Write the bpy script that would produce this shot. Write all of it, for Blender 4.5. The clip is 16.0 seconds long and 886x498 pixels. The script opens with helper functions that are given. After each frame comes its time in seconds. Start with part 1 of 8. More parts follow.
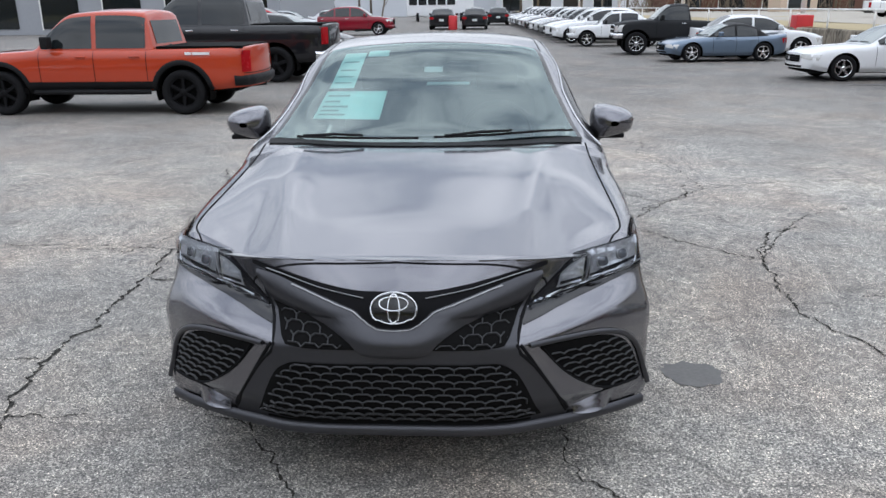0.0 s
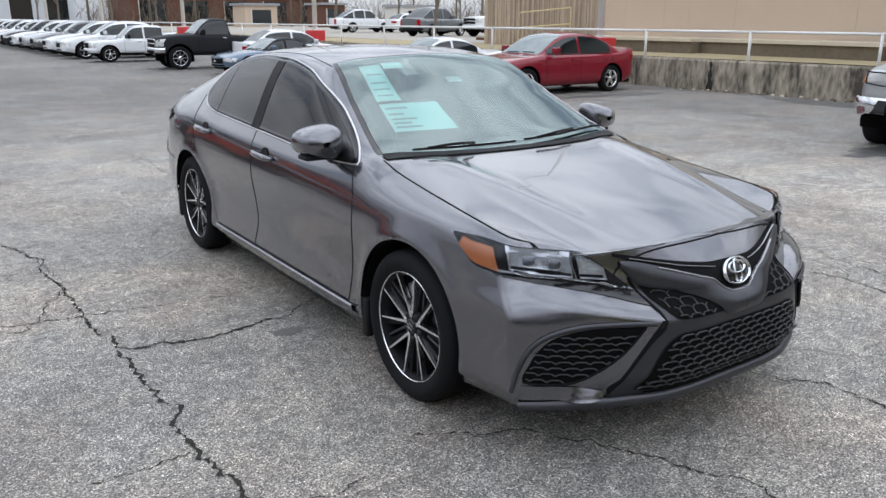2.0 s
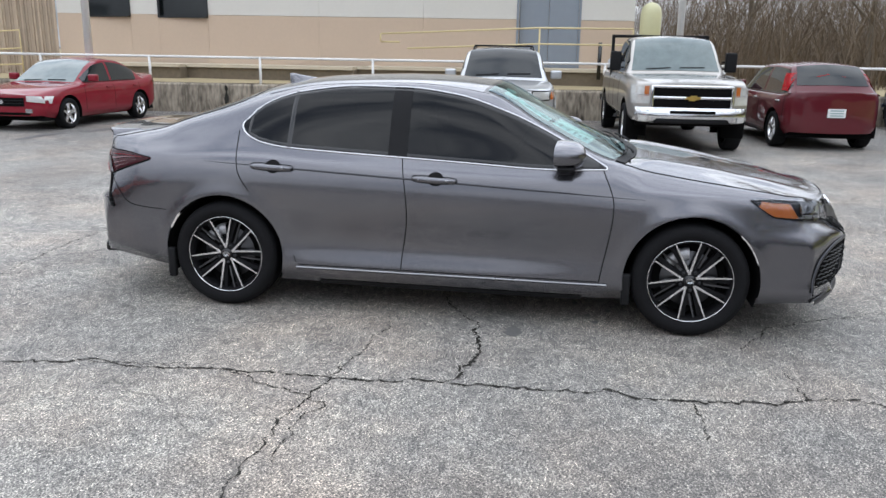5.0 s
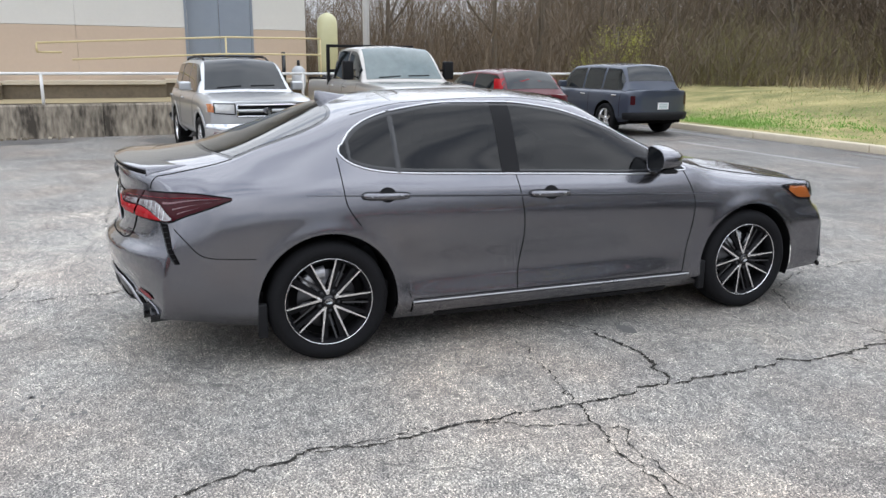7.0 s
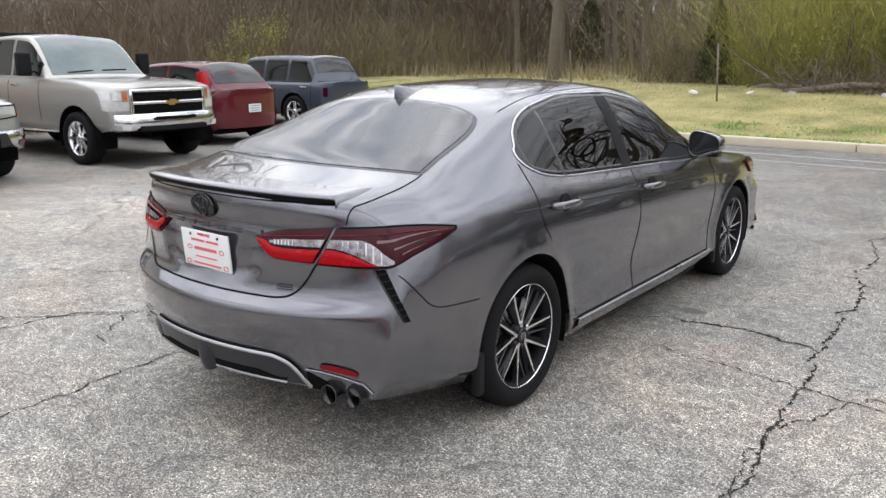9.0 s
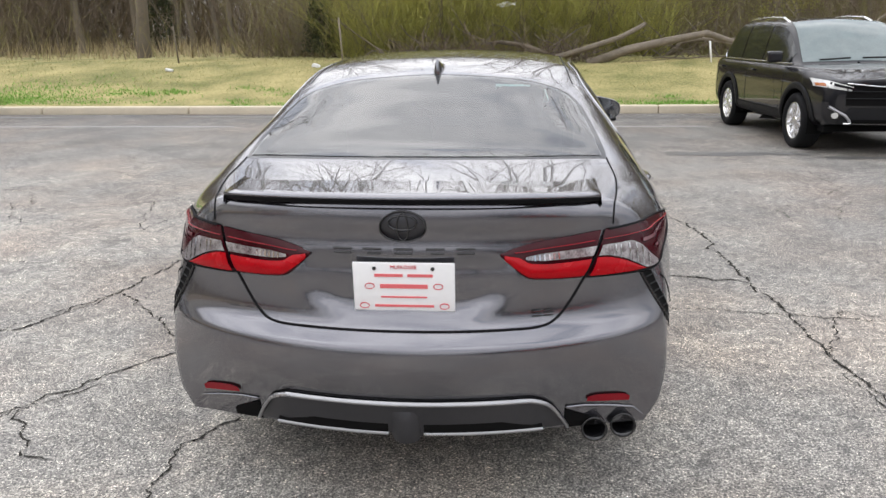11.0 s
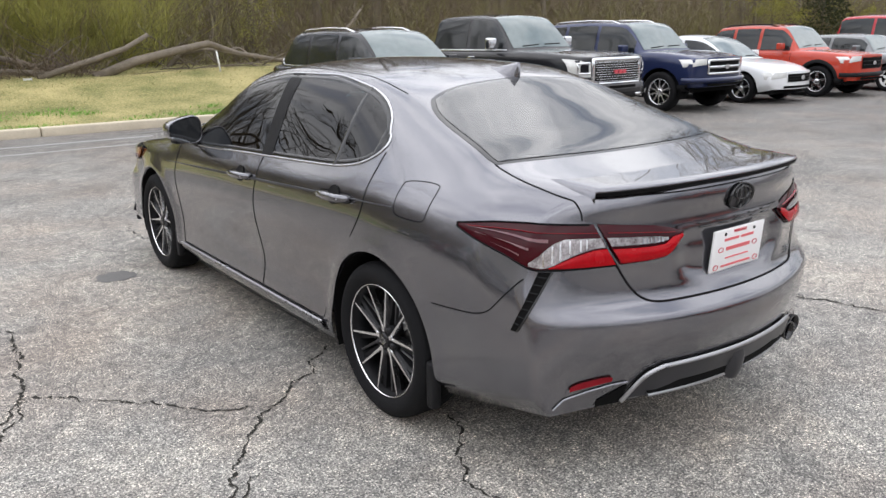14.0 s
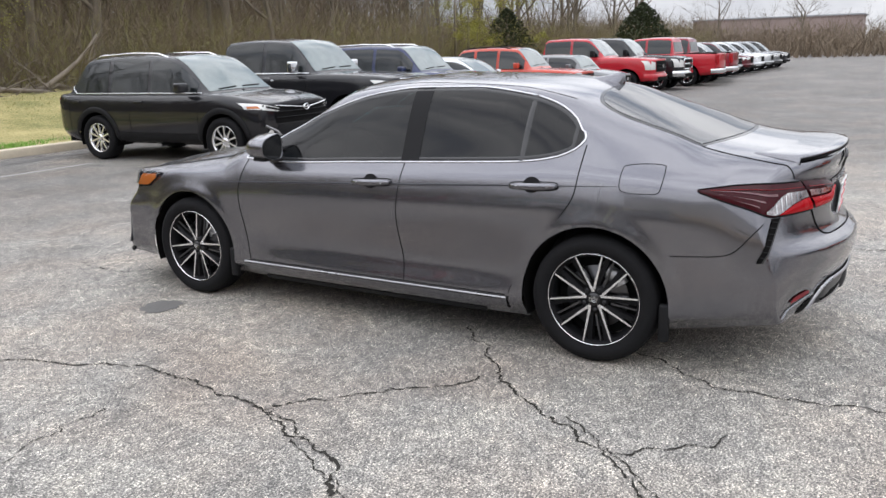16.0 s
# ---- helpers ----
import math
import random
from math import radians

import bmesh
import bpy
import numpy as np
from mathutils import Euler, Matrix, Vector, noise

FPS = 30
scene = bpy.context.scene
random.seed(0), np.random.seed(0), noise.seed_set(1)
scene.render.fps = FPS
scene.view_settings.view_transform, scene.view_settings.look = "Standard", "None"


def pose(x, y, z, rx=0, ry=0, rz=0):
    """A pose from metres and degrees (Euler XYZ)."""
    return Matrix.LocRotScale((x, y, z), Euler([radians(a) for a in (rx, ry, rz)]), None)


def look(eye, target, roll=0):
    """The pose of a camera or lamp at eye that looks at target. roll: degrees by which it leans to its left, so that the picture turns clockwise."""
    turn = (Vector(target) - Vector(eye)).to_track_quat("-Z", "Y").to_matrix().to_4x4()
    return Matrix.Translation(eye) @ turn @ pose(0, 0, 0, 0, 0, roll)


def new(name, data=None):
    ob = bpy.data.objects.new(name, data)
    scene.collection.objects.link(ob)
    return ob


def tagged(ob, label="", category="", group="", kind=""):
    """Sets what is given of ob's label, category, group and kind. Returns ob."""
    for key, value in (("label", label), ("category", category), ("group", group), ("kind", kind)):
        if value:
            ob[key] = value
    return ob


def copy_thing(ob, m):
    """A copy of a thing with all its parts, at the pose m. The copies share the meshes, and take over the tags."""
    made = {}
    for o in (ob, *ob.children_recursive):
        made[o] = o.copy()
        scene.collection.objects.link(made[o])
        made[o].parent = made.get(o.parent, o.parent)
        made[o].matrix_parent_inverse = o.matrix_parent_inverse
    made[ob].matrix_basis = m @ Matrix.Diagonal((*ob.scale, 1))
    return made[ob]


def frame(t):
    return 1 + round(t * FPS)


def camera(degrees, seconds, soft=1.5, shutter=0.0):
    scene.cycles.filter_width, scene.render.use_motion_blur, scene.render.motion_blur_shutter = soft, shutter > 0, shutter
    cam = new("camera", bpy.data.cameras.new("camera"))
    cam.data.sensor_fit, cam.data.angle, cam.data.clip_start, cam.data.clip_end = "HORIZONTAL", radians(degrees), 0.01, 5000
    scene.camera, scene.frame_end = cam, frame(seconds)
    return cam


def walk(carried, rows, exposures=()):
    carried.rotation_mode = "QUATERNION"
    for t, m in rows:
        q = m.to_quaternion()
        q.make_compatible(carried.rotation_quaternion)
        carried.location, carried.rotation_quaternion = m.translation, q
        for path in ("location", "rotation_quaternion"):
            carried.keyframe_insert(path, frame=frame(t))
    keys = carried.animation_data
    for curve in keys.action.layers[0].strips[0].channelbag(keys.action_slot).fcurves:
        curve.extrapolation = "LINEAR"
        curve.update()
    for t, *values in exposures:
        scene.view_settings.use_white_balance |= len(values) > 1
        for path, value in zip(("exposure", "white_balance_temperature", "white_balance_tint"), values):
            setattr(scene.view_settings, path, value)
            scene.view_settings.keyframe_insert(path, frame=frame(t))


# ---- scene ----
from mathutils.bvhtree import BVHTree

cam = camera(59.0, 16.0)
PATH = [
    (0, (0.285, -4.664, 1.597), (0.181, -2.757, 1.004), -0.7),
    (0.5, (-0.405, -4.659, 1.591), (-0.182, -2.76, 1.003), -0.5),
    (1, (-1.116, -4.545, 1.587), (-0.571, -2.711, 1.007), -0.2),
    (1.5, (-1.831, -4.336, 1.596), (-0.994, -2.612, 1.021), -0.0),
    (2, (-2.547, -4.058, 1.6), (-1.453, -2.482, 1.035), 0.2),
    (2.5, (-3.217, -3.676, 1.6), (-1.907, -2.271, 1.046), 0.5),
    (3, (-3.847, -3.218, 1.602), (-2.353, -2.002, 1.062), 0.7),
    (3.5, (-4.441, -2.692, 1.6), (-2.792, -1.689, 1.074), 0.9),
    (3.7, (-4.646, -2.462, 1.594), (-2.944, -1.55, 1.073), 0.9),
    (5.8, (-5.464, 0.531, 1.609), (-3.523, 0.444, 1.135), 0.8),
    (6, (-5.408, 0.834, 1.601), (-3.473, 0.647, 1.132), 0.7),
    (6.5, (-5.229, 1.597, 1.602), (-3.336, 1.152, 1.138), 0.6),
    (7, (-4.905, 2.306, 1.599), (-3.09, 1.605, 1.137), 0.4),
    (7.5, (-4.493, 2.979, 1.583), (-2.79, 2.035, 1.126), 0.5),
    (8, (-3.964, 3.521, 1.569), (-2.403, 2.356, 1.113), 0.4),
    (8.5, (-3.347, 3.982, 1.563), (-1.955, 2.622, 1.101), 0.2),
    (9, (-2.654, 4.301, 1.562), (-1.465, 2.765, 1.087), 0.1),
    (9.2, (-2.368, 4.395, 1.555), (-1.27, 2.794, 1.074), -0.1),
    (11.3, (-0.108, 4.673, 1.538), (-0.077, 2.747, 0.998), -0.5),
    (11.5, (0.007, 4.676, 1.535), (-0.046, 2.751, 0.993), -0.4),
    (12, (0.345, 4.626, 1.525), (0.082, 2.72, 0.982), -0.3),
    (12.5, (0.791, 4.487, 1.532), (0.307, 2.625, 0.988), -0.4),
    (13, (1.336, 4.364, 1.552), (0.618, 2.578, 1.007), -0.5),
    (13.5, (1.883, 4.172, 1.538), (0.934, 2.495, 0.999), -0.6),
    (14, (2.497, 4.001, 1.558), (1.342, 2.457, 1.029), -0.9),
    (14.5, (3.074, 3.733, 1.539), (1.741, 2.334, 1.023), -1.4),
    (15, (3.639, 3.418, 1.555), (2.16, 2.172, 1.047), -1.7),
    (15.5, (4.135, 3.029, 1.561), (2.541, 1.929, 1.062), -1.8),
    (16, (4.526, 2.668, 1.569), (2.851, 1.69, 1.082), -1.6),
]
walk(cam, [(t, look(eye, target, roll)) for t, eye, target, roll in PATH], [(0, -0.2, 5850, 10), (3.5, -0.2, 5900, 10), (6, 0.08, 5880, 10), (9, 0.1, 6200, 11.5), (11.5, 0.12, 6340, 12), (16, 0.12, 6190, 12)])

# ---- light ----
sky = bpy.data.worlds.new("overcast_sky")
scene.world = sky
sky.use_nodes = True
SN, SL = sky.node_tree.nodes, sky.node_tree.links
SN.clear()
s_tex = SN.new("ShaderNodeTexSky")
s_tex.sky_type, s_tex.sun_disc = "NISHITA", False
s_tex.sun_elevation, s_tex.sun_rotation = radians(52), radians(150)
s_gain = SN.new("ShaderNodeVectorMath")
s_gain.operation = "SCALE"
s_gain.inputs["Scale"].default_value = 0.15
s_co = SN.new("ShaderNodeTexCoord")
s_map = SN.new("ShaderNodeMapping")
s_map.inputs["Scale"].default_value = (1.0, 1.0, 2.6)
s_noise = SN.new("ShaderNodeTexNoise")
s_noise.inputs["Scale"].default_value, s_noise.inputs["Detail"].default_value = 3.6, 8.0
s_noise.inputs["Roughness"].default_value, s_noise.inputs["Distortion"].default_value = 0.55, 0.35
s_ramp = SN.new("ShaderNodeValToRGB")
s_ramp.color_ramp.elements[0].position, s_ramp.color_ramp.elements[0].color = 0.36, (0.90, 0.94, 1.02, 1)
s_ramp.color_ramp.elements[1].position, s_ramp.color_ramp.elements[1].color = 0.62, (1.98, 1.96, 1.93, 1)
s_cover = SN.new("ShaderNodeMapRange")
s_cover.inputs["From Min"].default_value, s_cover.inputs["From Max"].default_value = 0.30, 0.46
s_cover.inputs["To Min"].default_value, s_cover.inputs["To Max"].default_value = 0.55, 1.0
s_mix = SN.new("ShaderNodeMix")
s_mix.data_type = "RGBA"
s_bg, s_out = SN.new("ShaderNodeBackground"), SN.new("ShaderNodeOutputWorld")
s_bg.inputs["Strength"].default_value = 1.0
SL.new(s_tex.outputs[0], s_gain.inputs[0])
SL.new(s_co.outputs["Generated"], s_map.inputs[0])
SL.new(s_map.outputs[0], s_noise.inputs["Vector"])
SL.new(s_noise.outputs[0], s_ramp.inputs[0])
SL.new(s_noise.outputs[0], s_cover.inputs[0])
SL.new(s_cover.outputs[0], s_mix.inputs["Factor"])
SL.new(s_gain.outputs[0], s_mix.inputs["A"])
SL.new(s_ramp.outputs[0], s_mix.inputs["B"])
# an overcast sky is brightest overhead
s_sep, s_up, s_dome = SN.new("ShaderNodeSeparateXYZ"), SN.new("ShaderNodeMapRange"), SN.new("ShaderNodeVectorMath")
s_up.inputs["From Min"].default_value, s_up.inputs["From Max"].default_value = 0.0, 0.62
s_up.inputs["To Min"].default_value, s_up.inputs["To Max"].default_value = 0.40, 1.24
s_dome.operation = "SCALE"
SL.new(s_co.outputs["Generated"], s_sep.inputs[0])
SL.new(s_sep.outputs["Z"], s_up.inputs[0])
SL.new(s_mix.outputs["Result"], s_dome.inputs[0])
SL.new(s_up.outputs[0], s_dome.inputs["Scale"])
SL.new(s_dome.outputs[0], s_bg.inputs["Color"])
SL.new(s_bg.outputs[0], s_out.inputs["Surface"])

sun = new("sun", bpy.data.lights.new("sun", "SUN"))
sun.data.energy, sun.data.angle, sun.data.color = 0.7, radians(120), (1.0, 0.97, 0.93)
sun.matrix_world = look((8, -14, 22), (0, 0, 0))


# ---- materials ----
def surf(name, col, rough=0.5, metal=0.0, var=0.15, scale=6.0, fine=60.0, bump=0.0, bscale=80.0, coat=0.0, each=0.0, col2=None, rvar=0.1, sharp=0.0, stretch=1.0):
    """A painted, mineral or organic surface with variation at two scales and fine relief."""
    m = bpy.data.materials.new(name)
    m.use_nodes = True
    n, l = m.node_tree.nodes, m.node_tree.links
    b = n["Principled BSDF"]
    b.inputs["Roughness"].default_value, b.inputs["Metallic"].default_value = rough, metal
    b.inputs["Coat Weight"].default_value, b.inputs["Coat Roughness"].default_value = coat, 0.03
    if max(col) < 0.04 and coat < 0.15:
        b.inputs["Specular IOR Level"].default_value = 0.12
    co = n.new("ShaderNodeTexCoord")
    big, small = n.new("ShaderNodeTexNoise"), n.new("ShaderNodeTexNoise")
    big.inputs["Scale"].default_value, small.inputs["Scale"].default_value = scale, fine
    big.inputs["Detail"].default_value, small.inputs["Detail"].default_value = 5.0, 3.0
    add = n.new("ShaderNodeMath")
    add.operation = "MULTIPLY_ADD"
    add.inputs[1].default_value = 0.55
    half = n.new("ShaderNodeMath")
    half.operation = "MULTIPLY"
    half.inputs[1].default_value = 0.45
    mix = n.new("ShaderNodeMix")
    mix.data_type = "RGBA"
    dark = tuple(c * (1 - 2.2 * var) for c in col) if col2 is None else col2
    lite = tuple(min(1.0, c * (1 + 2.2 * var)) for c in col) if col2 is None else col
    mix.inputs["A"].default_value, mix.inputs["B"].default_value = (*dark, 1), (*lite, 1)
    run = n.new("ShaderNodeMapping")
    run.inputs["Scale"].default_value = (1.0, 1.0, stretch)
    l.new(co.outputs["Object"], run.inputs[0])
    for t in (big, small):
        l.new(run.outputs[0], t.inputs["Vector"])
    l.new(small.outputs[0], half.inputs[0])
    l.new(big.outputs[0], add.inputs[0])
    l.new(half.outputs[0], add.inputs[2])
    if sharp:
        cut = n.new("ShaderNodeMapRange")
        cut.inputs["From Min"].default_value, cut.inputs["From Max"].default_value = 0.5 - sharp, 0.5 + sharp
        l.new(add.outputs[0], cut.inputs[0])
        l.new(cut.outputs[0], mix.inputs["Factor"])
    else:
        l.new(add.outputs[0], mix.inputs["Factor"])
    last = mix.outputs["Result"]
    if each:
        info = n.new("ShaderNodeObjectInfo")
        hsv = n.new("ShaderNodeHueSaturation")
        rng = n.new("ShaderNodeMapRange")
        rng.inputs["To Min"].default_value, rng.inputs["To Max"].default_value = 1 - each, 1 + each
        l.new(info.outputs["Random"], rng.inputs[0])
        l.new(rng.outputs[0], hsv.inputs["Value"])
        l.new(last, hsv.inputs["Color"])
        last = hsv.outputs[0]
    l.new(last, b.inputs["Base Color"])
    rr = n.new("ShaderNodeMapRange")
    rr.inputs["To Min"].default_value, rr.inputs["To Max"].default_value = max(0.02, rough - rvar), min(1.0, rough + rvar)
    l.new(big.outputs[0], rr.inputs[0])
    l.new(rr.outputs[0], b.inputs["Roughness"])
    if bump:
        bn, bu = n.new("ShaderNodeTexNoise"), n.new("ShaderNodeBump")
        bn.inputs["Scale"].default_value, bn.inputs["Detail"].default_value = bscale, 4.0
        bu.inputs["Strength"].default_value, bu.inputs["Distance"].default_value = bump, 0.01
        l.new(co.outputs["Object"], bn.inputs["Vector"])
        l.new(bn.outputs[0], bu.inputs["Height"])
        l.new(bu.outputs[0], b.inputs["Normal"])
    return m


def car_paint(name, col, metal=0.0, rough=0.35):
    """Clear-coated paint with fine flake and a little road dust."""
    m = surf(name, col, rough, metal, var=0.05, scale=3.0, fine=900.0, coat=1.0, rvar=0.05)
    m.node_tree.nodes["Principled BSDF"].inputs["Coat Roughness"].default_value = 0.012
    m.node_tree.nodes["Principled BSDF"].inputs["Coat Weight"].default_value = 1.0
    m.node_tree.nodes["Principled BSDF"].inputs["Specular IOR Level"].default_value = 0.06 if metal < 0.4 else 0.4
    return m


def glass(name, tint, ior=1.5, rough=0.0, sheen=(1.0, 1.0, 1.0)):
    """Thin tinted pane: it lets light straight through and mirrors more at grazing angles."""
    m = bpy.data.materials.new(name)
    m.use_nodes = True
    n, l = m.node_tree.nodes, m.node_tree.links
    n.clear()
    tr, gl, mx = n.new("ShaderNodeBsdfTransparent"), n.new("ShaderNodeBsdfGlossy"), n.new("ShaderNodeMixShader")
    fr, out = n.new("ShaderNodeFresnel"), n.new("ShaderNodeOutputMaterial")
    tr.inputs[0].default_value = (*tint, 1)
    gl.inputs["Roughness"].default_value = rough
    gl.inputs["Color"].default_value = (*sheen, 1)
    fr.inputs[0].default_value = ior
    l.new(fr.outputs[0], mx.inputs[0])
    l.new(tr.outputs[0], mx.inputs[1])
    l.new(gl.outputs[0], mx.inputs[2])
    l.new(mx.outputs[0], out.inputs[0])
    return m


M = {
    "paint_grey": car_paint("grey_metallic_paint", (0.160, 0.159, 0.175), 0.92, 0.22),
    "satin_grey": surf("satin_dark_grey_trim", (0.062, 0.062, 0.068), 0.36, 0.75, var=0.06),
    "gloss_black": surf("gloss_black_trim", (0.008, 0.008, 0.009), 0.16, 0.0, var=0.05, coat=0.2, rvar=0.03),
    "black_plastic": surf("black_grained_plastic", (0.014, 0.014, 0.015), 0.5, 0.0, var=0.1, bump=0.15, bscale=400),
    # near-black colour stands for the dark inside of slots and openings
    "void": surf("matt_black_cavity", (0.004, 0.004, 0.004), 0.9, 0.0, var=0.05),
    "gap": surf("dark_panel_gap", (0.006, 0.006, 0.007), 0.7, 0.0, var=0.05),
    "rubber": surf("tyre_rubber", (0.011, 0.011, 0.012), 0.75, 0.0, var=0.15, bump=0.2, bscale=250),
    "chrome": surf("chrome", (0.75, 0.76, 0.78), 0.1, 1.0, var=0.03, rvar=0.05),
    "alloy": surf("machined_alloy", (0.86, 0.86, 0.87), 0.22, 1.0, var=0.04, rvar=0.05),
    "rim_black": surf("gloss_black_rim", (0.008, 0.008, 0.009), 0.5, 0.0, var=0.1),
    "disc_metal": surf("worn_disc_metal", (0.10, 0.10, 0.105), 0.35, 0.9, var=0.12),
    "caliper": surf("bare_caliper_metal", (0.42, 0.42, 0.43), 0.45, 0.7, var=0.2),
    "pink_lens": surf("pale_smoked_lens", (0.17, 0.075, 0.085), 0.15, 0.2, var=0.2, scale=40, fine=150, coat=0.4),
    "brake": surf("cast_brake_metal", (0.045, 0.045, 0.048), 0.4, 0.8, var=0.15),
    "amber": surf("amber_reflector", (0.42, 0.125, 0.025), 0.2, 0.0, var=0.1, fine=220, coat=1.0),
    "red_lens": surf("red_lamp_lens", (0.33, 0.001, 0.005), 0.25, 0.0, var=0.25, scale=14, fine=160, coat=0.0),
    "dark_red_lens": surf("smoked_red_lamp_lens", (0.039, 0.002, 0.005), 0.14, 0.0, var=0.12, coat=0.1),
    "red_dim": surf("dim_red_lens_edge", (0.20, 0.006, 0.012), 0.2, 0.0, var=0.1),
    "clear_lens": surf("clear_ribbed_lens", (0.62, 0.60, 0.61), 0.16, 0.5, col2=(0.09, 0.06, 0.065), scale=36, fine=170, coat=0.7, sharp=0.2),
    "lamp_glass": surf("ribbed_headlamp_reflector", (0.90, 0.91, 0.93), 0.14, 0.62, col2=(0.16, 0.165, 0.18), scale=42, fine=120),
    "grille_wire": surf("dark_satin_grille_bar", (0.022, 0.022, 0.024), 0.45, 0.2, var=0.06, coat=0.15),
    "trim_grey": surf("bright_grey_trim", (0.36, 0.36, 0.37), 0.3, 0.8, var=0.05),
    "trim_bright": surf("brushed_bright_trim", (0.56, 0.56, 0.58), 0.2, 1.0, var=0.04),
    "lamp_lens": surf("smoky_projector_lens", (0.16, 0.165, 0.18), 0.06, 0.6, var=0.2, coat=0.5),
    "lamp_dark": surf("smoked_lamp_cover", (0.012, 0.012, 0.014), 0.22, 0.0, var=0.2, coat=0.1, rvar=0.03),
    "white_paint": surf("white_sign_enamel", (0.8, 0.8, 0.8), 0.4, 0.0, var=0.03),
    "plate_red": surf("red_print", (0.55, 0.03, 0.05), 0.5, 0.0, var=0.05),
    "plate_pink": surf("pale_red_print", (0.68, 0.13, 0.14), 0.5, 0.0, var=0.05),
    "sticker": surf("pale_green_paper", (0.72, 0.95, 0.9), 0.6, 0.0, var=0.05),
    "sticker_ink": surf("grey_print", (0.30, 0.42, 0.41), 0.6, 0.0, var=0.1),
    "cabin": surf("dark_cabin_trim", (0.03, 0.03, 0.032), 0.7, 0.0, var=0.1),
    "seat_cloth": surf("dark_grey_seat_cloth", (0.035, 0.035, 0.04), 0.85, 0.0, var=0.2, bump=0.2, bscale=300),
    "g_front": glass("windshield_glass", (0.52, 0.70, 0.67), 2.3, sheen=(0.86, 1.0, 0.99)),
    "g_lamp": glass("lamp_cover_glass", (0.9, 0.92, 0.95), 1.32),
    "g_side": glass("tinted_window_glass", (0.016, 0.018, 0.021), 1.40),
    "g_rear": glass("tinted_rear_glass", (0.36, 0.40, 0.41), 1.95),
    "mirror": surf("mirror_glass", (0.22, 0.23, 0.24), 0.03, 1.0, var=0.01, rvar=0.01),
    "car_glass": surf("dark_car_glass", (0.012, 0.015, 0.016), 0.05, 0.0, var=0.2, coat=0.2, rvar=0.02),
    "lamp_clear": surf("clear_car_headlamp", (0.66, 0.66, 0.64), 0.12, 0.25, var=0.16, scale=16, fine=60, coat=0.8, rvar=0.04),
    "gold": surf("gold_badge", (0.55, 0.38, 0.10), 0.3, 0.8, var=0.06),
    # pale tone stands for sky mirrored in these windshields, put into the base colour
    "sky_lit_glass": surf("sky_lit_windshield", (0.13, 0.165, 0.165), 0.06, 0.0, var=0.2, coat=0.35, rvar=0.02),
}


for tone in ("red_lens", "red_dim", "dark_red_lens"):
    M[tone].node_tree.nodes["Principled BSDF"].inputs["Specular IOR Level"].default_value = 0.2


# ---- small tools ----
def part(name, bm, material, parent, label=""):
    """Links a bmesh as one mesh object under a thing or a part."""
    me = bpy.data.meshes.new(name)
    bm.to_mesh(me)
    bm.free()
    for m in material if isinstance(material, (list, tuple)) else (material,):
        me.materials.append(m)
    ob = new(name, me)
    ob.parent = parent
    return tagged(ob, label)


def face_out(bm, way):
    """Turns the faces of an open sheet so that they look along way(point)."""
    good = bad = 0
    bm.normal_update()
    for f in bm.faces:
        d = f.normal.dot(way(f.calc_center_median()))
        good, bad = good + (d > 0), bad + (d < 0)
    if bad > good:
        bmesh.ops.reverse_faces(bm, faces=bm.faces)
    return bm


def grid_bm(rows, smooth=True, wrap=False):
    """A bmesh skin over a grid of points: rows of equal length."""
    bm = bmesh.new()
    vs = [[bm.verts.new(p) for p in r] for r in rows]
    for a, b in zip(vs, vs[1:]):
        n = len(a)
        for i in range(n if wrap else n - 1):
            q = (a[i], a[(i + 1) % n], b[(i + 1) % n], b[i])
            if len({v.co.to_tuple(6) for v in q}) >= 3:
                try:
                    bm.faces.new(q).smooth = smooth
                except ValueError:
                    pass
    bmesh.ops.remove_doubles(bm, verts=bm.verts, dist=1e-6)
    return bm


def box_bm(x0, x1, y0, y1, z0, z1, bevel=0.0, seg=2, bm=None):
    b = bmesh.new()
    bmesh.ops.create_cube(b, size=1)
    for v in b.verts:
        v.co = (x0 + (v.co.x + 0.5) * (x1 - x0), y0 + (v.co.y + 0.5) * (y1 - y0), z0 + (v.co.z + 0.5) * (z1 - z0))
    if bevel:
        bmesh.ops.bevel(b, geom=b.edges[:], offset=bevel, segments=seg, affect="EDGES", profile=0.6)
        for f in b.faces:
            f.smooth = True
    return join_bm(bm, b) if bm else b


def join_bm(bm, other):
    """Adds the second bmesh to the first."""
    me = bpy.data.meshes.new("tmp")
    other.to_mesh(me)
    other.free()
    bm.from_mesh(me)
    bpy.data.meshes.remove(me)
    return bm


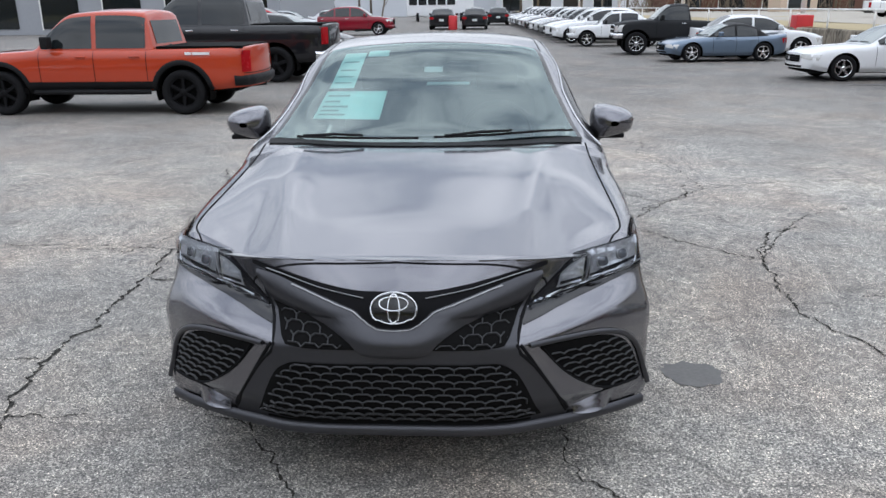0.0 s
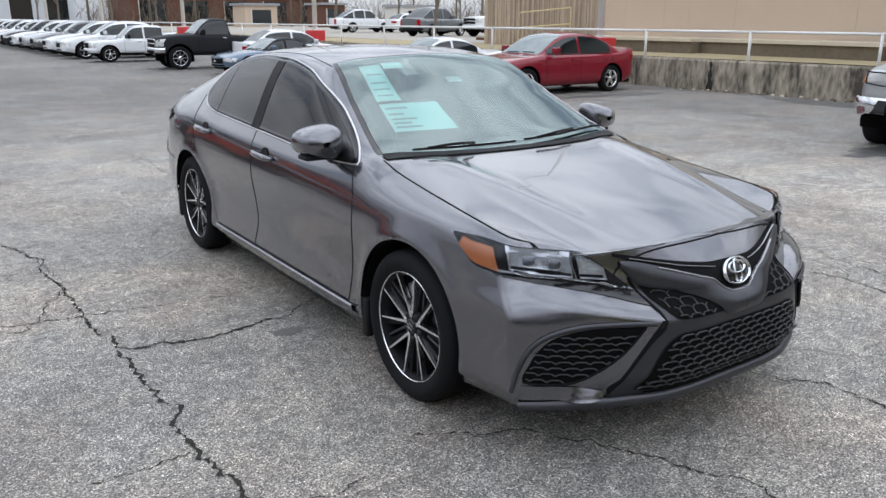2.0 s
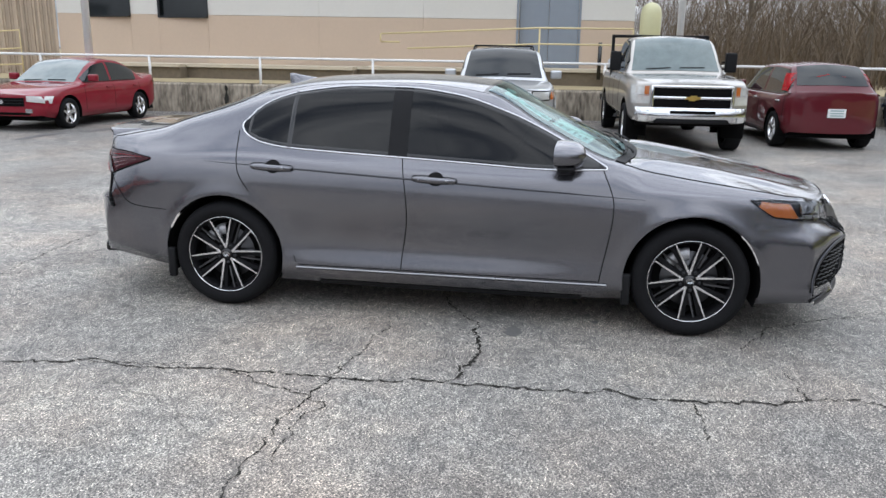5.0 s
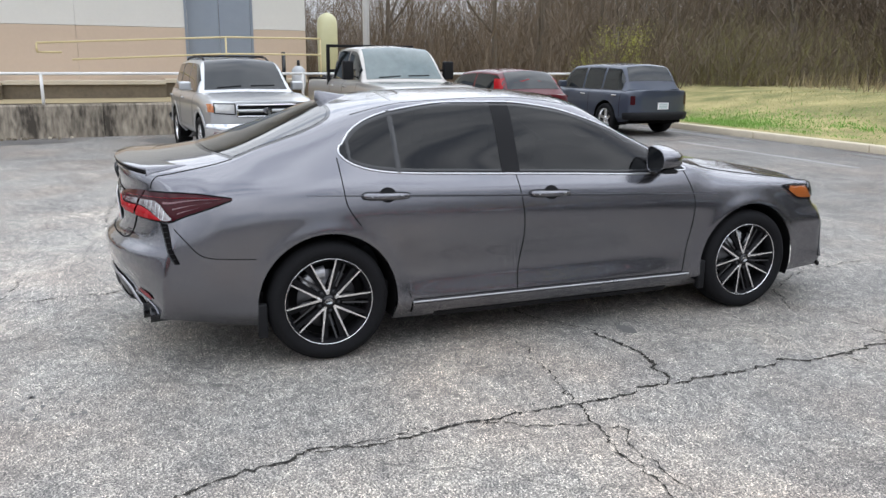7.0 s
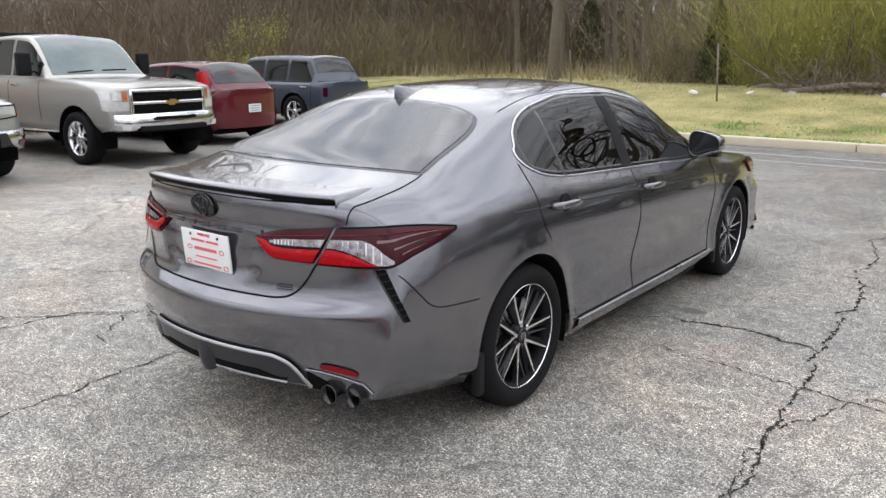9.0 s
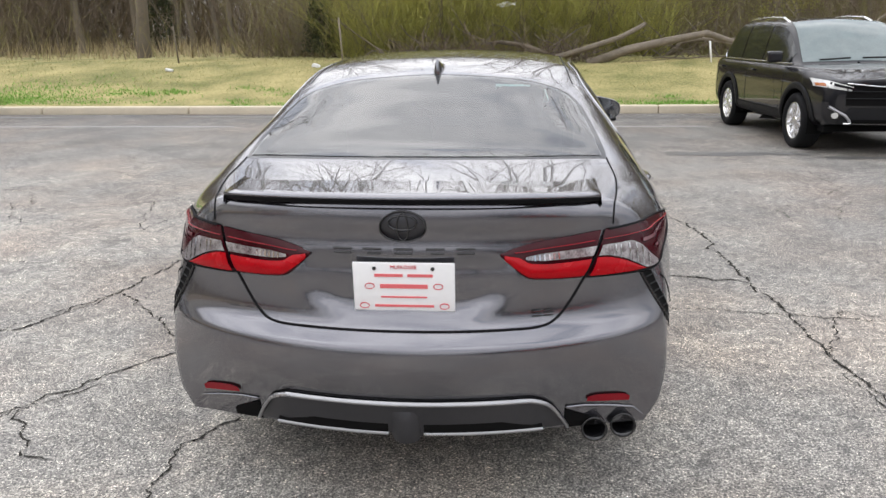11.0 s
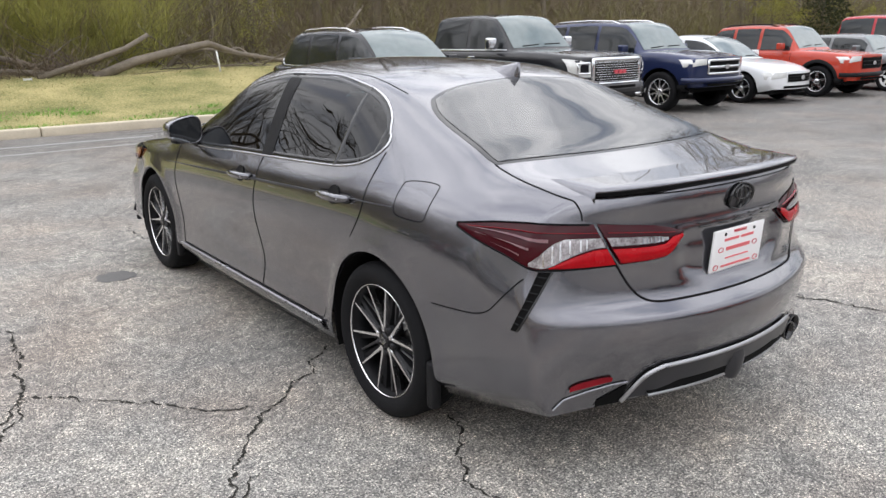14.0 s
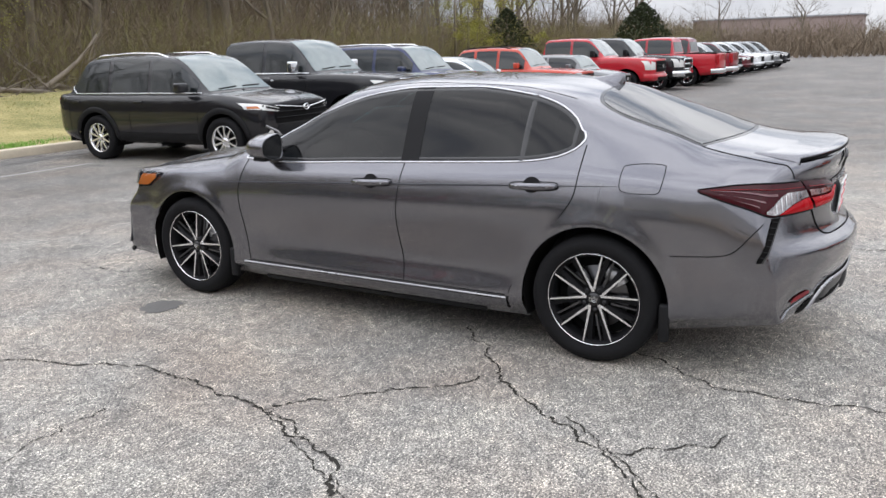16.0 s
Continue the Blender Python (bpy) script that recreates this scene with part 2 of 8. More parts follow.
def tube_bm(path, radii, sides=6, bm=None, cap=True):
    """A tube along a path; radii: one, or one for each point."""
    bm = bm or bmesh.new()
    path = [Vector(p) for p in path]
    if not isinstance(radii, (list, tuple)):
        radii = [radii] * len(path)
    rings, up = [], None
    for i, p in enumerate(path):
        t = (path[min(i + 1, len(path) - 1)] - path[max(i - 1, 0)]).normalized()
        if up is None:
            up = t.orthogonal().normalized()
        up = (up - t * up.dot(t)).normalized()
        side = t.cross(up)
        rings.append([bm.verts.new(p + (up * math.cos(a) + side * math.sin(a)) * radii[i]) for a in (2 * math.pi * k / sides for k in range(sides))])
    for a, b in zip(rings, rings[1:]):
        for k in range(sides):
            bm.faces.new((a[k], a[(k + 1) % sides], b[(k + 1) % sides], b[k])).smooth = sides > 4
    if cap:
        bm.faces.new(rings[0][::-1])
        bm.faces.new(rings[-1])
    return bm


def spin_bm(profile, steps=48, closed=False, bm=None, cx=0.0, cy=0.0, cz=0.0):
    """Turns a profile of (x along the axle, radius) about the x axis."""
    bm = bm or bmesh.new()
    rings = []
    for k in range(steps):
        a = 2 * math.pi * k / steps
        rings.append([bm.verts.new((cx + x, cy + r * math.cos(a), cz + r * math.sin(a))) for x, r in profile])
    for k in range(steps):
        a, b = rings[k], rings[(k + 1) % steps]
        n = len(profile)
        for i in range(n if closed else n - 1):
            bm.faces.new((a[i], a[(i + 1) % n], b[(i + 1) % n], b[i])).smooth = True
    return bm


def curve(ks, vs):
    """A smooth curve through (ks, vs) that never overshoots."""
    ks, vs = np.array(ks, float), np.array(vs, float)
    h, d = np.diff(ks), np.diff(vs) / np.diff(ks)
    m = np.zeros(len(ks))
    m[0], m[-1] = d[0], d[-1]
    for i in range(1, len(ks) - 1):
        if d[i - 1] * d[i] > 0:
            w1, w2 = 2 * h[i] + h[i - 1], h[i] + 2 * h[i - 1]
            m[i] = (w1 + w2) / (w1 / d[i - 1] + w2 / d[i])

    def at(x):
        x = np.clip(np.asarray(x, float), ks[0], ks[-1])
        i = np.clip(np.searchsorted(ks, x) - 1, 0, len(ks) - 2)
        t = (x - ks[i]) / h[i]
        return ((2 * t**3 - 3 * t**2 + 1) * vs[i] + (t**3 - 2 * t**2 + t) * h[i] * m[i]
                + (-2 * t**3 + 3 * t**2) * vs[i + 1] + (t**3 - t**2) * h[i] * m[i + 1])
    return at


def inside(poly, x, y):
    hit = False
    for (x0, y0), (x1, y1) in zip(poly, poly[1:] + poly[:1]):
        if (y0 > y) != (y1 > y) and x < x0 + (y - y0) / (y1 - y0) * (x1 - x0):
            hit = not hit
    return hit


VIEWS = {"left": Vector((1, 0, 0)), "right": Vector((-1, 0, 0)), "front": Vector((0, -1, 0)), "rear": Vector((0, 1, 0)), "top": Vector((0, 0, 1))}


class Skin:
    """Projects plan drawings on to a car body: side views (y, z), front and rear views (x, z), top views (x, y)."""

    def __init__(self, bm):
        self.tree = BVHTree.FromBMesh(bm)

    def at(self, view, a, b):
        o, d = {"left": ((3, a, b), (-1, 0, 0)), "right": ((-3, a, b), (1, 0, 0)), "front": ((a, -6, b), (0, 1, 0)),
                "rear": ((a, 6, b), (0, -1, 0)), "top": ((a, b, 4), (0, 0, -1))}[view]
        p, n, _, _ = self.tree.ray_cast(Vector(o), Vector(d))
        if p is None:
            p, n, _, _ = self.tree.find_nearest(Vector(o) + Vector(d) * (3 if view in ("left", "right") else 6 if view != "top" else 4))
        return p, (n if n.dot(Vector(d)) < 0 else -n)

    def patch(self, view, fn, nu, nv, off, bm=None):
        rows = []
        for j in range(nv + 1):
            r = []
            for i in range(nu + 1):
                p, n = self.at(view, *fn(i / nu, j / nv))
                r.append(p + n * (off(i / nu, j / nv) if callable(off) else off))
            rows.append(r)
        out = VIEWS[view]
        b = face_out(grid_bm(rows), lambda c: out)
        return join_bm(bm, b) if bm else b

    def between(self, view, lo, hi, off, nu=24, nv=6, bm=None):
        """A patch between two lines given by knots (a, b) over the same span of a."""
        cl, ch = curve(*zip(*lo)), curve(*zip(*hi))
        a0, a1 = lo[0][0], lo[-1][0]

        def fn(u, v):
            a = a0 + (a1 - a0) * u
            l, h = float(cl(a)), float(ch(a))
            return a, l + (h - l) * v
        return self.patch(view, fn, nu, nv, off, bm)

    def ribbon(self, view, pts, width, off, step=0.03, bm=None, closed=False, taper=False, tip=False):
        """A strip laid along a line on the body."""
        pts = list(pts) + ([pts[0]] if closed else [])
        fine = []
        for (a0, b0), (a1, b1) in zip(pts, pts[1:]):
            n = max(1, int(math.hypot(a1 - a0, b1 - b0) / step))
            fine += [(a0 + (a1 - a0) * k / n, b0 + (b1 - b0) * k / n) for k in range(n)]
        fine.append(pts[-1])
        hits = [self.at(view, *q) for q in fine]
        rows = []
        for i, (p, n) in enumerate(hits):
            t = (hits[min(i + 1, len(hits) - 1)][0] - hits[max(i - 1, 0)][0])
            side = n.cross(t).normalized() * width / 2
            if taper:
                side = side * (0.15 + 0.85 * min(1, 4 * i / len(hits), 4 * (len(hits) - 1 - i) / len(hits)))
            if tip:
                side = side * (0.3 + 0.7 * min(1, 2.6 * (len(hits) - 1 - i) / len(hits)))
            rows.append([p - side + n * off * 0.4, p - side * 0.6 + n * off, p + side * 0.6 + n * off, p + side + n * off * 0.4])
        out = VIEWS[view]
        b = face_out(grid_bm(rows), lambda c: out)
        return join_bm(bm, b) if bm else b


def smooth_line(pts, n=8, closed=False):
    """A rounded line through knots."""
    q = list(pts)
    out = []
    m = len(q)
    for i in range(m if closed else m - 1):
        p = [q[(i + k) % m] if closed else q[min(max(i + k, 0), m - 1)] for k in (-1, 0, 1, 2)]
        for j in range(n):
            t = j / n
            out.append(tuple(0.5 * (2 * b + (c - a) * t + (2 * a - 5 * b + 4 * c - d) * t * t + (3 * b - a - 3 * c + d) * t**3) for a, b, c, d in zip(*p)))
    if not closed:
        out.append(tuple(q[-1]))
    return out


def section(ctrl, nv):
    """Points along half a body section: through the control points, flat across the middle line."""
    pts = ctrl + [(-ctrl[-2][0], ctrl[-2][1])]
    t = [0.0]
    for a, b in zip(pts, pts[1:]):
        t.append(t[-1] + math.sqrt(math.hypot(b[0] - a[0], b[1] - a[1])) + 1e-4)
    fx, fz = curve(t, [p[0] for p in pts]), curve(t, [p[1] for p in pts])
    ts = np.concatenate([np.linspace(a, b, nv, endpoint=False) for a, b in zip(t[:-2], t[1:-1])] + [[t[-2]]])
    x = fx(ts)
    x[-1] = 0.0
    return list(zip(x, fz(ts)))


def cut_bm(bm, fn, sel=lambda v: True):
    """Splits the faces of bm along fn == 0, so that a clean edge can be opened there."""
    edges = [e for e in bm.edges if sel(e.verts[0].co) and sel(e.verts[1].co) and fn(e.verts[0].co) * fn(e.verts[1].co) < 0]
    made = []
    for e in edges:
        a, b = e.verts
        p, q = a.co.copy(), b.co.copy()
        lo, hi, fa = 0.0, 1.0, fn(p)
        for _ in range(12):
            m = (lo + hi) / 2
            if fn(p.lerp(q, m)) * fa > 0:
                lo = m
            else:
                hi = m
        m = min(max((lo + hi) / 2, 0.02), 0.98)
        made.append(bmesh.utils.edge_split(e, a, m)[1])
    bmesh.ops.connect_verts(bm, verts=made)


# ---- ground and structure ----
def pavement_material():
    """Old sealed concrete: pale stone chips in a grey bed, with broad stains and brightness set by position."""
    m = bpy.data.materials.new("worn_aggregate_pavement")
    m.use_nodes = True
    n, l = m.node_tree.nodes, m.node_tree.links
    b = n["Principled BSDF"]
    b.inputs["Roughness"].default_value = 0.78
    co = n.new("ShaderNodeTexCoord")

    def noise_at(scale, detail, rough=0.55, dist=0.0):
        t = n.new("ShaderNodeTexNoise")
        t.inputs["Scale"].default_value, t.inputs["Detail"].default_value = scale, detail
        t.inputs["Roughness"].default_value, t.inputs["Distortion"].default_value = rough, dist
        l.new(co.outputs["Object"], t.inputs["Vector"])
        return t

    def ramp(src, *stops):
        r = n.new("ShaderNodeValToRGB")
        e = r.color_ramp.elements
        while len(e) < len(stops):
            e.new(0.5)
        for s, (p, c) in zip(e, stops):
            s.position, s.color = p, (*c, 1)
        l.new(src.outputs[0], r.inputs[0])
        return r

    def blend(kind, fac, a, c):
        x = n.new("ShaderNodeMix")
        x.data_type, x.blend_type = "RGBA", kind
        if isinstance(fac, float):
            x.inputs["Factor"].default_value = fac
        else:
            l.new(fac, x.inputs["Factor"])
        l.new(a, x.inputs["A"])
        l.new(c, x.inputs["B"])
        return x.outputs["Result"]
    broad = ramp(noise_at(0.30, 8, 0.7, 0.4), (0.30, (0.205, 0.201, 0.193)), (0.5, (0.31, 0.303, 0.288)), (0.70, (0.43, 0.415, 0.385)))
    patchy = ramp(noise_at(1.9, 8, 0.78, 0.5), (0.32, (0.70, 0.69, 0.68)), (0.5, (0.99, 0.97, 0.95)), (0.68, (1.24, 1.21, 1.15)))
    tint = ramp(noise_at(0.8, 5, 0.6), (0.42, (0.985, 1.0, 1.015)), (0.68, (1.06, 0.98, 0.93)))
    fine = ramp(noise_at(105.0, 3, 0.8), (0.38, (0.22, 0.22, 0.23)), (0.5, (0.95, 0.95, 0.95)), (0.60, (1.9, 1.88, 1.84)))
    vo = n.new("ShaderNodeTexVoronoi")
    vo.inputs["Scale"].default_value = 120.0
    l.new(co.outputs["Object"], vo.inputs["Vector"])
    chips = ramp(vo, (0.10, (1.7, 1.66, 1.6)), (0.30, (0.92, 0.92, 0.92)))
    # stones of the aggregate: each cell its own tone
    st, sx = n.new("ShaderNodeTexVoronoi"), n.new("ShaderNodeSeparateColor")
    st.inputs["Scale"].default_value = 82.0
    warp = n.new("ShaderNodeVectorMath")
    warp.operation = "MULTIPLY_ADD"
    warp.inputs[1].default_value = (0.012, 0.012, 0.0)
    l.new(noise_at(60.0, 2).outputs["Color"], warp.inputs[0])
    l.new(co.outputs["Object"], warp.inputs[2])
    l.new(warp.outputs[0], st.inputs["Vector"])
    l.new(st.outputs["Color"], sx.inputs[0])
    stones = ramp(sx, (0.0, (0.46, 0.45, 0.44)), (0.35, (0.78, 0.77, 0.75)), (0.68, (1.08, 1.06, 1.02)), (0.9, (1.75, 1.72, 1.66)))
    c = blend("MULTIPLY", 1.0, broad.outputs[0], patchy.outputs[0])
    c = blend("MULTIPLY", 1.0, c, tint.outputs[0])
    mid = ramp(noise_at(13.0, 4, 0.7), (0.34, (0.70, 0.70, 0.71)), (0.66, (1.25, 1.24, 1.21)))
    c = blend("MULTIPLY", 1.0, c, mid.outputs[0])
    c = blend("MULTIPLY", 1.0, c, fine.outputs[0])
    c = blend("MULTIPLY", 0.25, c, chips.outputs[0])
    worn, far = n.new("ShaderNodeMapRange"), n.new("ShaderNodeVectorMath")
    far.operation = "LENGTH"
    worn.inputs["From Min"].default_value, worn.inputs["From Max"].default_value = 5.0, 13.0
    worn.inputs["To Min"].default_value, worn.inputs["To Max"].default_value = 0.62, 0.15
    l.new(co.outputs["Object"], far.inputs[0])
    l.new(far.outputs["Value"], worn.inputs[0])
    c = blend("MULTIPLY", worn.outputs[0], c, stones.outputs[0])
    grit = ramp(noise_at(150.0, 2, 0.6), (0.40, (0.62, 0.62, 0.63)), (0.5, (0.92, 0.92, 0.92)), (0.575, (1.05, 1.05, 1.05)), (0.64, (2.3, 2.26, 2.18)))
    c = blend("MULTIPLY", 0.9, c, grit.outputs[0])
    # brightness put into the colour by position: lower to -x/-y, far out, +y
    sep, skew_dim = n.new("ShaderNodeSeparateXYZ"), n.new("ShaderNodeMapRange")
    skew_dim.inputs["From Min"].default_value, skew_dim.inputs["From Max"].default_value = -3.5, 4.0
    skew_dim.inputs["To Min"].default_value, skew_dim.inputs["To Max"].default_value = 0.58, 0.0
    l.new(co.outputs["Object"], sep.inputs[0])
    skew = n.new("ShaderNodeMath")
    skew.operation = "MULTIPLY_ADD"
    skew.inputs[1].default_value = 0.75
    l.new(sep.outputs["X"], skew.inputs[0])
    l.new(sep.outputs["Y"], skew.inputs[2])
    l.new(skew.outputs[0], skew_dim.inputs[0])
    dim_grey = n.new("ShaderNodeRGB")
    dim_grey.outputs[0].default_value = (0.52, 0.52, 0.53, 1)
    c = blend("MULTIPLY", skew_dim.outputs[0], c, dim_grey.outputs[0])
    far_dim = n.new("ShaderNodeMapRange")
    far_dim.inputs["From Min"].default_value, far_dim.inputs["From Max"].default_value = 4.5, 12.0
    far_dim.inputs["To Min"].default_value, far_dim.inputs["To Max"].default_value = 0.0, 0.72
    l.new(far.outputs["Value"], far_dim.inputs[0])
    c = blend("MULTIPLY", far_dim.outputs[0], c, dim_grey.outputs[0])
    end_dim = n.new("ShaderNodeMapRange")
    end_dim.inputs["From Min"].default_value, end_dim.inputs["From Max"].default_value = 2.0, 13.0
    end_dim.inputs["To Min"].default_value, end_dim.inputs["To Max"].default_value = 0.0, 0.42
    l.new(sep.outputs["Y"], end_dim.inputs[0])
    c = blend("MULTIPLY", end_dim.outputs[0], c, dim_grey.outputs[0])
    # thin lines of old cracking, far and near
    wob = noise_at(1.1, 4)
    vc = n.new("ShaderNodeTexVoronoi")
    vc.feature = "DISTANCE_TO_EDGE"
    vc.inputs["Scale"].default_value = 0.22
    add = n.new("ShaderNodeVectorMath")
    add.operation = "MULTIPLY_ADD"
    add.inputs[1].default_value = (0.9, 0.9, 0.0)
    l.new(wob.outputs["Color"], add.inputs[0])
    l.new(co.outputs["Object"], add.inputs[2])
    l.new(add.outputs[0], vc.inputs["Vector"])
    hair = n.new("ShaderNodeMapRange")
    hair.inputs["From Min"].default_value, hair.inputs["From Max"].default_value = 0.0, 0.0022
    hair.inputs["To Min"].default_value, hair.inputs["To Max"].default_value = 0.55, 0.0
    l.new(vc.outputs["Distance"], hair.inputs[0])
    dark = n.new("ShaderNodeRGB")
    dark.outputs[0].default_value = (0.06, 0.058, 0.055, 1)
    c = blend("MIX", hair.outputs[0], c, dark.outputs[0])
    l.new(c, b.inputs["Base Color"])
    wet = n.new("ShaderNodeMapRange")
    wet.inputs["To Min"].default_value, wet.inputs["To Max"].default_value = 0.55, 0.95
    l.new(noise_at(0.6, 4).outputs[0], wet.inputs[0])
    l.new(wet.outputs[0], b.inputs["Roughness"])
    bu = n.new("ShaderNodeBump")
    bu.inputs["Strength"].default_value, bu.inputs["Distance"].default_value = 0.35, 0.005
    l.new(noise_at(120.0, 3, 0.7).outputs[0], bu.inputs["Height"])
    l.new(bu.outputs[0], b.inputs["Normal"])
    return m


def structure(name, bm, mat, label=""):
    ob = part(name, bm, mat, None, label)
    return tagged(ob, kind="structure")


def sheet(x0, x1, y0, y1, nx, ny, fn):
    return grid_bm([[(x, y, fn(x, y)) for x in np.linspace(x0, x1, nx)] for y in np.linspace(y0, y1, ny)])


def wall_x(y):
    """The line of the retaining wall."""
    return 13.9 - 0.09 * y


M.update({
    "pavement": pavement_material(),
    "crack": surf("crack_dirt", (0.036, 0.034, 0.030), 0.95, var=0.3, scale=20, fine=150),
    "damp": surf("damp_pavement", (0.115, 0.112, 0.108), 0.45, var=0.3, scale=5, fine=90),
    "stain": surf("oil_stain", (0.13, 0.126, 0.12), 0.7, var=0.25, scale=9),
    "kerb": surf("weathered_kerb_concrete", (0.58, 0.51, 0.39), 0.85, var=0.14, scale=3, fine=50, bump=0.3, bscale=60),
    "lawn": surf("patchy_spring_lawn", (0.43, 0.36, 0.16), 0.95, col2=(0.13, 0.14, 0.035), sharp=0.12, scale=1.0, fine=24, bump=0.6, bscale=30),
    "wall_conc": surf("stained_concrete", (0.42, 0.365, 0.285), 0.9, col2=(0.06, 0.05, 0.038), sharp=0.13, stretch=0.3, scale=2.6, fine=13, bump=0.4, bscale=25),
    "dry_grass": surf("dry_grass_verge", (0.50, 0.41, 0.24), 0.95, col2=(0.22, 0.18, 0.10), scale=2.0, fine=25, bump=0.5, bscale=30),
    "yard": surf("gravel_yard", (0.36, 0.33, 0.28), 0.95, var=0.15, scale=0.6, fine=20),
    "white_pipe": surf("white_painted_pipe", (0.78, 0.77, 0.74), 0.45, var=0.06, scale=12, fine=60),
    "cream_pipe": surf("cream_painted_pipe", (0.66, 0.55, 0.30), 0.5, var=0.08),
    "red_base": surf("red_painted_concrete", (0.52, 0.03, 0.035), 0.6, var=0.1, scale=5),
    "beige_wall": surf("beige_metal_siding", (0.56, 0.44, 0.33), 0.6, var=0.04, scale=1.0, fine=12),
    "pale_wall": surf("off_white_siding", (0.68, 0.66, 0.61), 0.6, var=0.03, scale=1.0, fine=12),
    "grey_door": surf("grey_steel_door", (0.24, 0.27, 0.31), 0.5, var=0.05),
    "slat": surf("weathered_slat", (0.40, 0.32, 0.24), 0.85, var=0.15, scale=3, fine=40, each=0.22),
    "brown_base": surf("dark_stained_footing", (0.16, 0.13, 0.09), 0.9, var=0.25, scale=2, fine=12),
    "tank": surf("pale_yellow_tank_paint", (0.62, 0.60, 0.36), 0.5, var=0.06),
    "bark": surf("grey_brown_bark", (0.15, 0.125, 0.095), 0.95, var=0.25, scale=6, fine=40),
    # brick greyed in its colour to give the far hall distance haze
    "hazy_brick": surf("hazed_brown_brick", (0.30, 0.235, 0.215), 0.9, var=0.12, scale=.3, fine=3),
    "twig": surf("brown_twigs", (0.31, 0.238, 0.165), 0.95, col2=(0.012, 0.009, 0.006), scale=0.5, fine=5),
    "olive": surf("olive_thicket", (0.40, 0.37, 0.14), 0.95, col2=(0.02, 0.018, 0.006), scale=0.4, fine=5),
    "log": surf("pale_dead_wood", (0.34, 0.285, 0.22), 0.9, col2=(0.03, 0.025, 0.02), scale=7, fine=45, bump=0.6, bscale=30),
    "bud": surf("yellow_green_buds", (0.36, 0.35, 0.09), 0.9, var=0.3, scale=2, fine=9),
    "cedar": surf("dark_cedar_green", (0.05, 0.062, 0.03), 0.95, var=0.3, scale=2, fine=9),
    "blade": surf("grass_blades", (0.60, 0.53, 0.28), 0.95, col2=(0.21, 0.24, 0.07), scale=1.0, fine=12),
    "green_blade": surf("fresh_green_grass", (0.26, 0.48, 0.09), 0.9, col2=(0.12, 0.26, 0.04), scale=1.5, fine=12),
    "lane_white": surf("worn_lane_paint", (0.36, 0.36, 0.35), 0.8, var=0.2, scale=6, fine=40),
    "wood_dark": surf("dark_brown_timber", (0.12, 0.055, 0.035), 0.9, var=0.2),
    "far_white": surf("white_warehouse_siding", (0.55, 0.57, 0.60), 0.7, var=0.04, scale=0.3, fine=3),
    "far_grey": surf("grey_shopfront", (0.30, 0.31, 0.33), 0.6, var=0.08),
})

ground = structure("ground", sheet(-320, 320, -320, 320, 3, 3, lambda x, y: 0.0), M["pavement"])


def crack(width, *pts):
    """A jagged open crack that follows the given turns, with crumbled edges."""
    rnd = random.Random(repr(pts))
    line = []
    for (x0, y0), (x1, y1) in zip(pts, pts[1:]):
        d = math.hypot(x1 - x0, y1 - y0)
        n = max(2, int(d / 0.016))
        line += [(x0 + (x1 - x0) * k / n, y0 + (y1 - y0) * k / n) for k in range(n)]
    line.append(pts[-1])
    rows, ox, oy = [], 0.0, 0.0
    for i, (x, y) in enumerate(line):
        ox, oy = ox * .9 + rnd.gauss(0, .009), oy * .8 + rnd.gauss(0, .009)
        x2, y2 = line[min(i + 1, len(line) - 1)]
        x1, y1 = line[max(i - 1, 0)]
        d = math.hypot(x2 - x1, y2 - y1)
        nx, ny = -(y2 - y1) / d, (x2 - x1) / d
        w = .42 * width * rnd.uniform(.1, 1.7) * (0.25 if i in (0, len(line) - 1) else 1)
        rows.append([(x + ox + nx * w / 2, y + oy + ny * w / 2, .004), (x + ox - nx * w / 2 * rnd.uniform(.2, 1.9), y + oy - ny * w / 2 * rnd.uniform(.2, 1.9), .004)])
    return part("pavement_crack", grid_bm(rows, smooth=False), M["crack"], ground)


crack(.028, (-2.4, 3.2), (-2.1, 2.44), (-1.91, 1.7), (-1.9, 1.0), (-1.85, .43), (-1.82, -.16))
crack(.036, (-1.82, -.16), (-1.79, -.6), (-1.79, -1.0), (-1.82, -1.33), (-1.68, -1.87))
crack(.026, (-1.68, -1.87), (-1.64, -2.1), (-1.7, -2.6), (-1.55, -3.3), (-1.8, -4.2))
crack(.018, (-3.2, .5), (-2.4, .52), (-1.86, .43), (-1.42, .36))
crack(.012, (-1.42, .36), (-1.1, .3), (-.8, .4))
crack(.045, (-1.82, -.16), (-1.5, -.24), (-1.24, -.23), (-1.0, -.2))
crack(.020, (-1.0, -.2), (-.72, -.04), (-.3, .1))
crack(.014, (-1.82, -1.33), (-2.02, -1.36), (-2.2, -1.32))
crack(.016, (-1.68, -1.87), (-1.52, -1.88), (-1.38, -1.86))
crack(.020, (-1.06, -1.69), (-.85, -1.82), (-.62, -1.93), (-.5, -2.2), (-.25, -2.65), (-.2, -3.3))
crack(.018, (.5, -1.7), (.58, -1.95), (.62, -2.19), (.75, -2.4), (.7, -3.0))
crack(.026, (1.3, 1.0), (1.46, .93), (1.77, .55), (2.05, .28))
crack(.034, (2.6, 1.05), (2.35, .85), (2.2, .55), (2.08, .2), (2.0, -.3), (2.02, -.73))
crack(.024, (2.02, -.73), (2.18, -1.1), (2.3, -1.5), (2.24, -2.1), (2.6, -3.0))
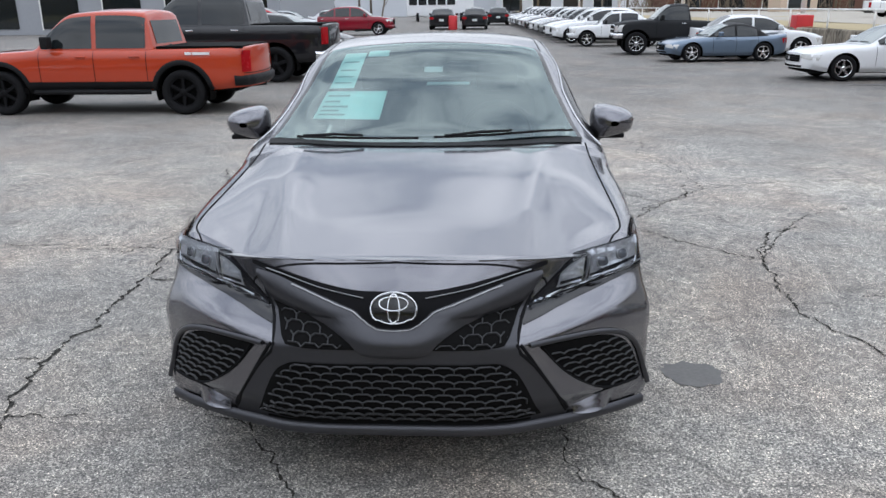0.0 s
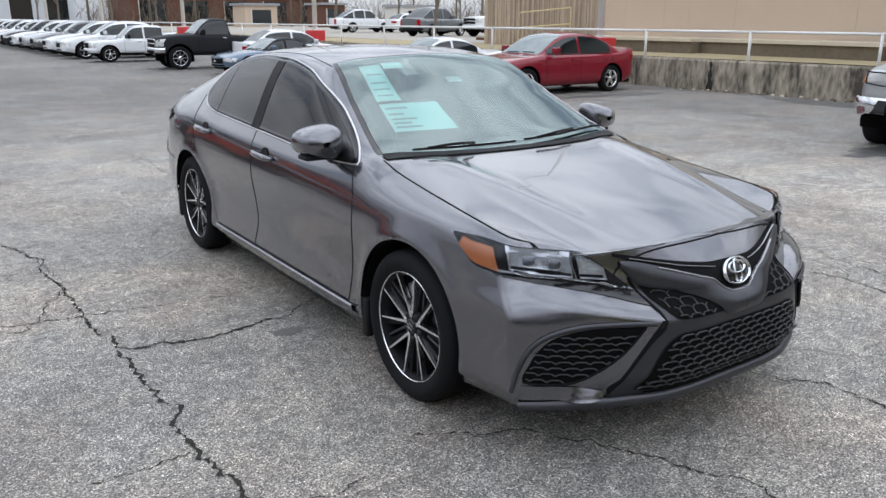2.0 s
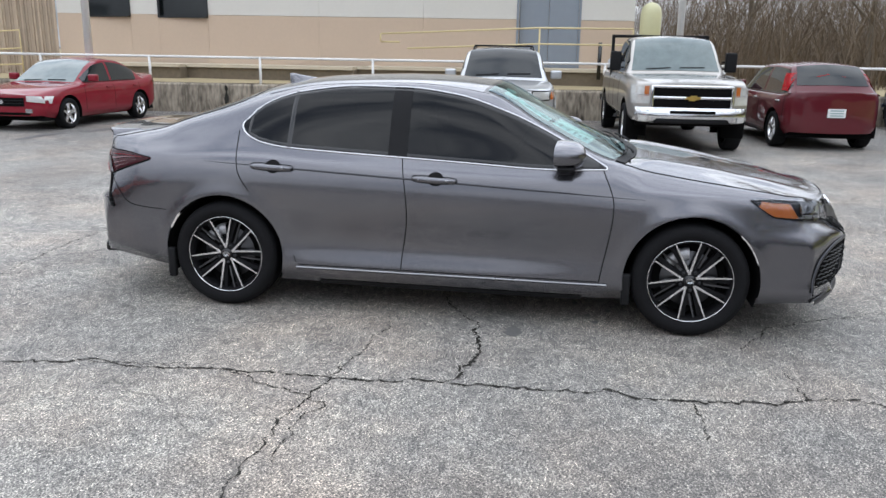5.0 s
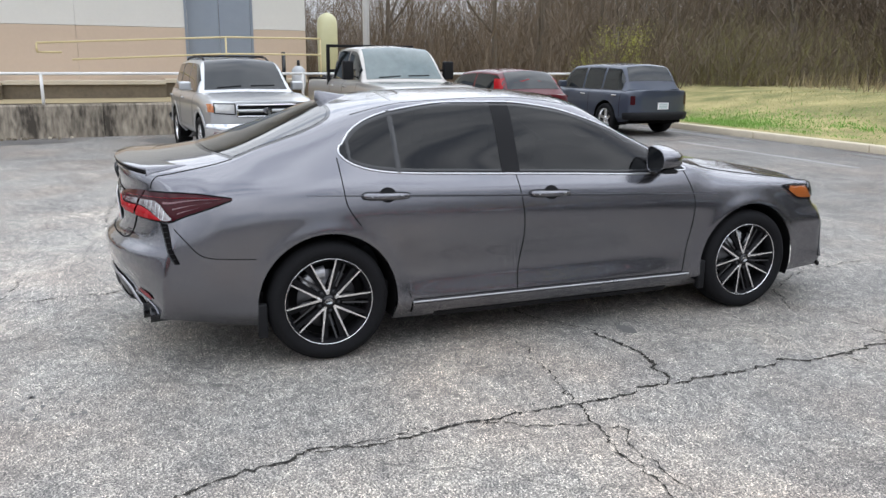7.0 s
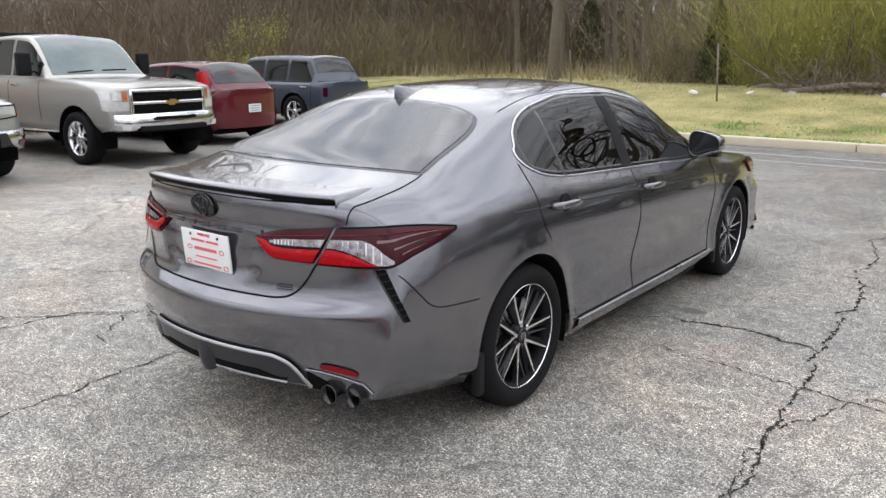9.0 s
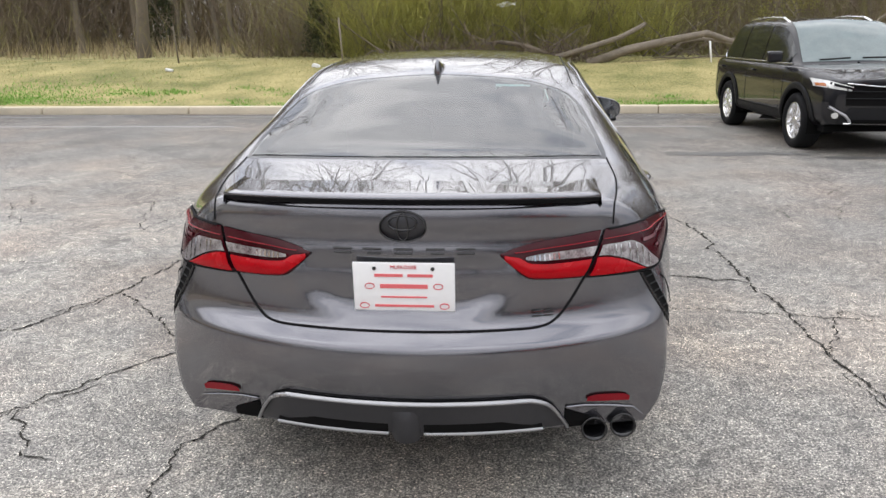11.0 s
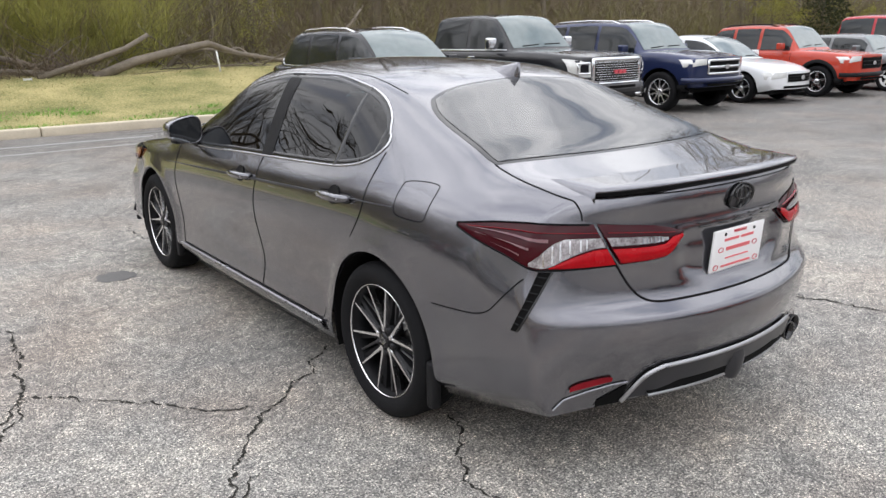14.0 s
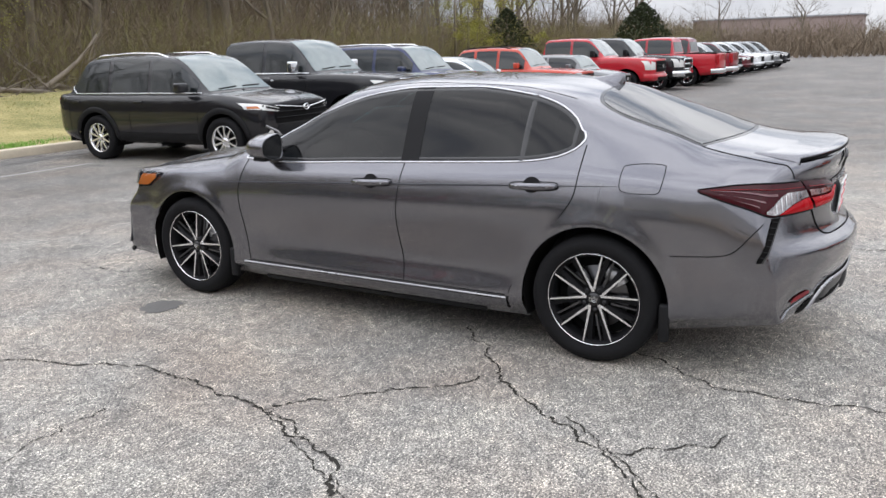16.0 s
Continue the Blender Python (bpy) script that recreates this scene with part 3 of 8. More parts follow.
crack(.016, (2.07, .3), (2.26, .65), (2.75, 1.33), (3.2, 1.6))
crack(.018, (1.48, 1.5), (2.28, 2.32), (3.15, 2.67), (3.94, 2.71), (5.2, 2.6))
crack(.016, (2.28, 2.32), (2.18, 3.21), (2.02, 4.17), (2.2, 5.0))
crack(.028, (.71, .6), (1.11, .95), (1.34, 1.11), (1.6, 1.49), (1.77, 1.8), (2.0, 2.0), (2.1, 2.5))
crack(.016, (1.77, 1.8), (1.63, 1.99), (1.42, 2.18))
crack(.022, (.69, 1.6), (.9, 2.0), (.93, 2.37), (.84, 2.75), (.9, 3.6))
crack(.016, (3.3, -.36), (2.94, -.38), (2.6, -.43), (2.37, -.42))
crack(.018, (1.45, 3.2), (.6, 3.38), (-.05, 3.33), (-.85, 3.24), (-1.45, 3.2))
crack(.014, (-2.5, 3.25), (-3.0, 3.25), (-3.9, 2.7), (-4.4, 2.1))
crack(.014, (-1.9, 1.8), (-1.88, 1.0), (-2.15, .4), (-2.7, .44))

rnd = random.Random(77)
for x0, x1, y0, y1, n in ((2.4, 5.6, -4.2, -.4, 13), (-6, -2.6, -5, -1, 9), (-4.5, 3.5, 4.4, 8, 9), (2.6, 6, 2.6, 6, 6), (3.5, 9, -8, -3.5, 12)):
    for _ in range(n):
        x, y, a = rnd.uniform(x0, x1), rnd.uniform(y0, y1), rnd.choice((0, 1.57, 3.14, 4.71)) + rnd.gauss(0, .35)
        line = [(x, y)]
        for _k in range(rnd.randint(2, 4)):
            a += rnd.gauss(0, .4)
            d = rnd.uniform(.25, .6)
            x, y = x + d * math.cos(a), y + d * math.sin(a)
            line.append((x, y))
        crack(.016, *line)


def stain(x, y, rx, ry, seed):
    rnd = random.Random(seed)
    ring = [(x + rx * k * math.cos(a), y + ry * k * math.sin(a), .003) for a, k in ((2 * math.pi * i / 26, rnd.uniform(.82, 1.1)) for i in range(26))]
    bm = bmesh.new()
    bm.faces.new([bm.verts.new(p) for p in ring])
    part("oil_stain", bm, M["stain"], ground)


stain(1.23, -1.41, .14, .13, 3)
stain(-1.02, -.42, .09, .05, 5)
for i in range(9):
    stain(-1.02 + .16 * math.sin(i * 2.1), 2.78 + .14 * math.cos(i * 1.7), .018, .014, 20 + i)
for i in range(7):
    stain(-.75 + .12 * i, -.9 + .3 * math.sin(i * 3), .03, .02, 40 + i)


def damp(x, y, rx, ry, seed):
    """A dark damp patch with a frayed rim."""
    rnd = random.Random(seed)
    bm = bmesh.new()
    k0 = [rnd.uniform(0, 6.28) for _ in range(5)]
    ring = []
    for i in range(64):
        a = 2 * math.pi * i / 64
        k = .78 + .12 * math.sin(3 * a + k0[0]) + .10 * math.sin(5 * a + k0[1]) + .07 * math.sin(9 * a + k0[2]) + rnd.uniform(-.05, .05)
        ring.append((x + rx * k * math.cos(a), y + ry * k * math.sin(a), .0028))
    bm.faces.new([bm.verts.new(p) for p in ring])
    part("damp_patch", bm, M["damp"], ground)


for i, spot in enumerate(((9.6, 8.2, 1.9, .22), (7.3, 8.6, .9, .16), (11.2, 7.9, .9, .2), (8.2, 11.6, 1.1, .2), (-3.1, -5.5, 1.1, .22), (-4.6, -5.2, .7, .14), (12.4, 1.6, .8, .9), (12.7, 4.6, .6, 1.4),
                          (7.6, .9, .8, .35), (8.3, -2.2, .9, .5), (12.2, -4.0, 1.0, .5), (-2.9, -9.9, 2.2, .25), (3.6, -10.1, 3.4, .2), (10.3, -10.0, 2.6, .24), (-9, -10.1, 3, .2))):
    damp(*spot, 900 + i)
for x0, x1, y0, y1 in ((-3.5, 3.6, -8.5, -8.42), (4.4, 9, -8.5, -8.42), (-1.5, 2.2, -9.4, -9.3), (-6, -1, 24.5, 24.62), (0, 3.2, 26, 26.1)):
    part("lane_line", sheet(x0, x1, y0, y1, 12, 2, lambda x, y: .003), M["lane_white"], ground)

# kerb and the lawn bank behind it
KY = -10.55
for i in range(34):
    a = 15.2 - 3.05 * i
    bm = box_bm(a - 3.03, a, KY - .2, KY, -.05, .15, .025)
    structure("kerb", bm, M["kerb"]) if i == 0 else part("kerb_stone", bm, M["kerb"], bpy.data.objects["kerb"])


def bank(x, y):
    t = min(max((KY - .15 - y) / 6.5, 0), 1)
    return .13 + .72 * t * t * (3 - 2 * t) + .05 * noise.noise(Vector((x * .3, y * .3, 0))) * min(1, t * 4)


lawn = structure("grass_bank", sheet(-70, 40, -90, KY - .18, 90, 70, bank), M["lawn"])
bm = bmesh.new()
rnd = random.Random(4)
for _ in range(26000):
    y = KY - .25 - 6.5 * rnd.random() ** 1.3
    x = rnd.uniform(-12, 15)
    z, h, a = bank(x, y) - .01, rnd.uniform(.015, .05), rnd.uniform(0, math.pi)
    w = .012
    bm.faces.new([bm.verts.new(p) for p in ((x - w * math.cos(a), y - w * math.sin(a), z), (x + w * math.cos(a), y + w * math.sin(a), z), (x + rnd.uniform(-.03, .03), y + rnd.uniform(-.03, .03), z + h))])
tufts = [(rnd.uniform(-9, 9), KY - .3 - 2.2 * rnd.random() ** 1.6) for _ in range(70)]
green = bmesh.new()
for i in range(9800):
    x, y = 11.2 + rnd.gauss(0, 1.5), KY - .5 - abs(rnd.gauss(0, 1.1))
    if i > 5200:
        x, y = tufts[i % 70][0] + rnd.gauss(0, .22), min(KY - .2, tufts[i % 70][1] + rnd.gauss(0, .09))
    z, h, a = bank(x, y) - .01, rnd.uniform(.03, .09), rnd.uniform(0, math.pi)
    w = .014
    green.faces.new([green.verts.new(p) for p in ((x - w * math.cos(a), y - w * math.sin(a), z), (x + w * math.cos(a), y + w * math.sin(a), z), (x + rnd.uniform(-.05, .05), y + rnd.uniform(-.05, .05), z + h))])
tagged(part("green_grass", green, M["green_blade"], None, "lush tufts of bright green grass by the kerb"), category="grass", kind="stuff")
tagged(part("grass_blades", bm, M["blade"], None, "short patchy green and straw-coloured lawn grass"), category="grass", kind="stuff")
bm = bmesh.new()
for _ in range(2600):
    x, y = rnd.uniform(3, 30), rnd.uniform(-30, -18)
    z, h, a = bank(x, y) - .02, rnd.uniform(.25, .75), rnd.uniform(0, math.pi)
    w = .018
    bm.faces.new([bm.verts.new(p) for p in ((x - w * math.cos(a), y - w * math.sin(a), z), (x + w * math.cos(a), y + w * math.sin(a), z), (x + rnd.uniform(-.2, .2), y + rnd.uniform(-.2, .2), z + h))])
tagged(part("tall_dry_grass", bm, M["dry_grass"], None, "tall straw-coloured grass beyond the lawn"), category="grass", kind="stuff")

# retaining wall, verge, fence
WALL_Y = (-11.5, 95.0)
wall = structure("retaining_wall", bmesh.new(), M["wall_conc"])
edges = [(-11.5 + 2.9 * i) for i in range(37)]
for i, (a, b) in enumerate(zip(edges, edges[1:])):
    b -= .012
    bm = bmesh.new()
    jog = .02 * math.sin(i * 2.3)
    rows = []
    for y in (a, b):
        x = wall_x(y) + jog
        rows.append([(x, y, -.05), (x + .02, y, .66), (x + .05, y, .70), (x + .24, y, .70), (x + .26, y, .3)])
    bm = grid_bm(rows, smooth=False)
    for k in (0, 1):
        bm.faces.new([bm.verts.new(p) for p in rows[k]])
    part("wall_block", bm, M["wall_conc"], wall)
bm = bmesh.new()
rows = []
for z in np.linspace(.02, .66, 9):
    w = .03 + .09 * (1 - z / .66) ** 1.5
    rows.append([(wall_x(7.75) - .006 + .02 * z / .66, 7.75 - w + .02 * math.sin(z * 30), z), (wall_x(7.75) - .006 + .02 * z / .66, 7.75 + w * .6 + .02 * math.sin(z * 23), z)])
part("wall_fissure", grid_bm(rows, smooth=False), M["crack"], wall)


def terrace(x, y):
    return .715 - .2 * min(1, max(0, (x - wall_x(y) - 3) / 12)) + .02 * noise.noise(Vector((x * .8, y * .8, 1)))


rows = []
for y in np.linspace(-11.5, 140, 100):
    rows.append([(x, y, terrace(x, y)) for x in [wall_x(y) + .22 + d for d in (0, .6, 1.4, 2.6, 4.5, 8, 15, 30, 70, 130)]])
structure("verge", grid_bm(rows), M["dry_grass"])
bm = grid_bm([[(x, y, terrace(x, y) + .012) for x in np.linspace(wall_x(y) + 4.5, wall_x(y) + 60, 12)] for y in np.linspace(21, 120, 30)])
structure("yard", bm, M["yard"])
fence = tagged(new("pipe_fence"), "white painted pipe fence on the wall top", "fence")
posts = [9.69 + 2.78 * i for i in range(-7, 24)]
for y in posts:
    x = wall_x(y) + .12
    part("fence_post", tube_bm([(x, y, .6), (x, y, 1.33)], .032, 8), M["white_pipe"], fence)
for a, b in zip(posts, posts[1:]):
    part("fence_rail", tube_bm([(wall_x(a) + .12, a, 1.33), (wall_x(b) + .12, b, 1.33)], .03, 8), M["white_pipe"], fence)

# lamp poles on red bases
for i, y in enumerate((11.35, 25.9, 39.2, 52.5, 65.8)):
    pole = tagged(new("lamp_pole"), "tall white lamp pole on a red concrete base", "lamp pole", "lamp poles along the fence")
    x = wall_x(y) + .35
    pole.location = (x, y, .55)
    part("base", box_bm(-.3, .3, -.3, .3, 0, .57, .02), M["red_base"], pole)
    part("pole", tube_bm([(0, 0, .57), (0, 0, 9)], [.1, .06], 12), M["white_pipe"], pole)
    part("flange", box_bm(-.17, .17, -.17, .17, .57, .62, .01), M["white_pipe"], pole)
    part("arm", tube_bm([(0, 0, 8.9), (-.7, 0, 9.05), (-1.2, 0, 9.05)], .035, 6), M["white_pipe"], pole)
    part("lamp_head", box_bm(-1.75, -1.15, -.16, .16, 8.98, 9.12, .04), M["far_grey"], pole)
pole = tagged(new("flag_pole"), "plain white steel pole by the fence", "pole")
pole.location = (wall_x(-3.15) + .45, -3.15, .55)
part("pole", tube_bm([(0, 0, 0), (0, 0, 8.5)], [.085, .07], 12), M["white_pipe"], pole)
part("collar", tube_bm([(0, 0, 0), (0, 0, .2)], .12, 12), M["white_pipe"], pole)


# building with its ramp
def front_x(y):
    return 17.75 - .09 * y


hall = tagged(new("metal_building"), "beige and off-white metal-sided service building", "building")
B0, B1 = -2.3, 14.35
opens = [(-.76, .9, .86, 3.3), (9.85, 11.3, 2.4, 3.75), (12.15, 13.55, 2.4, 3.75)]


def siding(name, y0, y1, z0, z1, mat):
    rows = []
    for y in (y0, y1):
        x = front_x(y)
        rows.append([(x, y, z0), (x, y, z1), (x + .2, y, z1), (x + .2, y, z0)])
    bm = grid_bm([r + [r[0]] for r in rows], smooth=False)
    for r in rows:
        bm.faces.new([bm.verts.new(p) for p in r])
    return part(name, bm, mat, hall)


ycuts = [B0, -.76, .9, 3.6, 6.6, 9.85, 11.3, 12.15, 13.55, B1]
for a, b in zip(ycuts, ycuts[1:]):
    if (a, b) == (-.76, .9):
        siding("wall_panel", a, b, 3.3, 6.2, M["pale_wall"])
        continue
    g = .006
    if (a, b) in ((9.85, 11.3), (12.15, 13.55)):
        siding("wall_panel", a, b - g, .6, 2.4, M["beige_wall"])
        siding("wall_panel", a, b - g, 3.75, 6.2, M["pale_wall"])
    else:
        siding("wall_panel", a, b - g, .6, 2.46, M["beige_wall"])
        siding("wall_panel", a, b - g, 2.468, 6.2, M["pale_wall"])
for d in (-1, 1):
    y0, y1 = (.075, .895) if d > 0 else (-.755, .065)
    door = part("steel_door", box_bm(front_x(0) + .04, front_x(0) + .10, y0, y1, .88, 3.28, .006), M["grey_door"], hall, "grey steel double door leaf")
    part("door_knob", tube_bm([(front_x(0) + .05, .07 + d * .09, 2.25), (front_x(0) - .03, .07 + d * .09, 2.25)], .03, 8), M["chrome"], door)
part("door_frame", box_bm(front_x(-.8) - .02, front_x(-.8) + .12, -.83, -.765, .86, 3.36), M["grey_door"], hall)
part("door_frame", box_bm(front_x(.9) - .02, front_x(.9) + .12, .905, .97, .86, 3.36), M["grey_door"], hall)
for a, b in ((9.85, 11.3), (12.15, 13.55)):
    win = part("window_frame", box_bm(front_x(a) - .03, front_x(a) + .04, a - .02, a + .05, 2.38, 3.77), M["gloss_black"], hall)
    part("window_frame", box_bm(front_x(b) - .03, front_x(b) + .04, b - .05, b + .02, 2.38, 3.77), M["gloss_black"], hall)
    part("window_sill", box_bm(front_x((a + b) / 2) - .08, front_x((a + b) / 2) + .09, a, b, 2.37, 2.43), M["gloss_black"], hall)
    part("window_pane", box_bm(front_x((a + b) / 2) + .03, front_x((a + b) / 2) + .05, a, b, 2.43, 3.75), M["car_glass"], hall)
part("gable_wall", box_bm(front_x(B0) + .02, 34, B0, B0 + .2, .5, 6.2), M["pale_wall"], hall)
part("gable_wall", box_bm(front_x(B1) + .02, 34, B1 - .2, B1, .5, 6.2), M["beige_wall"], hall)
part("back_wall", box_bm(33.8, 34, B0, B1, .5, 6.2), M["beige_wall"], hall)
part("roof", box_bm(16.3, 34.2, B0 - .1, B1 + .1, 6.2, 6.35), M["far_grey"], hall)
ramp = tagged(new("concrete_ramp"), "stained concrete footing and ramp along the building", "ramp")
for a, b, h in ((-2.0, 1.6, .95), (1.6, 5.2, .92), (5.2, 10, .9), (10, 14.3, .9)):
    part("ramp_block", box_bm(front_x((a + b) / 2) - 1.35, front_x((a + b) / 2) - .02, a, b - .01, .5, h + .12), M["brown_base"], ramp)
    part("ramp_cap", box_bm(front_x((a + b) / 2) - 1.42, front_x((a + b) / 2) - .01, a, b - .01, h + .12, h + .2), M["kerb"], ramp)
rail = tagged(new("ramp_railing"), "cream painted pipe railing beside the ramp", "railing")
for z0, z1, ya in ((1.98, 2.17, 4.3), (1.62, 1.78, 3.6)):
    part("rail", tube_bm([(15.2, ya, z0), (15.15, .2, z1), (15.1, -2.1, z1 + .0)], .022, 6), M["cream_pipe"], rail)
for y, z in ((4.3, 1.98), (.2, 2.17), (-2.1, 2.17)):
    part("rail_post", tube_bm([(15.15, y, .9 if y < 4 else 1.78), (15.15, y, z)], .022, 6), M["cream_pipe"], rail)
part("rail", tube_bm([(15.2, 4.3, 1.78), (15.2, 3.8, 1.78)], .022, 6), M["cream_pipe"], rail)
tank = tagged(new("gas_tank"), "pale yellow upright gas tank with domed top", "tank")
tank.location = (16.6, -2.62, .6)
bm = spin_bm([(0, .02), (.0, .27), (2.0, .27), (2.15, .24), (2.25, .14), (2.28, .05), (2.3, .0)], 24)
bmesh.ops.rotate(bm, verts=bm.verts, cent=(0, 0, 0), matrix=Matrix.Rotation(radians(-90), 3, "Y"))
part("shell", bm, M["tank"], tank)
part("skirt", tube_bm([(0, 0, .0), (0, 0, .75)], .285, 20), M["gloss_black"], tank)
small = tagged(new("gas_bottle"), "small grey gas bottle with valve", "gas bottle")
small.location = (16.3, -1.75, .9)
part("shell", tube_bm([(0, 0, 0), (0, 0, .1), (0, 0, .5), (0, 0, .6)], [.15, .18, .18, .08], 14), M["far_white"], small)
part("valve", tube_bm([(0, 0, .6), (0, 0, .75)], .04, 8), M["brake"], small)
vent = tagged(new("vent_pipe"), "short black vent pipe by the building", "pipe")
vent.location = (16.2, -1.35, .9)
part("pipe", tube_bm([(0, 0, 0), (0, 0, .95)], .05, 10), M["gloss_black"], vent)
# slatted screen
screen = tagged(new("slatted_screen"), "tall weathered vertical-slat screen beside the building", "screen")
for i in range(72):
    y = 14.38 + i * .077
    x = 16.38 - .09 * (y - 15)
    part("slat", box_bm(x - .012 - .02 * (i % 3 == 0), x + .012, y, y + .064, .6, 4.6), M["slat"], screen)
part("screen_frame", box_bm(16.37, 16.45, 14.9, 21.0, .8, .9), M["wood_dark"], screen)
part("screen_frame", box_bm(16.37, 16.45, 14.9, 21.0, 3.0, 3.1), M["wood_dark"], screen)
rail2 = tagged(new("stair_railing"), "cream pipe railing in front of the slats", "railing")
for p in ([(15.6, 15.0, .7), (15.6, 15.0, 1.95), (15.5, 17.4, 1.8), (15.5, 17.4, .7)], [(15.6, 15.0, 1.45), (15.5, 17.4, 1.3)], [(15.6, 15.0, 1.0), (15.5, 17.4, .9)]):
    part("rail", tube_bm(p, .024, 6), M["cream_pipe"], rail2)


# ---- wheels ----
def tyre_profile(r, w, rim):
    """Cross-section of a tyre: (x from its middle, radius), outer side positive."""
    h = w / 2
    return [(-h * 0.72, rim - 0.004), (-h * 0.9, rim + 0.012), (-h, (rim + r) / 2), (-h * 0.93, r - 0.03), (-h * 0.78, r - 0.008), (-h * 0.5, r - 0.001),
            (0, r), (h * 0.5, r - 0.001), (h * 0.78, r - 0.008), (h * 0.93, r - 0.03), (h, (rim + r) / 2), (h * 0.9, rim + 0.012), (h * 0.72, rim - 0.004)]


def spoke_bm(bm, angle, r0, r1, w0, w1, x0, x1, depth=0.02, slant=0.0):
    """One tapered spoke on the outer face of a wheel, from radius r0 to r1."""
    c, s = math.cos(angle), math.sin(angle)
    c2, s2 = math.cos(angle + slant), math.sin(angle + slant)
    vs = []
    for r, w, x, (cc, ss) in ((r0, w0, x0, (c, s)), (r1, w1, x1, (c2, s2))):
        for side in (-1, 1):
            for d in (0, -depth):
                k = 1.0 if d == 0 else 1.35
                vs.append(bm.verts.new((x + d, r * cc - side * w / 2 * k * ss, r * ss + side * w / 2 * k * cc)))
    a0, a1, b0, b1, c0, c1, d0, d1 = vs
    for f in ((a0, b0, d0, c0), (a1, c1, d1, b1), (a0, c0, c1, a1), (b0, b1, d1, d0), (c0, d0, d1, c1), (a0, a1, b1, b0)):
        bm.faces.new(f)
    return bm


def sedan_wheel(parent, x, y, side):
    """Ten-spoke machined wheel with black pockets; side: +1 or -1, the way that it faces."""
    wheel = new("wheel")
    wheel.parent, wheel.matrix_basis = parent, pose(x, y, 0.334, 0, 0, 0 if side > 0 else 180)
    tagged(wheel, "black and machined alloy wheel with low-profile tyre")
    bm = spin_bm(tyre_profile(0.334, 0.225, 0.241), 64)
    for k in range(72):
        a = 2 * math.pi * k / 72
        for x0, x1, sl in ((-0.085, -0.06, 0.03), (0.06, 0.085, -0.03), (-0.045, -0.004, 0.02), (0.004, 0.045, -0.02)):
            q = []
            for xx, aa in ((x0, a), (x1, a + sl), (x1, a + sl + 0.05), (x0, a + 0.05)):
                rr = 0.3352 - 0.29 * max(0, abs(xx) - 0.055)
                q.append(bm.verts.new((xx, rr * math.cos(aa), rr * math.sin(aa))))
            bm.faces.new(q)
    part("tyre", bm, M["rubber"], wheel)
    rim = part("rim", spin_bm([(-0.09, 0.232), (0.02, 0.213), (0.07, 0.224), (0.088, 0.235), (0.09, 0.241), (0.08, 0.243)], 64), M["rim_black"], wheel)
    part("rim_edge", spin_bm([(0.088, 0.2375), (0.0935, 0.2385), (0.094, 0.2415), (0.088, 0.243)], 64), M["alloy"], rim, "bright machined rim edge")
    part("rim_back", spin_bm([(0.0, 0.21), (-0.01, 0.1), (-0.01, 0.0)], 32), M["void"], rim)
    part("brake_disc", spin_bm([(0.012, 0.165), (0.016, 0.16), (0.016, 0.06), (0.02, 0.055)], 40), M["disc_metal"], wheel)
    bm = bmesh.new()
    arc = [0.55 + 0.95 * k / 7 for k in range(8)]
    rows = []
    for q in arc:
        a = q if side > 0 else math.pi - q
        rows.append([(xx, rr * math.cos(a), rr * math.sin(a)) for xx, rr in ((0.012, .115), (.04, .12), (.046, .15), (.04, .182), (.012, .186))])
    part("brake_caliper", grid_bm(rows), M["caliper"], wheel, "bare metal brake caliper")
    for k in range(5):
        a = math.pi / 2 + 2 * math.pi * k / 5 + 0.12
        for off, sl in ((-0.10, -0.205), (0.10, 0.205)):
            part("spoke", spoke_bm(bmesh.new(), a + off, 0.052, 0.238, 0.0135, 0.0076, 0.070, 0.086, 0.024, sl), M["alloy"], rim, "machined bright spoke")
        part("spoke_root", spoke_bm(bmesh.new(), a, 0.030, 0.062, 0.017, 0.018, 0.074, 0.0745, 0.02, 0.0), M["alloy"], rim)
        for off, sl in ((-0.19, -0.235), (0.19, 0.235)):
            part("spoke_pocket", spoke_bm(bmesh.new(), a + off, 0.06, 0.235, 0.030, 0.022, 0.058, 0.068, 0.03, sl), M["rim_black"], rim)
        part("side_blade", spoke_bm(bmesh.new(), a + .56, 0.085, 0.222, 0.012, 0.007, 0.048, 0.070, 0.012, 0.13), M["disc_metal"], rim, "dark machined side blade")
    hub = part("hub", spin_bm([(0.05, 0.075), (0.066, 0.062), (0.072, 0.045), (0.076, 0.034)], 32), M["rim_black"], rim)
    part("centre_cap", spin_bm([(0.074, 0.034), (0.079, 0.031), (0.08, 0.0)], 32), M["gloss_black"], hub)
    bm = bmesh.new()
    for e in ((0.021, 0.014), (0.012, 0.007)):
        tube_bm([(0.0815, e[0] * math.cos(t), e[1] * math.sin(t)) for t in np.linspace(0, 2 * math.pi, 20)], 0.0018, 4, bm)
    part("emblem", bm, M["chrome"], hub)
    for k in range(5):
        a = math.pi / 2 + 2 * math.pi * (k + 0.5) / 5 + 0.12
        part("lug_nut", spin_bm([(0.055, 0.011), (0.074, 0.011), (0.077, 0.007), (0.077, 0.0)], 8, cy=0.056 * math.cos(a), cz=0.056 * math.sin(a)), M["brake"], hub)
    return wheel


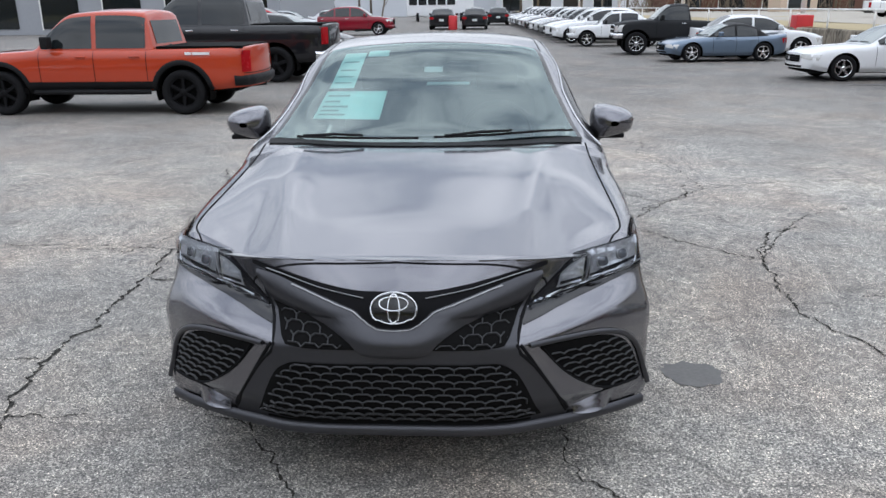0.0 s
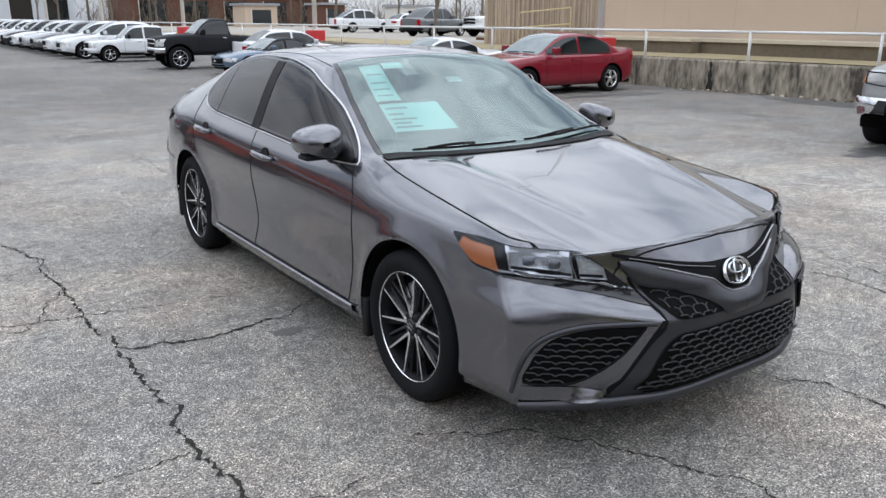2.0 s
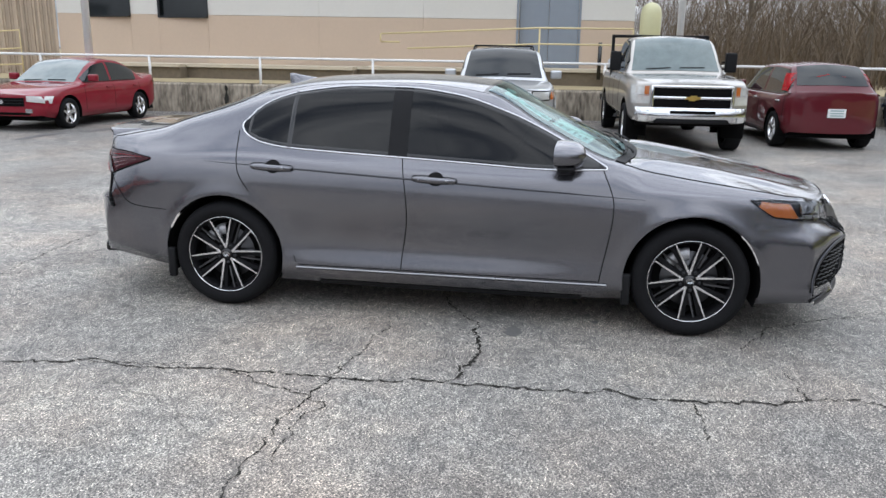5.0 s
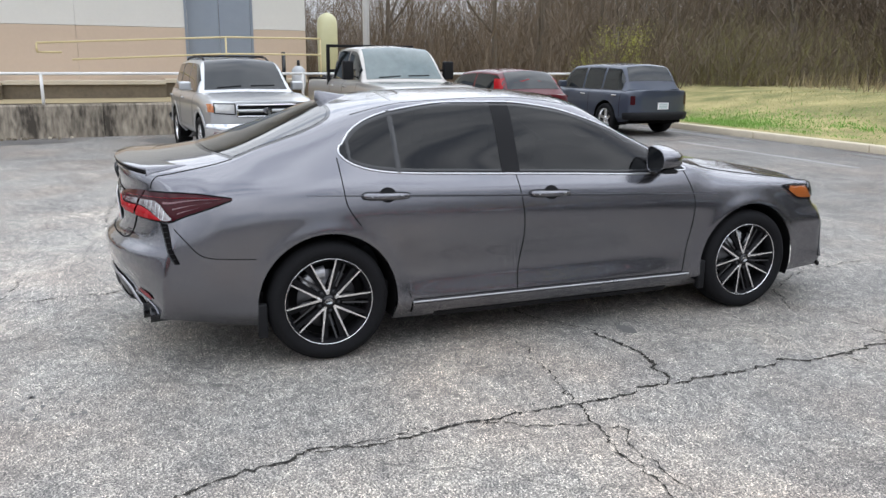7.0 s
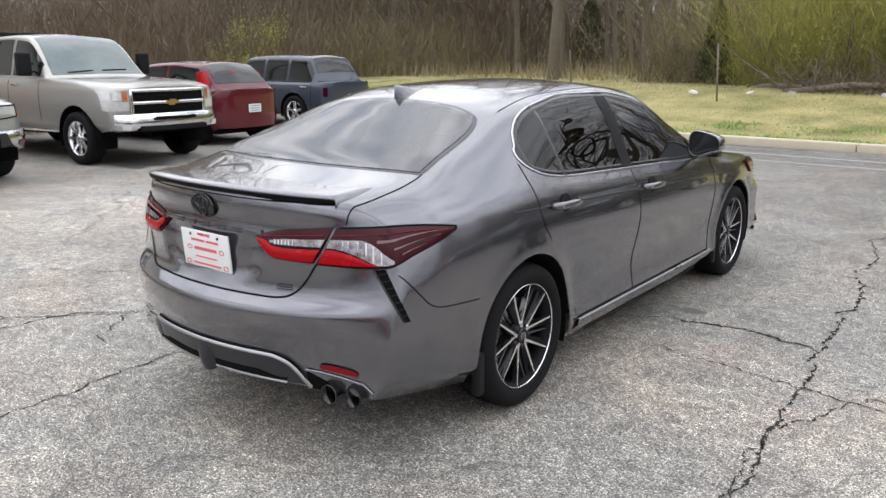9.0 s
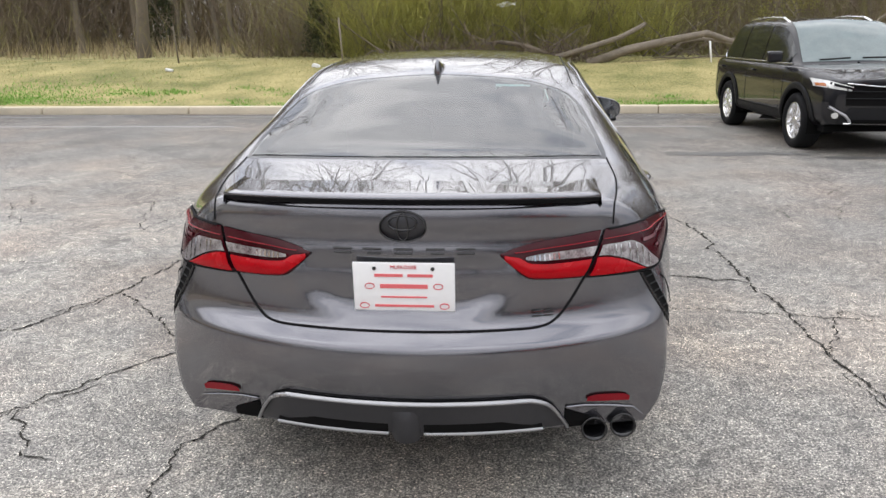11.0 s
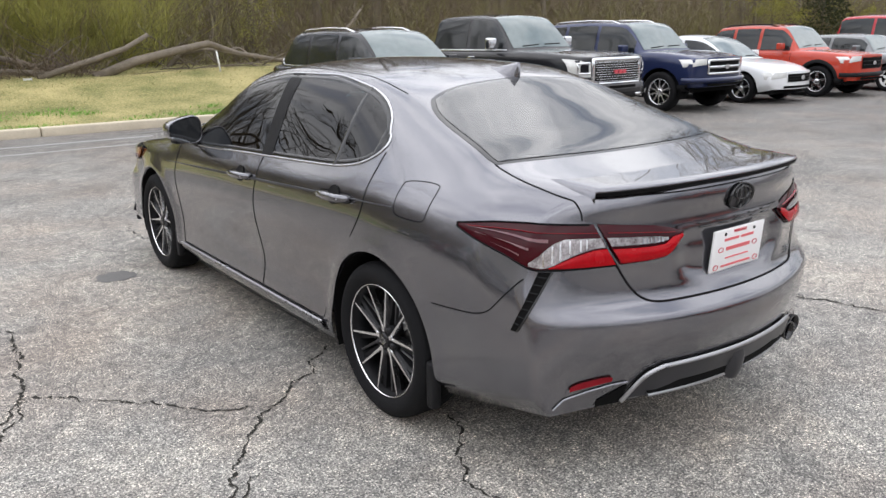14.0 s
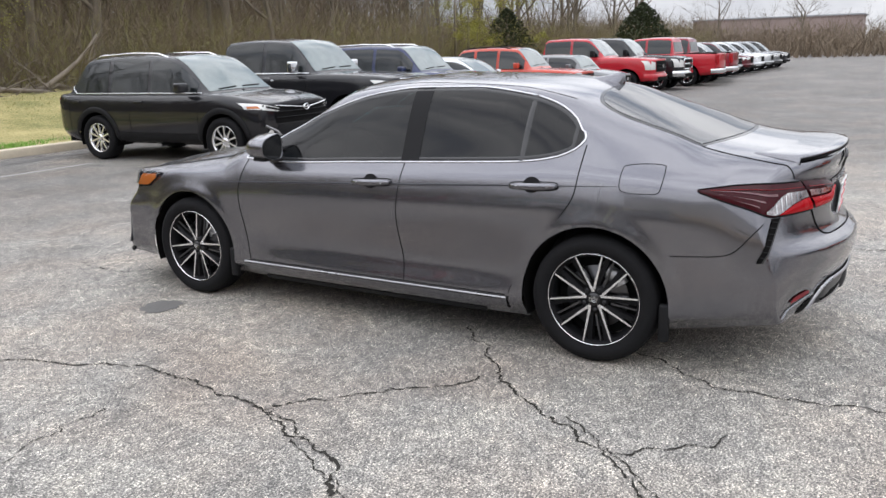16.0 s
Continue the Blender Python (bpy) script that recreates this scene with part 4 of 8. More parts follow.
# ---- the grey sedan ----
def build_sedan():
    car = tagged(new("sedan"), "clean grey metallic four-door sedan on cracked pavement", "car")
    wb = 1.4125
    k = (-2.22, -1.95, -1.7, -1.41, -1.14, -1.04, -0.93, -0.55, -0.18, 0.3, 0.85, 1.2, 1.45, 1.7, 1.92, 2.12, 2.38)
    cx = [
        curve(k, (.842, .85, .85, .83, .82, .82, .83, .84, .84, .84, .84, .83, .82, .81, .80, .79, .765)),
        curve(k, (.868, .885, .89, .895, .895, .897, .90, .902, .902, .902, .902, .90, .897, .892, .88, .862, .815)),
        curve(k, (.868, .885, .895, .905, .90, .897, .890, .881, .877, .877, .881, .895, .905, .90, .89, .874, .83)),
        curve(k, (.862, .882, .893, .907, .907, .906, .906, .908, .909, .91, .91, .91, .912, .905, .893, .876, .83)),
        curve(k, (.825, .855, .87, .88, .883, .883, .884, .888, .889, .889, .888, .886, .884, .873, .858, .845, .79)),
        curve(k, (.73, .775, .79, .795, .80, .815, .83, .842, .842, .84, .832, .818, .80, .78, .762, .745, .70)),
        curve(k, (.52, .55, .56, .57, .60, .68, .752, .688, .608, .588, .572, .575, .60, .632, .652, .645, .60)),
        curve(k, (0,) * len(k)),
    ]
    cz = [
        curve(k, (.238, .222, .21, .20, .19, .188, .186, .182, .18, .18, .182, .19, .20, .21, .232, .262, .295)),
        curve(k, (.30, .295, .29, .29, .285, .285, .285, .285, .285, .285, .285, .29, .30, .31, .32, .345, .38)),
        curve(k, (.46, .46, .46, .46, .46, .46, .46, .455, .45, .45, .455, .47, .48, .48, .49, .50, .51)),
        curve(k, (.62, .64, .655, .67, .685, .69, .695, .71, .72, .735, .75, .76, .76, .755, .74, .72, .68)),
        curve(k, (.79, .808, .82, .828, .83, .835, .842, .858, .87, .885, .905, .92, .925, .925, .92, .905, .86)),
        curve(k, (.83, .856, .876, .90, .93, .95, .962, .958, .968, .985, 1.01, 1.045, 1.058, 1.05, 1.038, 1.022, .985)),
        curve(k, (.814, .866, .902, .943, .975, .982, .995, 1.155, 1.348, 1.398, 1.378, 1.315, 1.235, 1.158, 1.092, 1.064, 1.036)),
        curve(k, (.808, .862, .902, .948, .982, .992, 1.045, 1.232, 1.412, 1.442, 1.425, 1.378, 1.292, 1.2, 1.128, 1.098, 1.074)),
    ]
    ys = np.unique(np.round(np.concatenate([np.linspace(-2.22, 2.38, 190), np.linspace(-1.12, -0.9, 14), np.linspace(1.84, 1.98, 8)]), 4))
    ridge0 = curve((.2, .30, .38, .48, .575, .60, .66, .72, .78), (.0, -.006, .005, .004, -.010, -.006, .014, .014, .0))
    sweep = curve((.15, .5, .62, .72, .84, 1.1), (.15, .165, .21, .27, .33, .36))
    tuck = curve((.2, .5, .64, .8, 1.0, 1.2), (.14, .15, .19, .26, .32, .34))
    half = []
    for y in ys:
        c = [(float(a(y)), float(b(y))) for a, b in zip(cx, cz)]
        c.insert(7, (c[6][0] * 0.5, c[6][1] + 0.78 * (c[7][1] - c[6][1])))
        row = []
        for x, z in section(c, 9):
            if y < -0.95:
                w = ((-0.95 - y) / 1.27) ** 1.25
                yy = y + w * float(sweep(z)) * (x / 0.885) ** 2.4 + max(0, (-1.75 - y) / .47) * float(ridge0(z))
                x -= .5 * max(0, (-1.75 - y) / .47) * float(ridge0(z))
                if z > 0.74 and y < -1.0:
                    z += 0.016 * math.exp(-((x - 0.42 - 0.13 * (y + 2.2)) / 0.07) ** 2) * min(1, (-1.0 - y) / 0.25) * min(1, max(0, (y + 2.3) / 0.4))
                drop = min(1, max(0, (-1.5 - y) / .6))
                z -= .030 * drop * drop * (3 - 2 * drop) * min(1, max(0, (z - .74) / .06)) * min(1, (x / .56) ** 2) * min(1, max(0, 1 - (x - .585) / .19))
            elif y > 1.75:
                w = ((y - 1.75) / 0.63) ** 1.3
                yy = y - w * float(tuck(z)) * (x / 0.86) ** 2.8
            else:
                yy = y
            row.append(Vector((x, yy, z)))
        half.append(row)

    # the nose in plan: at the lower grille, at the emblem and at the bonnet's edge
    plan_low = curve((0, .2, .355, .46, .58, .667, .76, .805, .87), (-2.402, -2.4, -2.38, -2.34, -2.281, -2.224, -2.15, -2.105, -2.035))
    plan_mid = curve((0, .126, .25, .42, .5, .745, .82, .87), (-2.352, -2.348, -2.315, -2.236, -2.195, -2.045, -1.965, -1.9))
    plan_top = curve((0, .2, .4, .5, .585, .7, .8, .87), (-2.255, -2.24, -2.2, -2.165, -2.12, -2.03, -1.925, -1.85))
    lip = curve((.15, .2, .235, .27, .30, .36, .9), (.09, .05, .032, .036, .03, .0, .0))

    def ease(t):
        t = min(1, max(0, t))
        return t * t * (3 - 2 * t)

    def front_y(x, z):
        x = abs(x)
        z0 = .553 + .095 * max(0, (x - .40) / .45)
        a = ease((z - z0) / .095)
        b = min(1, max(0, (z - z0 - .095) / (.806 - z0 - .095))) ** 1.35
        low, mid, top = float(plan_low(x)), float(plan_mid(x)), float(plan_top(x))
        return (low + (mid - low) * a if z < z0 + .095 else mid + (top - mid) * b) + float(lip(z))

    # the tail in plan: its middle, and how fast it falls away to the sides
    tail_y = curve((.28, .33, .40, .45, .58, .630, .660, .70, .75, .82, .90, .95, 1.0, 1.05, 1.08), (2.400, 2.442, 2.474, 2.497, 2.532, 2.53, 2.488, 2.462, 2.458, 2.462, 2.437, 2.428, 2.44, 2.43, 2.40))
    tail_b = curve((.28, .33, .40, .45, .58, .635, .70, .75, .82, .90, 1.05), (.28, .33, .36, .37, .36, .34, .345, .355, .365, .29, .235))
    edge = curve((.3, .55, .7, .9), (.02, .03, .06, .15))
    scoop_x = curve((.66, .70, .79, .87, .93), (.16, .235, .355, .35, .30))

    def rear_y(x, z):
        scoop = ease((float(scoop_x(z)) - abs(x)) / .12) * ease((z - .672) / .085) * ease((.905 - z) / .055)
        return float(tail_y(z)) - float(tail_b(z)) * x * x - float(edge(z)) * (abs(x) / 0.88) ** 12 - .025 * scoop

    def cap(ring, fn, n=46):
        cols = []
        for j in range(n + 1):
            u = j / n
            col = []
            for p in ring:
                x = p.x * (1 - u)
                z = min(p.z, .808 - .022 * min(1, (x / .58) ** 2)) if p.y < 0 else p.z
                col.append(Vector((x, fn(x, z) + (p.y - fn(p.x, p.z)) * (1 - u) ** 5, z)))
            cols.append(col)
        return cols
    nose, tail = cap(half[0], front_y)[::-1], cap(half[-1], rear_y)
    rows = nose[:-1] + half + tail[1:]
    mirrored = [[Vector((-p.x, p.y, p.z)) for p in reversed(r[:-1])] for r in rows]
    full = grid_bm([r + m for r, m in zip(rows, mirrored)])
    bmesh.ops.recalc_face_normals(full, faces=full.faces)
    skin = Skin(full)

    # wheel openings
    R = 0.383
    for v in full.verts:
        if abs(v.co.x) > 0.6 and v.co.z < 0.85:
            for yc in (-wb, wb):
                d = math.hypot(v.co.y - yc, v.co.z - 0.334)
                if d < R + 0.14:
                    v.co.x += math.copysign(0.012 * math.exp(-((d - R) / 0.05) ** 2), v.co.x)
    for yc in (-wb, wb):
        cut_bm(full, lambda c: math.hypot(c.y - yc, c.z - 0.334) - R, lambda c: abs(c.x) > 0.5 and c.z < 0.85)

    up = curve((-.91, -.6, -.34, 0, .30, .6, .95, 1.12, 1.24, 1.318), (.962, 1.125, 1.243, 1.345, 1.378, 1.38, 1.342, 1.295, 1.225, 1.125))
    lo = curve((-.91, -.56, -.1, .27, .7, 1.0, 1.18, 1.27, 1.318), (.952, .943, .962, .978, .996, 1.012, 1.04, 1.078, 1.12))
    fend = curve((.2, .353, .742, .99), (-.875, -.904, -.955, -.87))
    pill = curve((.2, .308, .646, .98), (.284, .284, .25, .288))
    rdoor = curve((.2, .318, .482, .686, .886, 1.1), (.93, .948, 1.045, 1.187, 1.31, 1.328))

    def ws(u, v):
        u = 2 * u - 1
        x = u * (0.725 - 0.17 * v)
        return x, (-1.062 + 0.115 * u * u) * (1 - v) + (-0.232 + 0.05 * u * u) * v

    def bl(u, v):
        u = 2 * u - 1
        w = 0.572 + 0.065 * v - 0.05 * (1 - v) ** 8
        return u * w, (1.28 + 0.05 * abs(u) ** 5) * (1 - v) + (1.975 - 0.12 * u * u) * v

    def in_pane(fn, x, y, m):
        def edge(s):
            return fn(s[0], s[1])
        (xa, ya), (xb, yb) = fn(0.5, 0.0), fn(0.5, 1.0)
        v = (y - ya) / (yb - ya)
        for _ in range(3):
            wid = fn(1.0, min(max(v, 0), 1))[0]
            u = min(max(0.5 + x / wid / 2, 0), 1)
            y0, y1 = fn(u, 0)[1], fn(u, 1)[1]
            v = (y - y0) / (y1 - y0)
        return abs(x) < fn(1.0, min(max(v, 0), 1))[0] - m and y0 + m < y < y1 - m

    def piece(c):
        x, y, z = c
        if abs(x) > 0.5 and z < 0.75 and any((y - yc) ** 2 + (z - 0.334) ** 2 < R * R for yc in (-wb, wb)):
            return None
        if z > 0.93 and -0.9 < y < 1.3 and abs(x) > 0.5 and side_open(c) > 0:
            return None
        if z > 1.0 and abs(x) < 0.75 and (-1.1 < y < -0.1 and in_pane(ws, x, y, 0.03) or 1.1 < y < 2.0 and in_pane(bl, x, y, 0.03)):
            return None
        s = "left" if x > 0 else "right"
        bx = abs(x)
        if y < -1.0 and z > 0.7 and bx < 0.78 and y > -2.268 + 0.33 * x * x + 0.85 * bx ** 8:
            return "hood"
        if y > 1.97 and z > 0.665 and (bx < 0.63 and z > 0.8 or bx < 0.42 + 0.4 * (z - 0.62)):
            return "trunk_lid"
        if y > 1.75 and z < 0.83 and (y > 2.12 or z < 0.62):
            return "rear_bumper"
        if y < -1.72 and z < 0.78 and (z < 0.62 or y < -1.9):
            return "front_bumper"
        if z < 0.295 and -1.05 < y < 1.05:
            return "sill_" + s
        if z < (float(lo(y)) if -0.91 < y < 1.318 else 1.07) and bx > 0.6 or y < -0.95 or (y > 1.33 and bx > 0.6 and z < 1.3):
            if y < float(fend(min(z, .99))):
                return "front_fender_" + s
            if y < float(pill(min(z, .98))):
                return "front_door_" + s
            if y < float(rdoor(min(z, 1.1))) and z < 1.1:
                return "rear_door_" + s
            return "rear_quarter_" + s
        return "roof"
    def side_open(c):
        return min(c.z - float(lo(c.y)) - 0.012, float(up(c.y)) - 0.012 - c.z, c.y + 0.88, 1.30 - c.y)
    cut_bm(full, side_open, lambda c: abs(c.x) > 0.5 and c.z > 0.9 and -1.0 < c.y < 1.4)
    full.normal_update()
    full.verts.ensure_lookup_table()
    full.verts.index_update()
    normals = [v.normal.copy() for v in full.verts]
    groups = {}
    for f in full.faces:
        name = piece(f.calc_center_median())
        if name:
            groups.setdefault(name, []).append([v.index for v in f.verts])
    full.verts.index_update()
    cos = [v.co.copy() for v in full.verts]
    full.free()
    pieces = {}
    for name, faces in groups.items():
        used = sorted({i for f in faces for i in f})
        at = {i: j for j, i in enumerate(used)}
        me = bpy.data.meshes.new(name)
        me.from_pydata([cos[i] for i in used], [], [[at[i] for i in f] for f in faces])
        me.polygons.foreach_set("use_smooth", [True] * len(faces))
        me.normals_split_custom_set_from_vertices([normals[i] for i in used])
        me.materials.append(M["paint_grey"])
        base = name.replace("_left", "").replace("_right", "")
        ob = new(base, me)
        ob.parent = car
        pieces[name] = ob

    # glass, with a black band round it
    pane = part("windshield", skin.patch("top", ws, 30, 24, 0.004), M["g_front"], car, "clear windshield with paper stickers behind it")
    pane.visible_shadow = False
    rear = part("rear_window", skin.patch("top", bl, 30, 20, 0.004), M["g_rear"], car, "tinted rear window")
    rear.visible_shadow = False
    for fn, w in ((ws, 0.055), (bl, 0.045)):
        bm = bmesh.new()
        ring = [fn(t, 0) for t in np.linspace(0, 1, 24)] + [fn(1, t) for t in np.linspace(0, 1, 20)[1:]] + [fn(t, 1) for t in np.linspace(1, 0, 24)[1:]] + [fn(0, t) for t in np.linspace(1, 0, 20)[1:-1]]
        skin.ribbon("top", ring, w, 0.0016, bm=bm, closed=True)
        part("glass_band", bm, M["gloss_black"], pane if fn is ws else rear)
    bm = skin.patch("top", lambda u, v: ((2 * u - 1) * 0.74, -1.125 + 0.115 * (2 * u - 1) ** 2 + 0.06 * v), 30, 3, 0.006)
    part("cowl_panel", bm, M["black_plastic"], car, "black plastic cowl")
    for s, view in ((1, "left"), (-1, "right")):
        def span(a, b, m0=0.0):
            def fn(u, v):
                y = a + (b - a) * u
                l, h = float(lo(y)) + m0, float(up(y)) - m0
                return y, l + (h - l) * v
            return fn
        for nm, a, b, mat in (("front_window", -0.90, 0.275, "g_side"), ("rear_side_window", 0.365, 0.985, "g_side"), ("quarter_window", 1.005, 1.312, "g_side")):
            w = part(nm, skin.patch(view, span(a, b), 28, 12, 0.003), M[mat], car, "dark tinted window")
            w.visible_shadow = False
        bm = skin.patch(view, lambda u, v: (.262 + .115 * u, float(lo(.3)) + (float(up(.3)) - float(lo(.3)) + 0.002) * v), 6, 10, 0.005)
        part("door_pillar", bm, M["black_plastic"], car, "satin black door pillar")
        part("window_divider", skin.ribbon(view, [(.995 - .0 * t, float(lo(.995)) + (float(up(.995)) - float(lo(.995))) * t) for t in np.linspace(0, 1, 8)], 0.03, 0.006), M["gloss_black"], car)
        outline = [(y, float(lo(y))) for y in np.linspace(-.905, 1.24, 44)] + [(1.272, 1.079), (1.295, 1.098), (1.312, 1.122), (1.312, 1.14), (1.302, 1.16)]
        outline += [(y, float(up(y))) for y in np.linspace(1.288, -.905, 50)]
        trim = part("window_trim", skin.ribbon(view, outline, 0.0105, 0.0055, bm=bmesh.new(), closed=True), M["trim_bright"], car, "thin bright window surround")
        part("window_seal", skin.ribbon(view, [(y, float(up(y)) - 0.018 if k else float(lo(y)) + 0.016) for k in (0, 1) for y in (np.linspace(-.86, 1.26, 40) if not k else np.linspace(1.26, -.86, 40))], 0.022, 0.0045), M["gloss_black"], trim)

        # panel gaps
        bm = bmesh.new()
        for line in ([(float(fend(z)), z) for z in np.linspace(.958, .292, 24)], [(float(pill(z)), z) for z in np.linspace(.976, .30, 20)],
                     [(float(rdoor(z)), z) for z in np.linspace(1.10, .312, 26)], [(y, .302) for y in np.linspace(-.885, .93, 30)]):
            part("panel_gap", skin.ribbon(view, line, 0.006, 0.0022, bm=bmesh.new()), M["gap"], car)
        skin.ribbon(view, smooth_line([(1.79, .605), (1.9, .612), (2.01, .622), (2.07, .645), (2.12, .70), (2.18, .772)]), 0.005, 0.002, bm=bm)
        part("panel_gap", bm, M["gap"], car)
        # dark strip painting the shade under the door crease; then the skirt
        part("body_crease", skin.ribbon(view, [(y, .795 + (y + 1.15) * .0465) for y in np.linspace(-1.13, 1.52, 40)], 0.012, 0.0035, taper=True), M["satin_grey"], car, "dark strip painting the shade under the door crease")
        bm = skin.patch(view, lambda u, v: (-.94 + 1.88 * u, .205 + .075 * v), 30, 5, 0.012)
        skirt = part("side_skirt", bm, M["paint_grey"], car)
        # light grey strip paints the highlight that runs along the skirt
        part("skirt_highlight", skin.ribbon(view, [(y, .287) for y in np.linspace(-.94, .94, 30)], 0.012, 0.017), M["trim_grey"], skirt, "bright strip painting the highlight on the skirt edge")
        part("skirt_lower", skin.patch(view, lambda u, v: (-.8 + 1.6 * u, .185 + .03 * v), 20, 2, 0.016), M["black_plastic"], skirt)

        # handles
        for y, z in ((.09, .862), (1.09, .898)):
            cup = part("handle_cup", skin.patch(view, lambda u, v: (y - .012 + .048 * math.cos(2 * math.pi * u) * v, z + .004 + .040 * math.sin(2 * math.pi * u) * v), 24, 4, lambda u, v: .0022 + .003 * v ** 6), M["black_plastic"], car, "dark recessed handle cup")
            part("handle_shadow_gap", skin.ribbon(view, smooth_line([(y - .138, z - .004), (y - .12, z - .018), (y, z - .021), (y + .11, z - .014), (y + .132, z + .004), (y + .11, z + .022), (y, z + .020), (y - .12, z + .012)], closed=True), .005, .002, .012, bmesh.new(), closed=True), M["gap"], car)
            p0, n0 = skin.at(view, y, z)
            bm = bmesh.new()
            path = [(p0.x + s * o, y + dy, z + dz) for dy, dz, o in ((-.135, -.006, .004), (-.12, -.003, .022), (-.06, 0, .034), (0, .002, .037), (.07, .004, .034), (.115, .005, .02), (.128, .005, .004))]
            tube_bm(path, [.008, .013, .0155, .016, .0155, .013, .008], 10, bm)
            for v in bm.verts:
                v.co.z = z + (v.co.z - z) * 1.15
            h = part("door_handle", bm, M["paint_grey"], car)
            part("handle_line", tube_bm([(p0.x + s * .044, y + dy, z + .004) for dy in (-.09, 0, .09)], .0022, 4), M["trim_grey"], h)

        # wing mirror
        mirror = new("wing_mirror")
        mirror.parent = car
        tagged(mirror, "grey wing mirror on a black foot")
        cxm, cym, czm = s * .925, -.665, 1.035
        rows = []
        for t in np.linspace(0, 1, 9):
            w, h, yy = [(.02, .012, -.115), (.075, .05, -.10), (.098, .066, -.07), (.106, .074, -.03), (.107, .076, .01), (.106, .076, .035), (.104, .074, .05), (.10, .071, .055), (.098, .069, .05)][int(round(t * 8))]
            ring = []
            for a in np.linspace(0, 2 * math.pi, 28, endpoint=False):
                ca, sa = math.cos(a), math.sin(a)
                px, pz = math.copysign(abs(ca) ** .62, ca) * w, math.copysign(abs(sa) ** .68, sa) * h
                pz *= 1 - .28 * (px * s) / .107
                ring.append((cxm + px, cym + yy + .35 * (px * s) * .3, czm + pz))
            rows.append(ring)
        shell = part("mirror_shell", grid_bm(rows, wrap=True), M["paint_grey"], mirror)
        low = part("mirror_underside", box_bm(cxm - .085, cxm + .06, cym - .06, cym + .04, czm - .08, czm - .055, .012), M["black_plastic"], mirror)
        bm = grid_bm([[Vector(rows[-1][i]) * (1 - t) + Vector((cxm, cym + .052, czm)) * t for i in range(28)] for t in (0.04, .5, .99)], wrap=True)
        part("mirror_glass", bm, M["mirror"], shell)
        part("mirror_foot", tube_bm([(s * .80, -.66, .94), (s * .84, -.66, .955), (s * .885, -.665, .985)], [.045, .034, .03], 10), M["gloss_black"], mirror)
        part("mirror_triangle", skin.patch(view, lambda u, v: (-.86 + .2 * u, float(lo(-.86 + .2 * u)) + .012 + (float(up(-.86 + .2 * u)) - float(lo(-.86 + .2 * u)) - .03) * v * (1 - .15 * u)), 5, 5, .007), M["gloss_black"], car)

        # wheel wells, flaps, wheels
        for y, flap in ((-wb, 1), (wb, 1)):
            rows = []
            for x in (.895, .86, .5):
                rows.append([(s * x, y + (R - .006) * math.cos(a), .334 + (R - .006) * math.sin(a)) for a in np.linspace(-.35, math.pi + .35, 40)])
            rows.append([(s * .5, y, .334)] * 40)
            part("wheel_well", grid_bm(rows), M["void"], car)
            p, _ = skin.at(view, y + .40, .3)
            part("mud_flap", box_bm(s * .885 - .02, s * .885 + .02 if s > 0 else s * .885 + .02, y + .335, y + .385, .17, .36, .012), M["black_plastic"], car)
            sedan_wheel(car, s * .80, y, s)

        # headlamp
        def polar(fn):
            def g(u, v):
                a, z = fn(u, v)
                return s * a, z
            return g
        hu = curve((25, 28, 31, 35.3, 40, 46, 52, 58, 65), (.655, .694, .734, .783, .797, .807, .814, .82, .818))
        hl = curve((25, 33, 45, 52, 57.5, 61.5, 65), (.644, .672, .700, .711, .718, .762, .81))

        def lamp(u, v, a0=25, a1=65, f0=0.0, f1=1.0):
            a = a0 + (a1 - a0) * u
            l, h = float(hl(a)), float(hu(a))
            return a, l + (h - l) * (f0 + (f1 - f0) * v)
        body_lamp = polar_patch(skin, s, lamp, 36, 8, .004, (0, -1.3), -1)
        hlamp = part("headlamp", body_lamp, M["lamp_dark"], car, "smoked headlamp with amber side marker")
        def bowl(knots, z0, z1, ribs):
            """A hollow reflector with fine ribs between two heights."""
            rows = []
            for j in range(15):
                r = []
                for i in range(33):
                    u, v = i / 32, j / 14
                    a = knots[0] + (knots[1] - knots[0]) * u + (1 - v) * -1.0
                    lo_z, hi_z = float(z0(a)), float(z1(a))
                    p, n = polar_at(skin, s, a, lo_z + (hi_z - lo_z) * v, (0, -1.3), -1)
                    rim = max(abs(2 * u - 1) ** 4, abs(2 * v - 1) ** 4)
                    r.append(p + n * (.0055 + .009 * rim + .0012 * (1 - rim) * math.sin(ribs * math.pi * (v + .5 * u))))
                rows.append(r)
            mid = Vector((0, -1.3, 0.6))
            return face_out(grid_bm(rows), lambda c: c - mid)
        under = curve((30, 36, 40, 45, 52), (.694, .704, .712, .722, .734))
        over = curve((30, 33, 35.5, 38.5, 43.5, 52), (.718, .755, .776, .786, .798, .808))
        part("reflector", bowl((31.6, 37.3), under, over, 9), M["lamp_glass"], hlamp, "ribbed bright inner reflector")
        part("reflector", bowl((38.7, 51.0), under, over, 13), M["lamp_glass"], hlamp, "ribbed bright outer reflector")
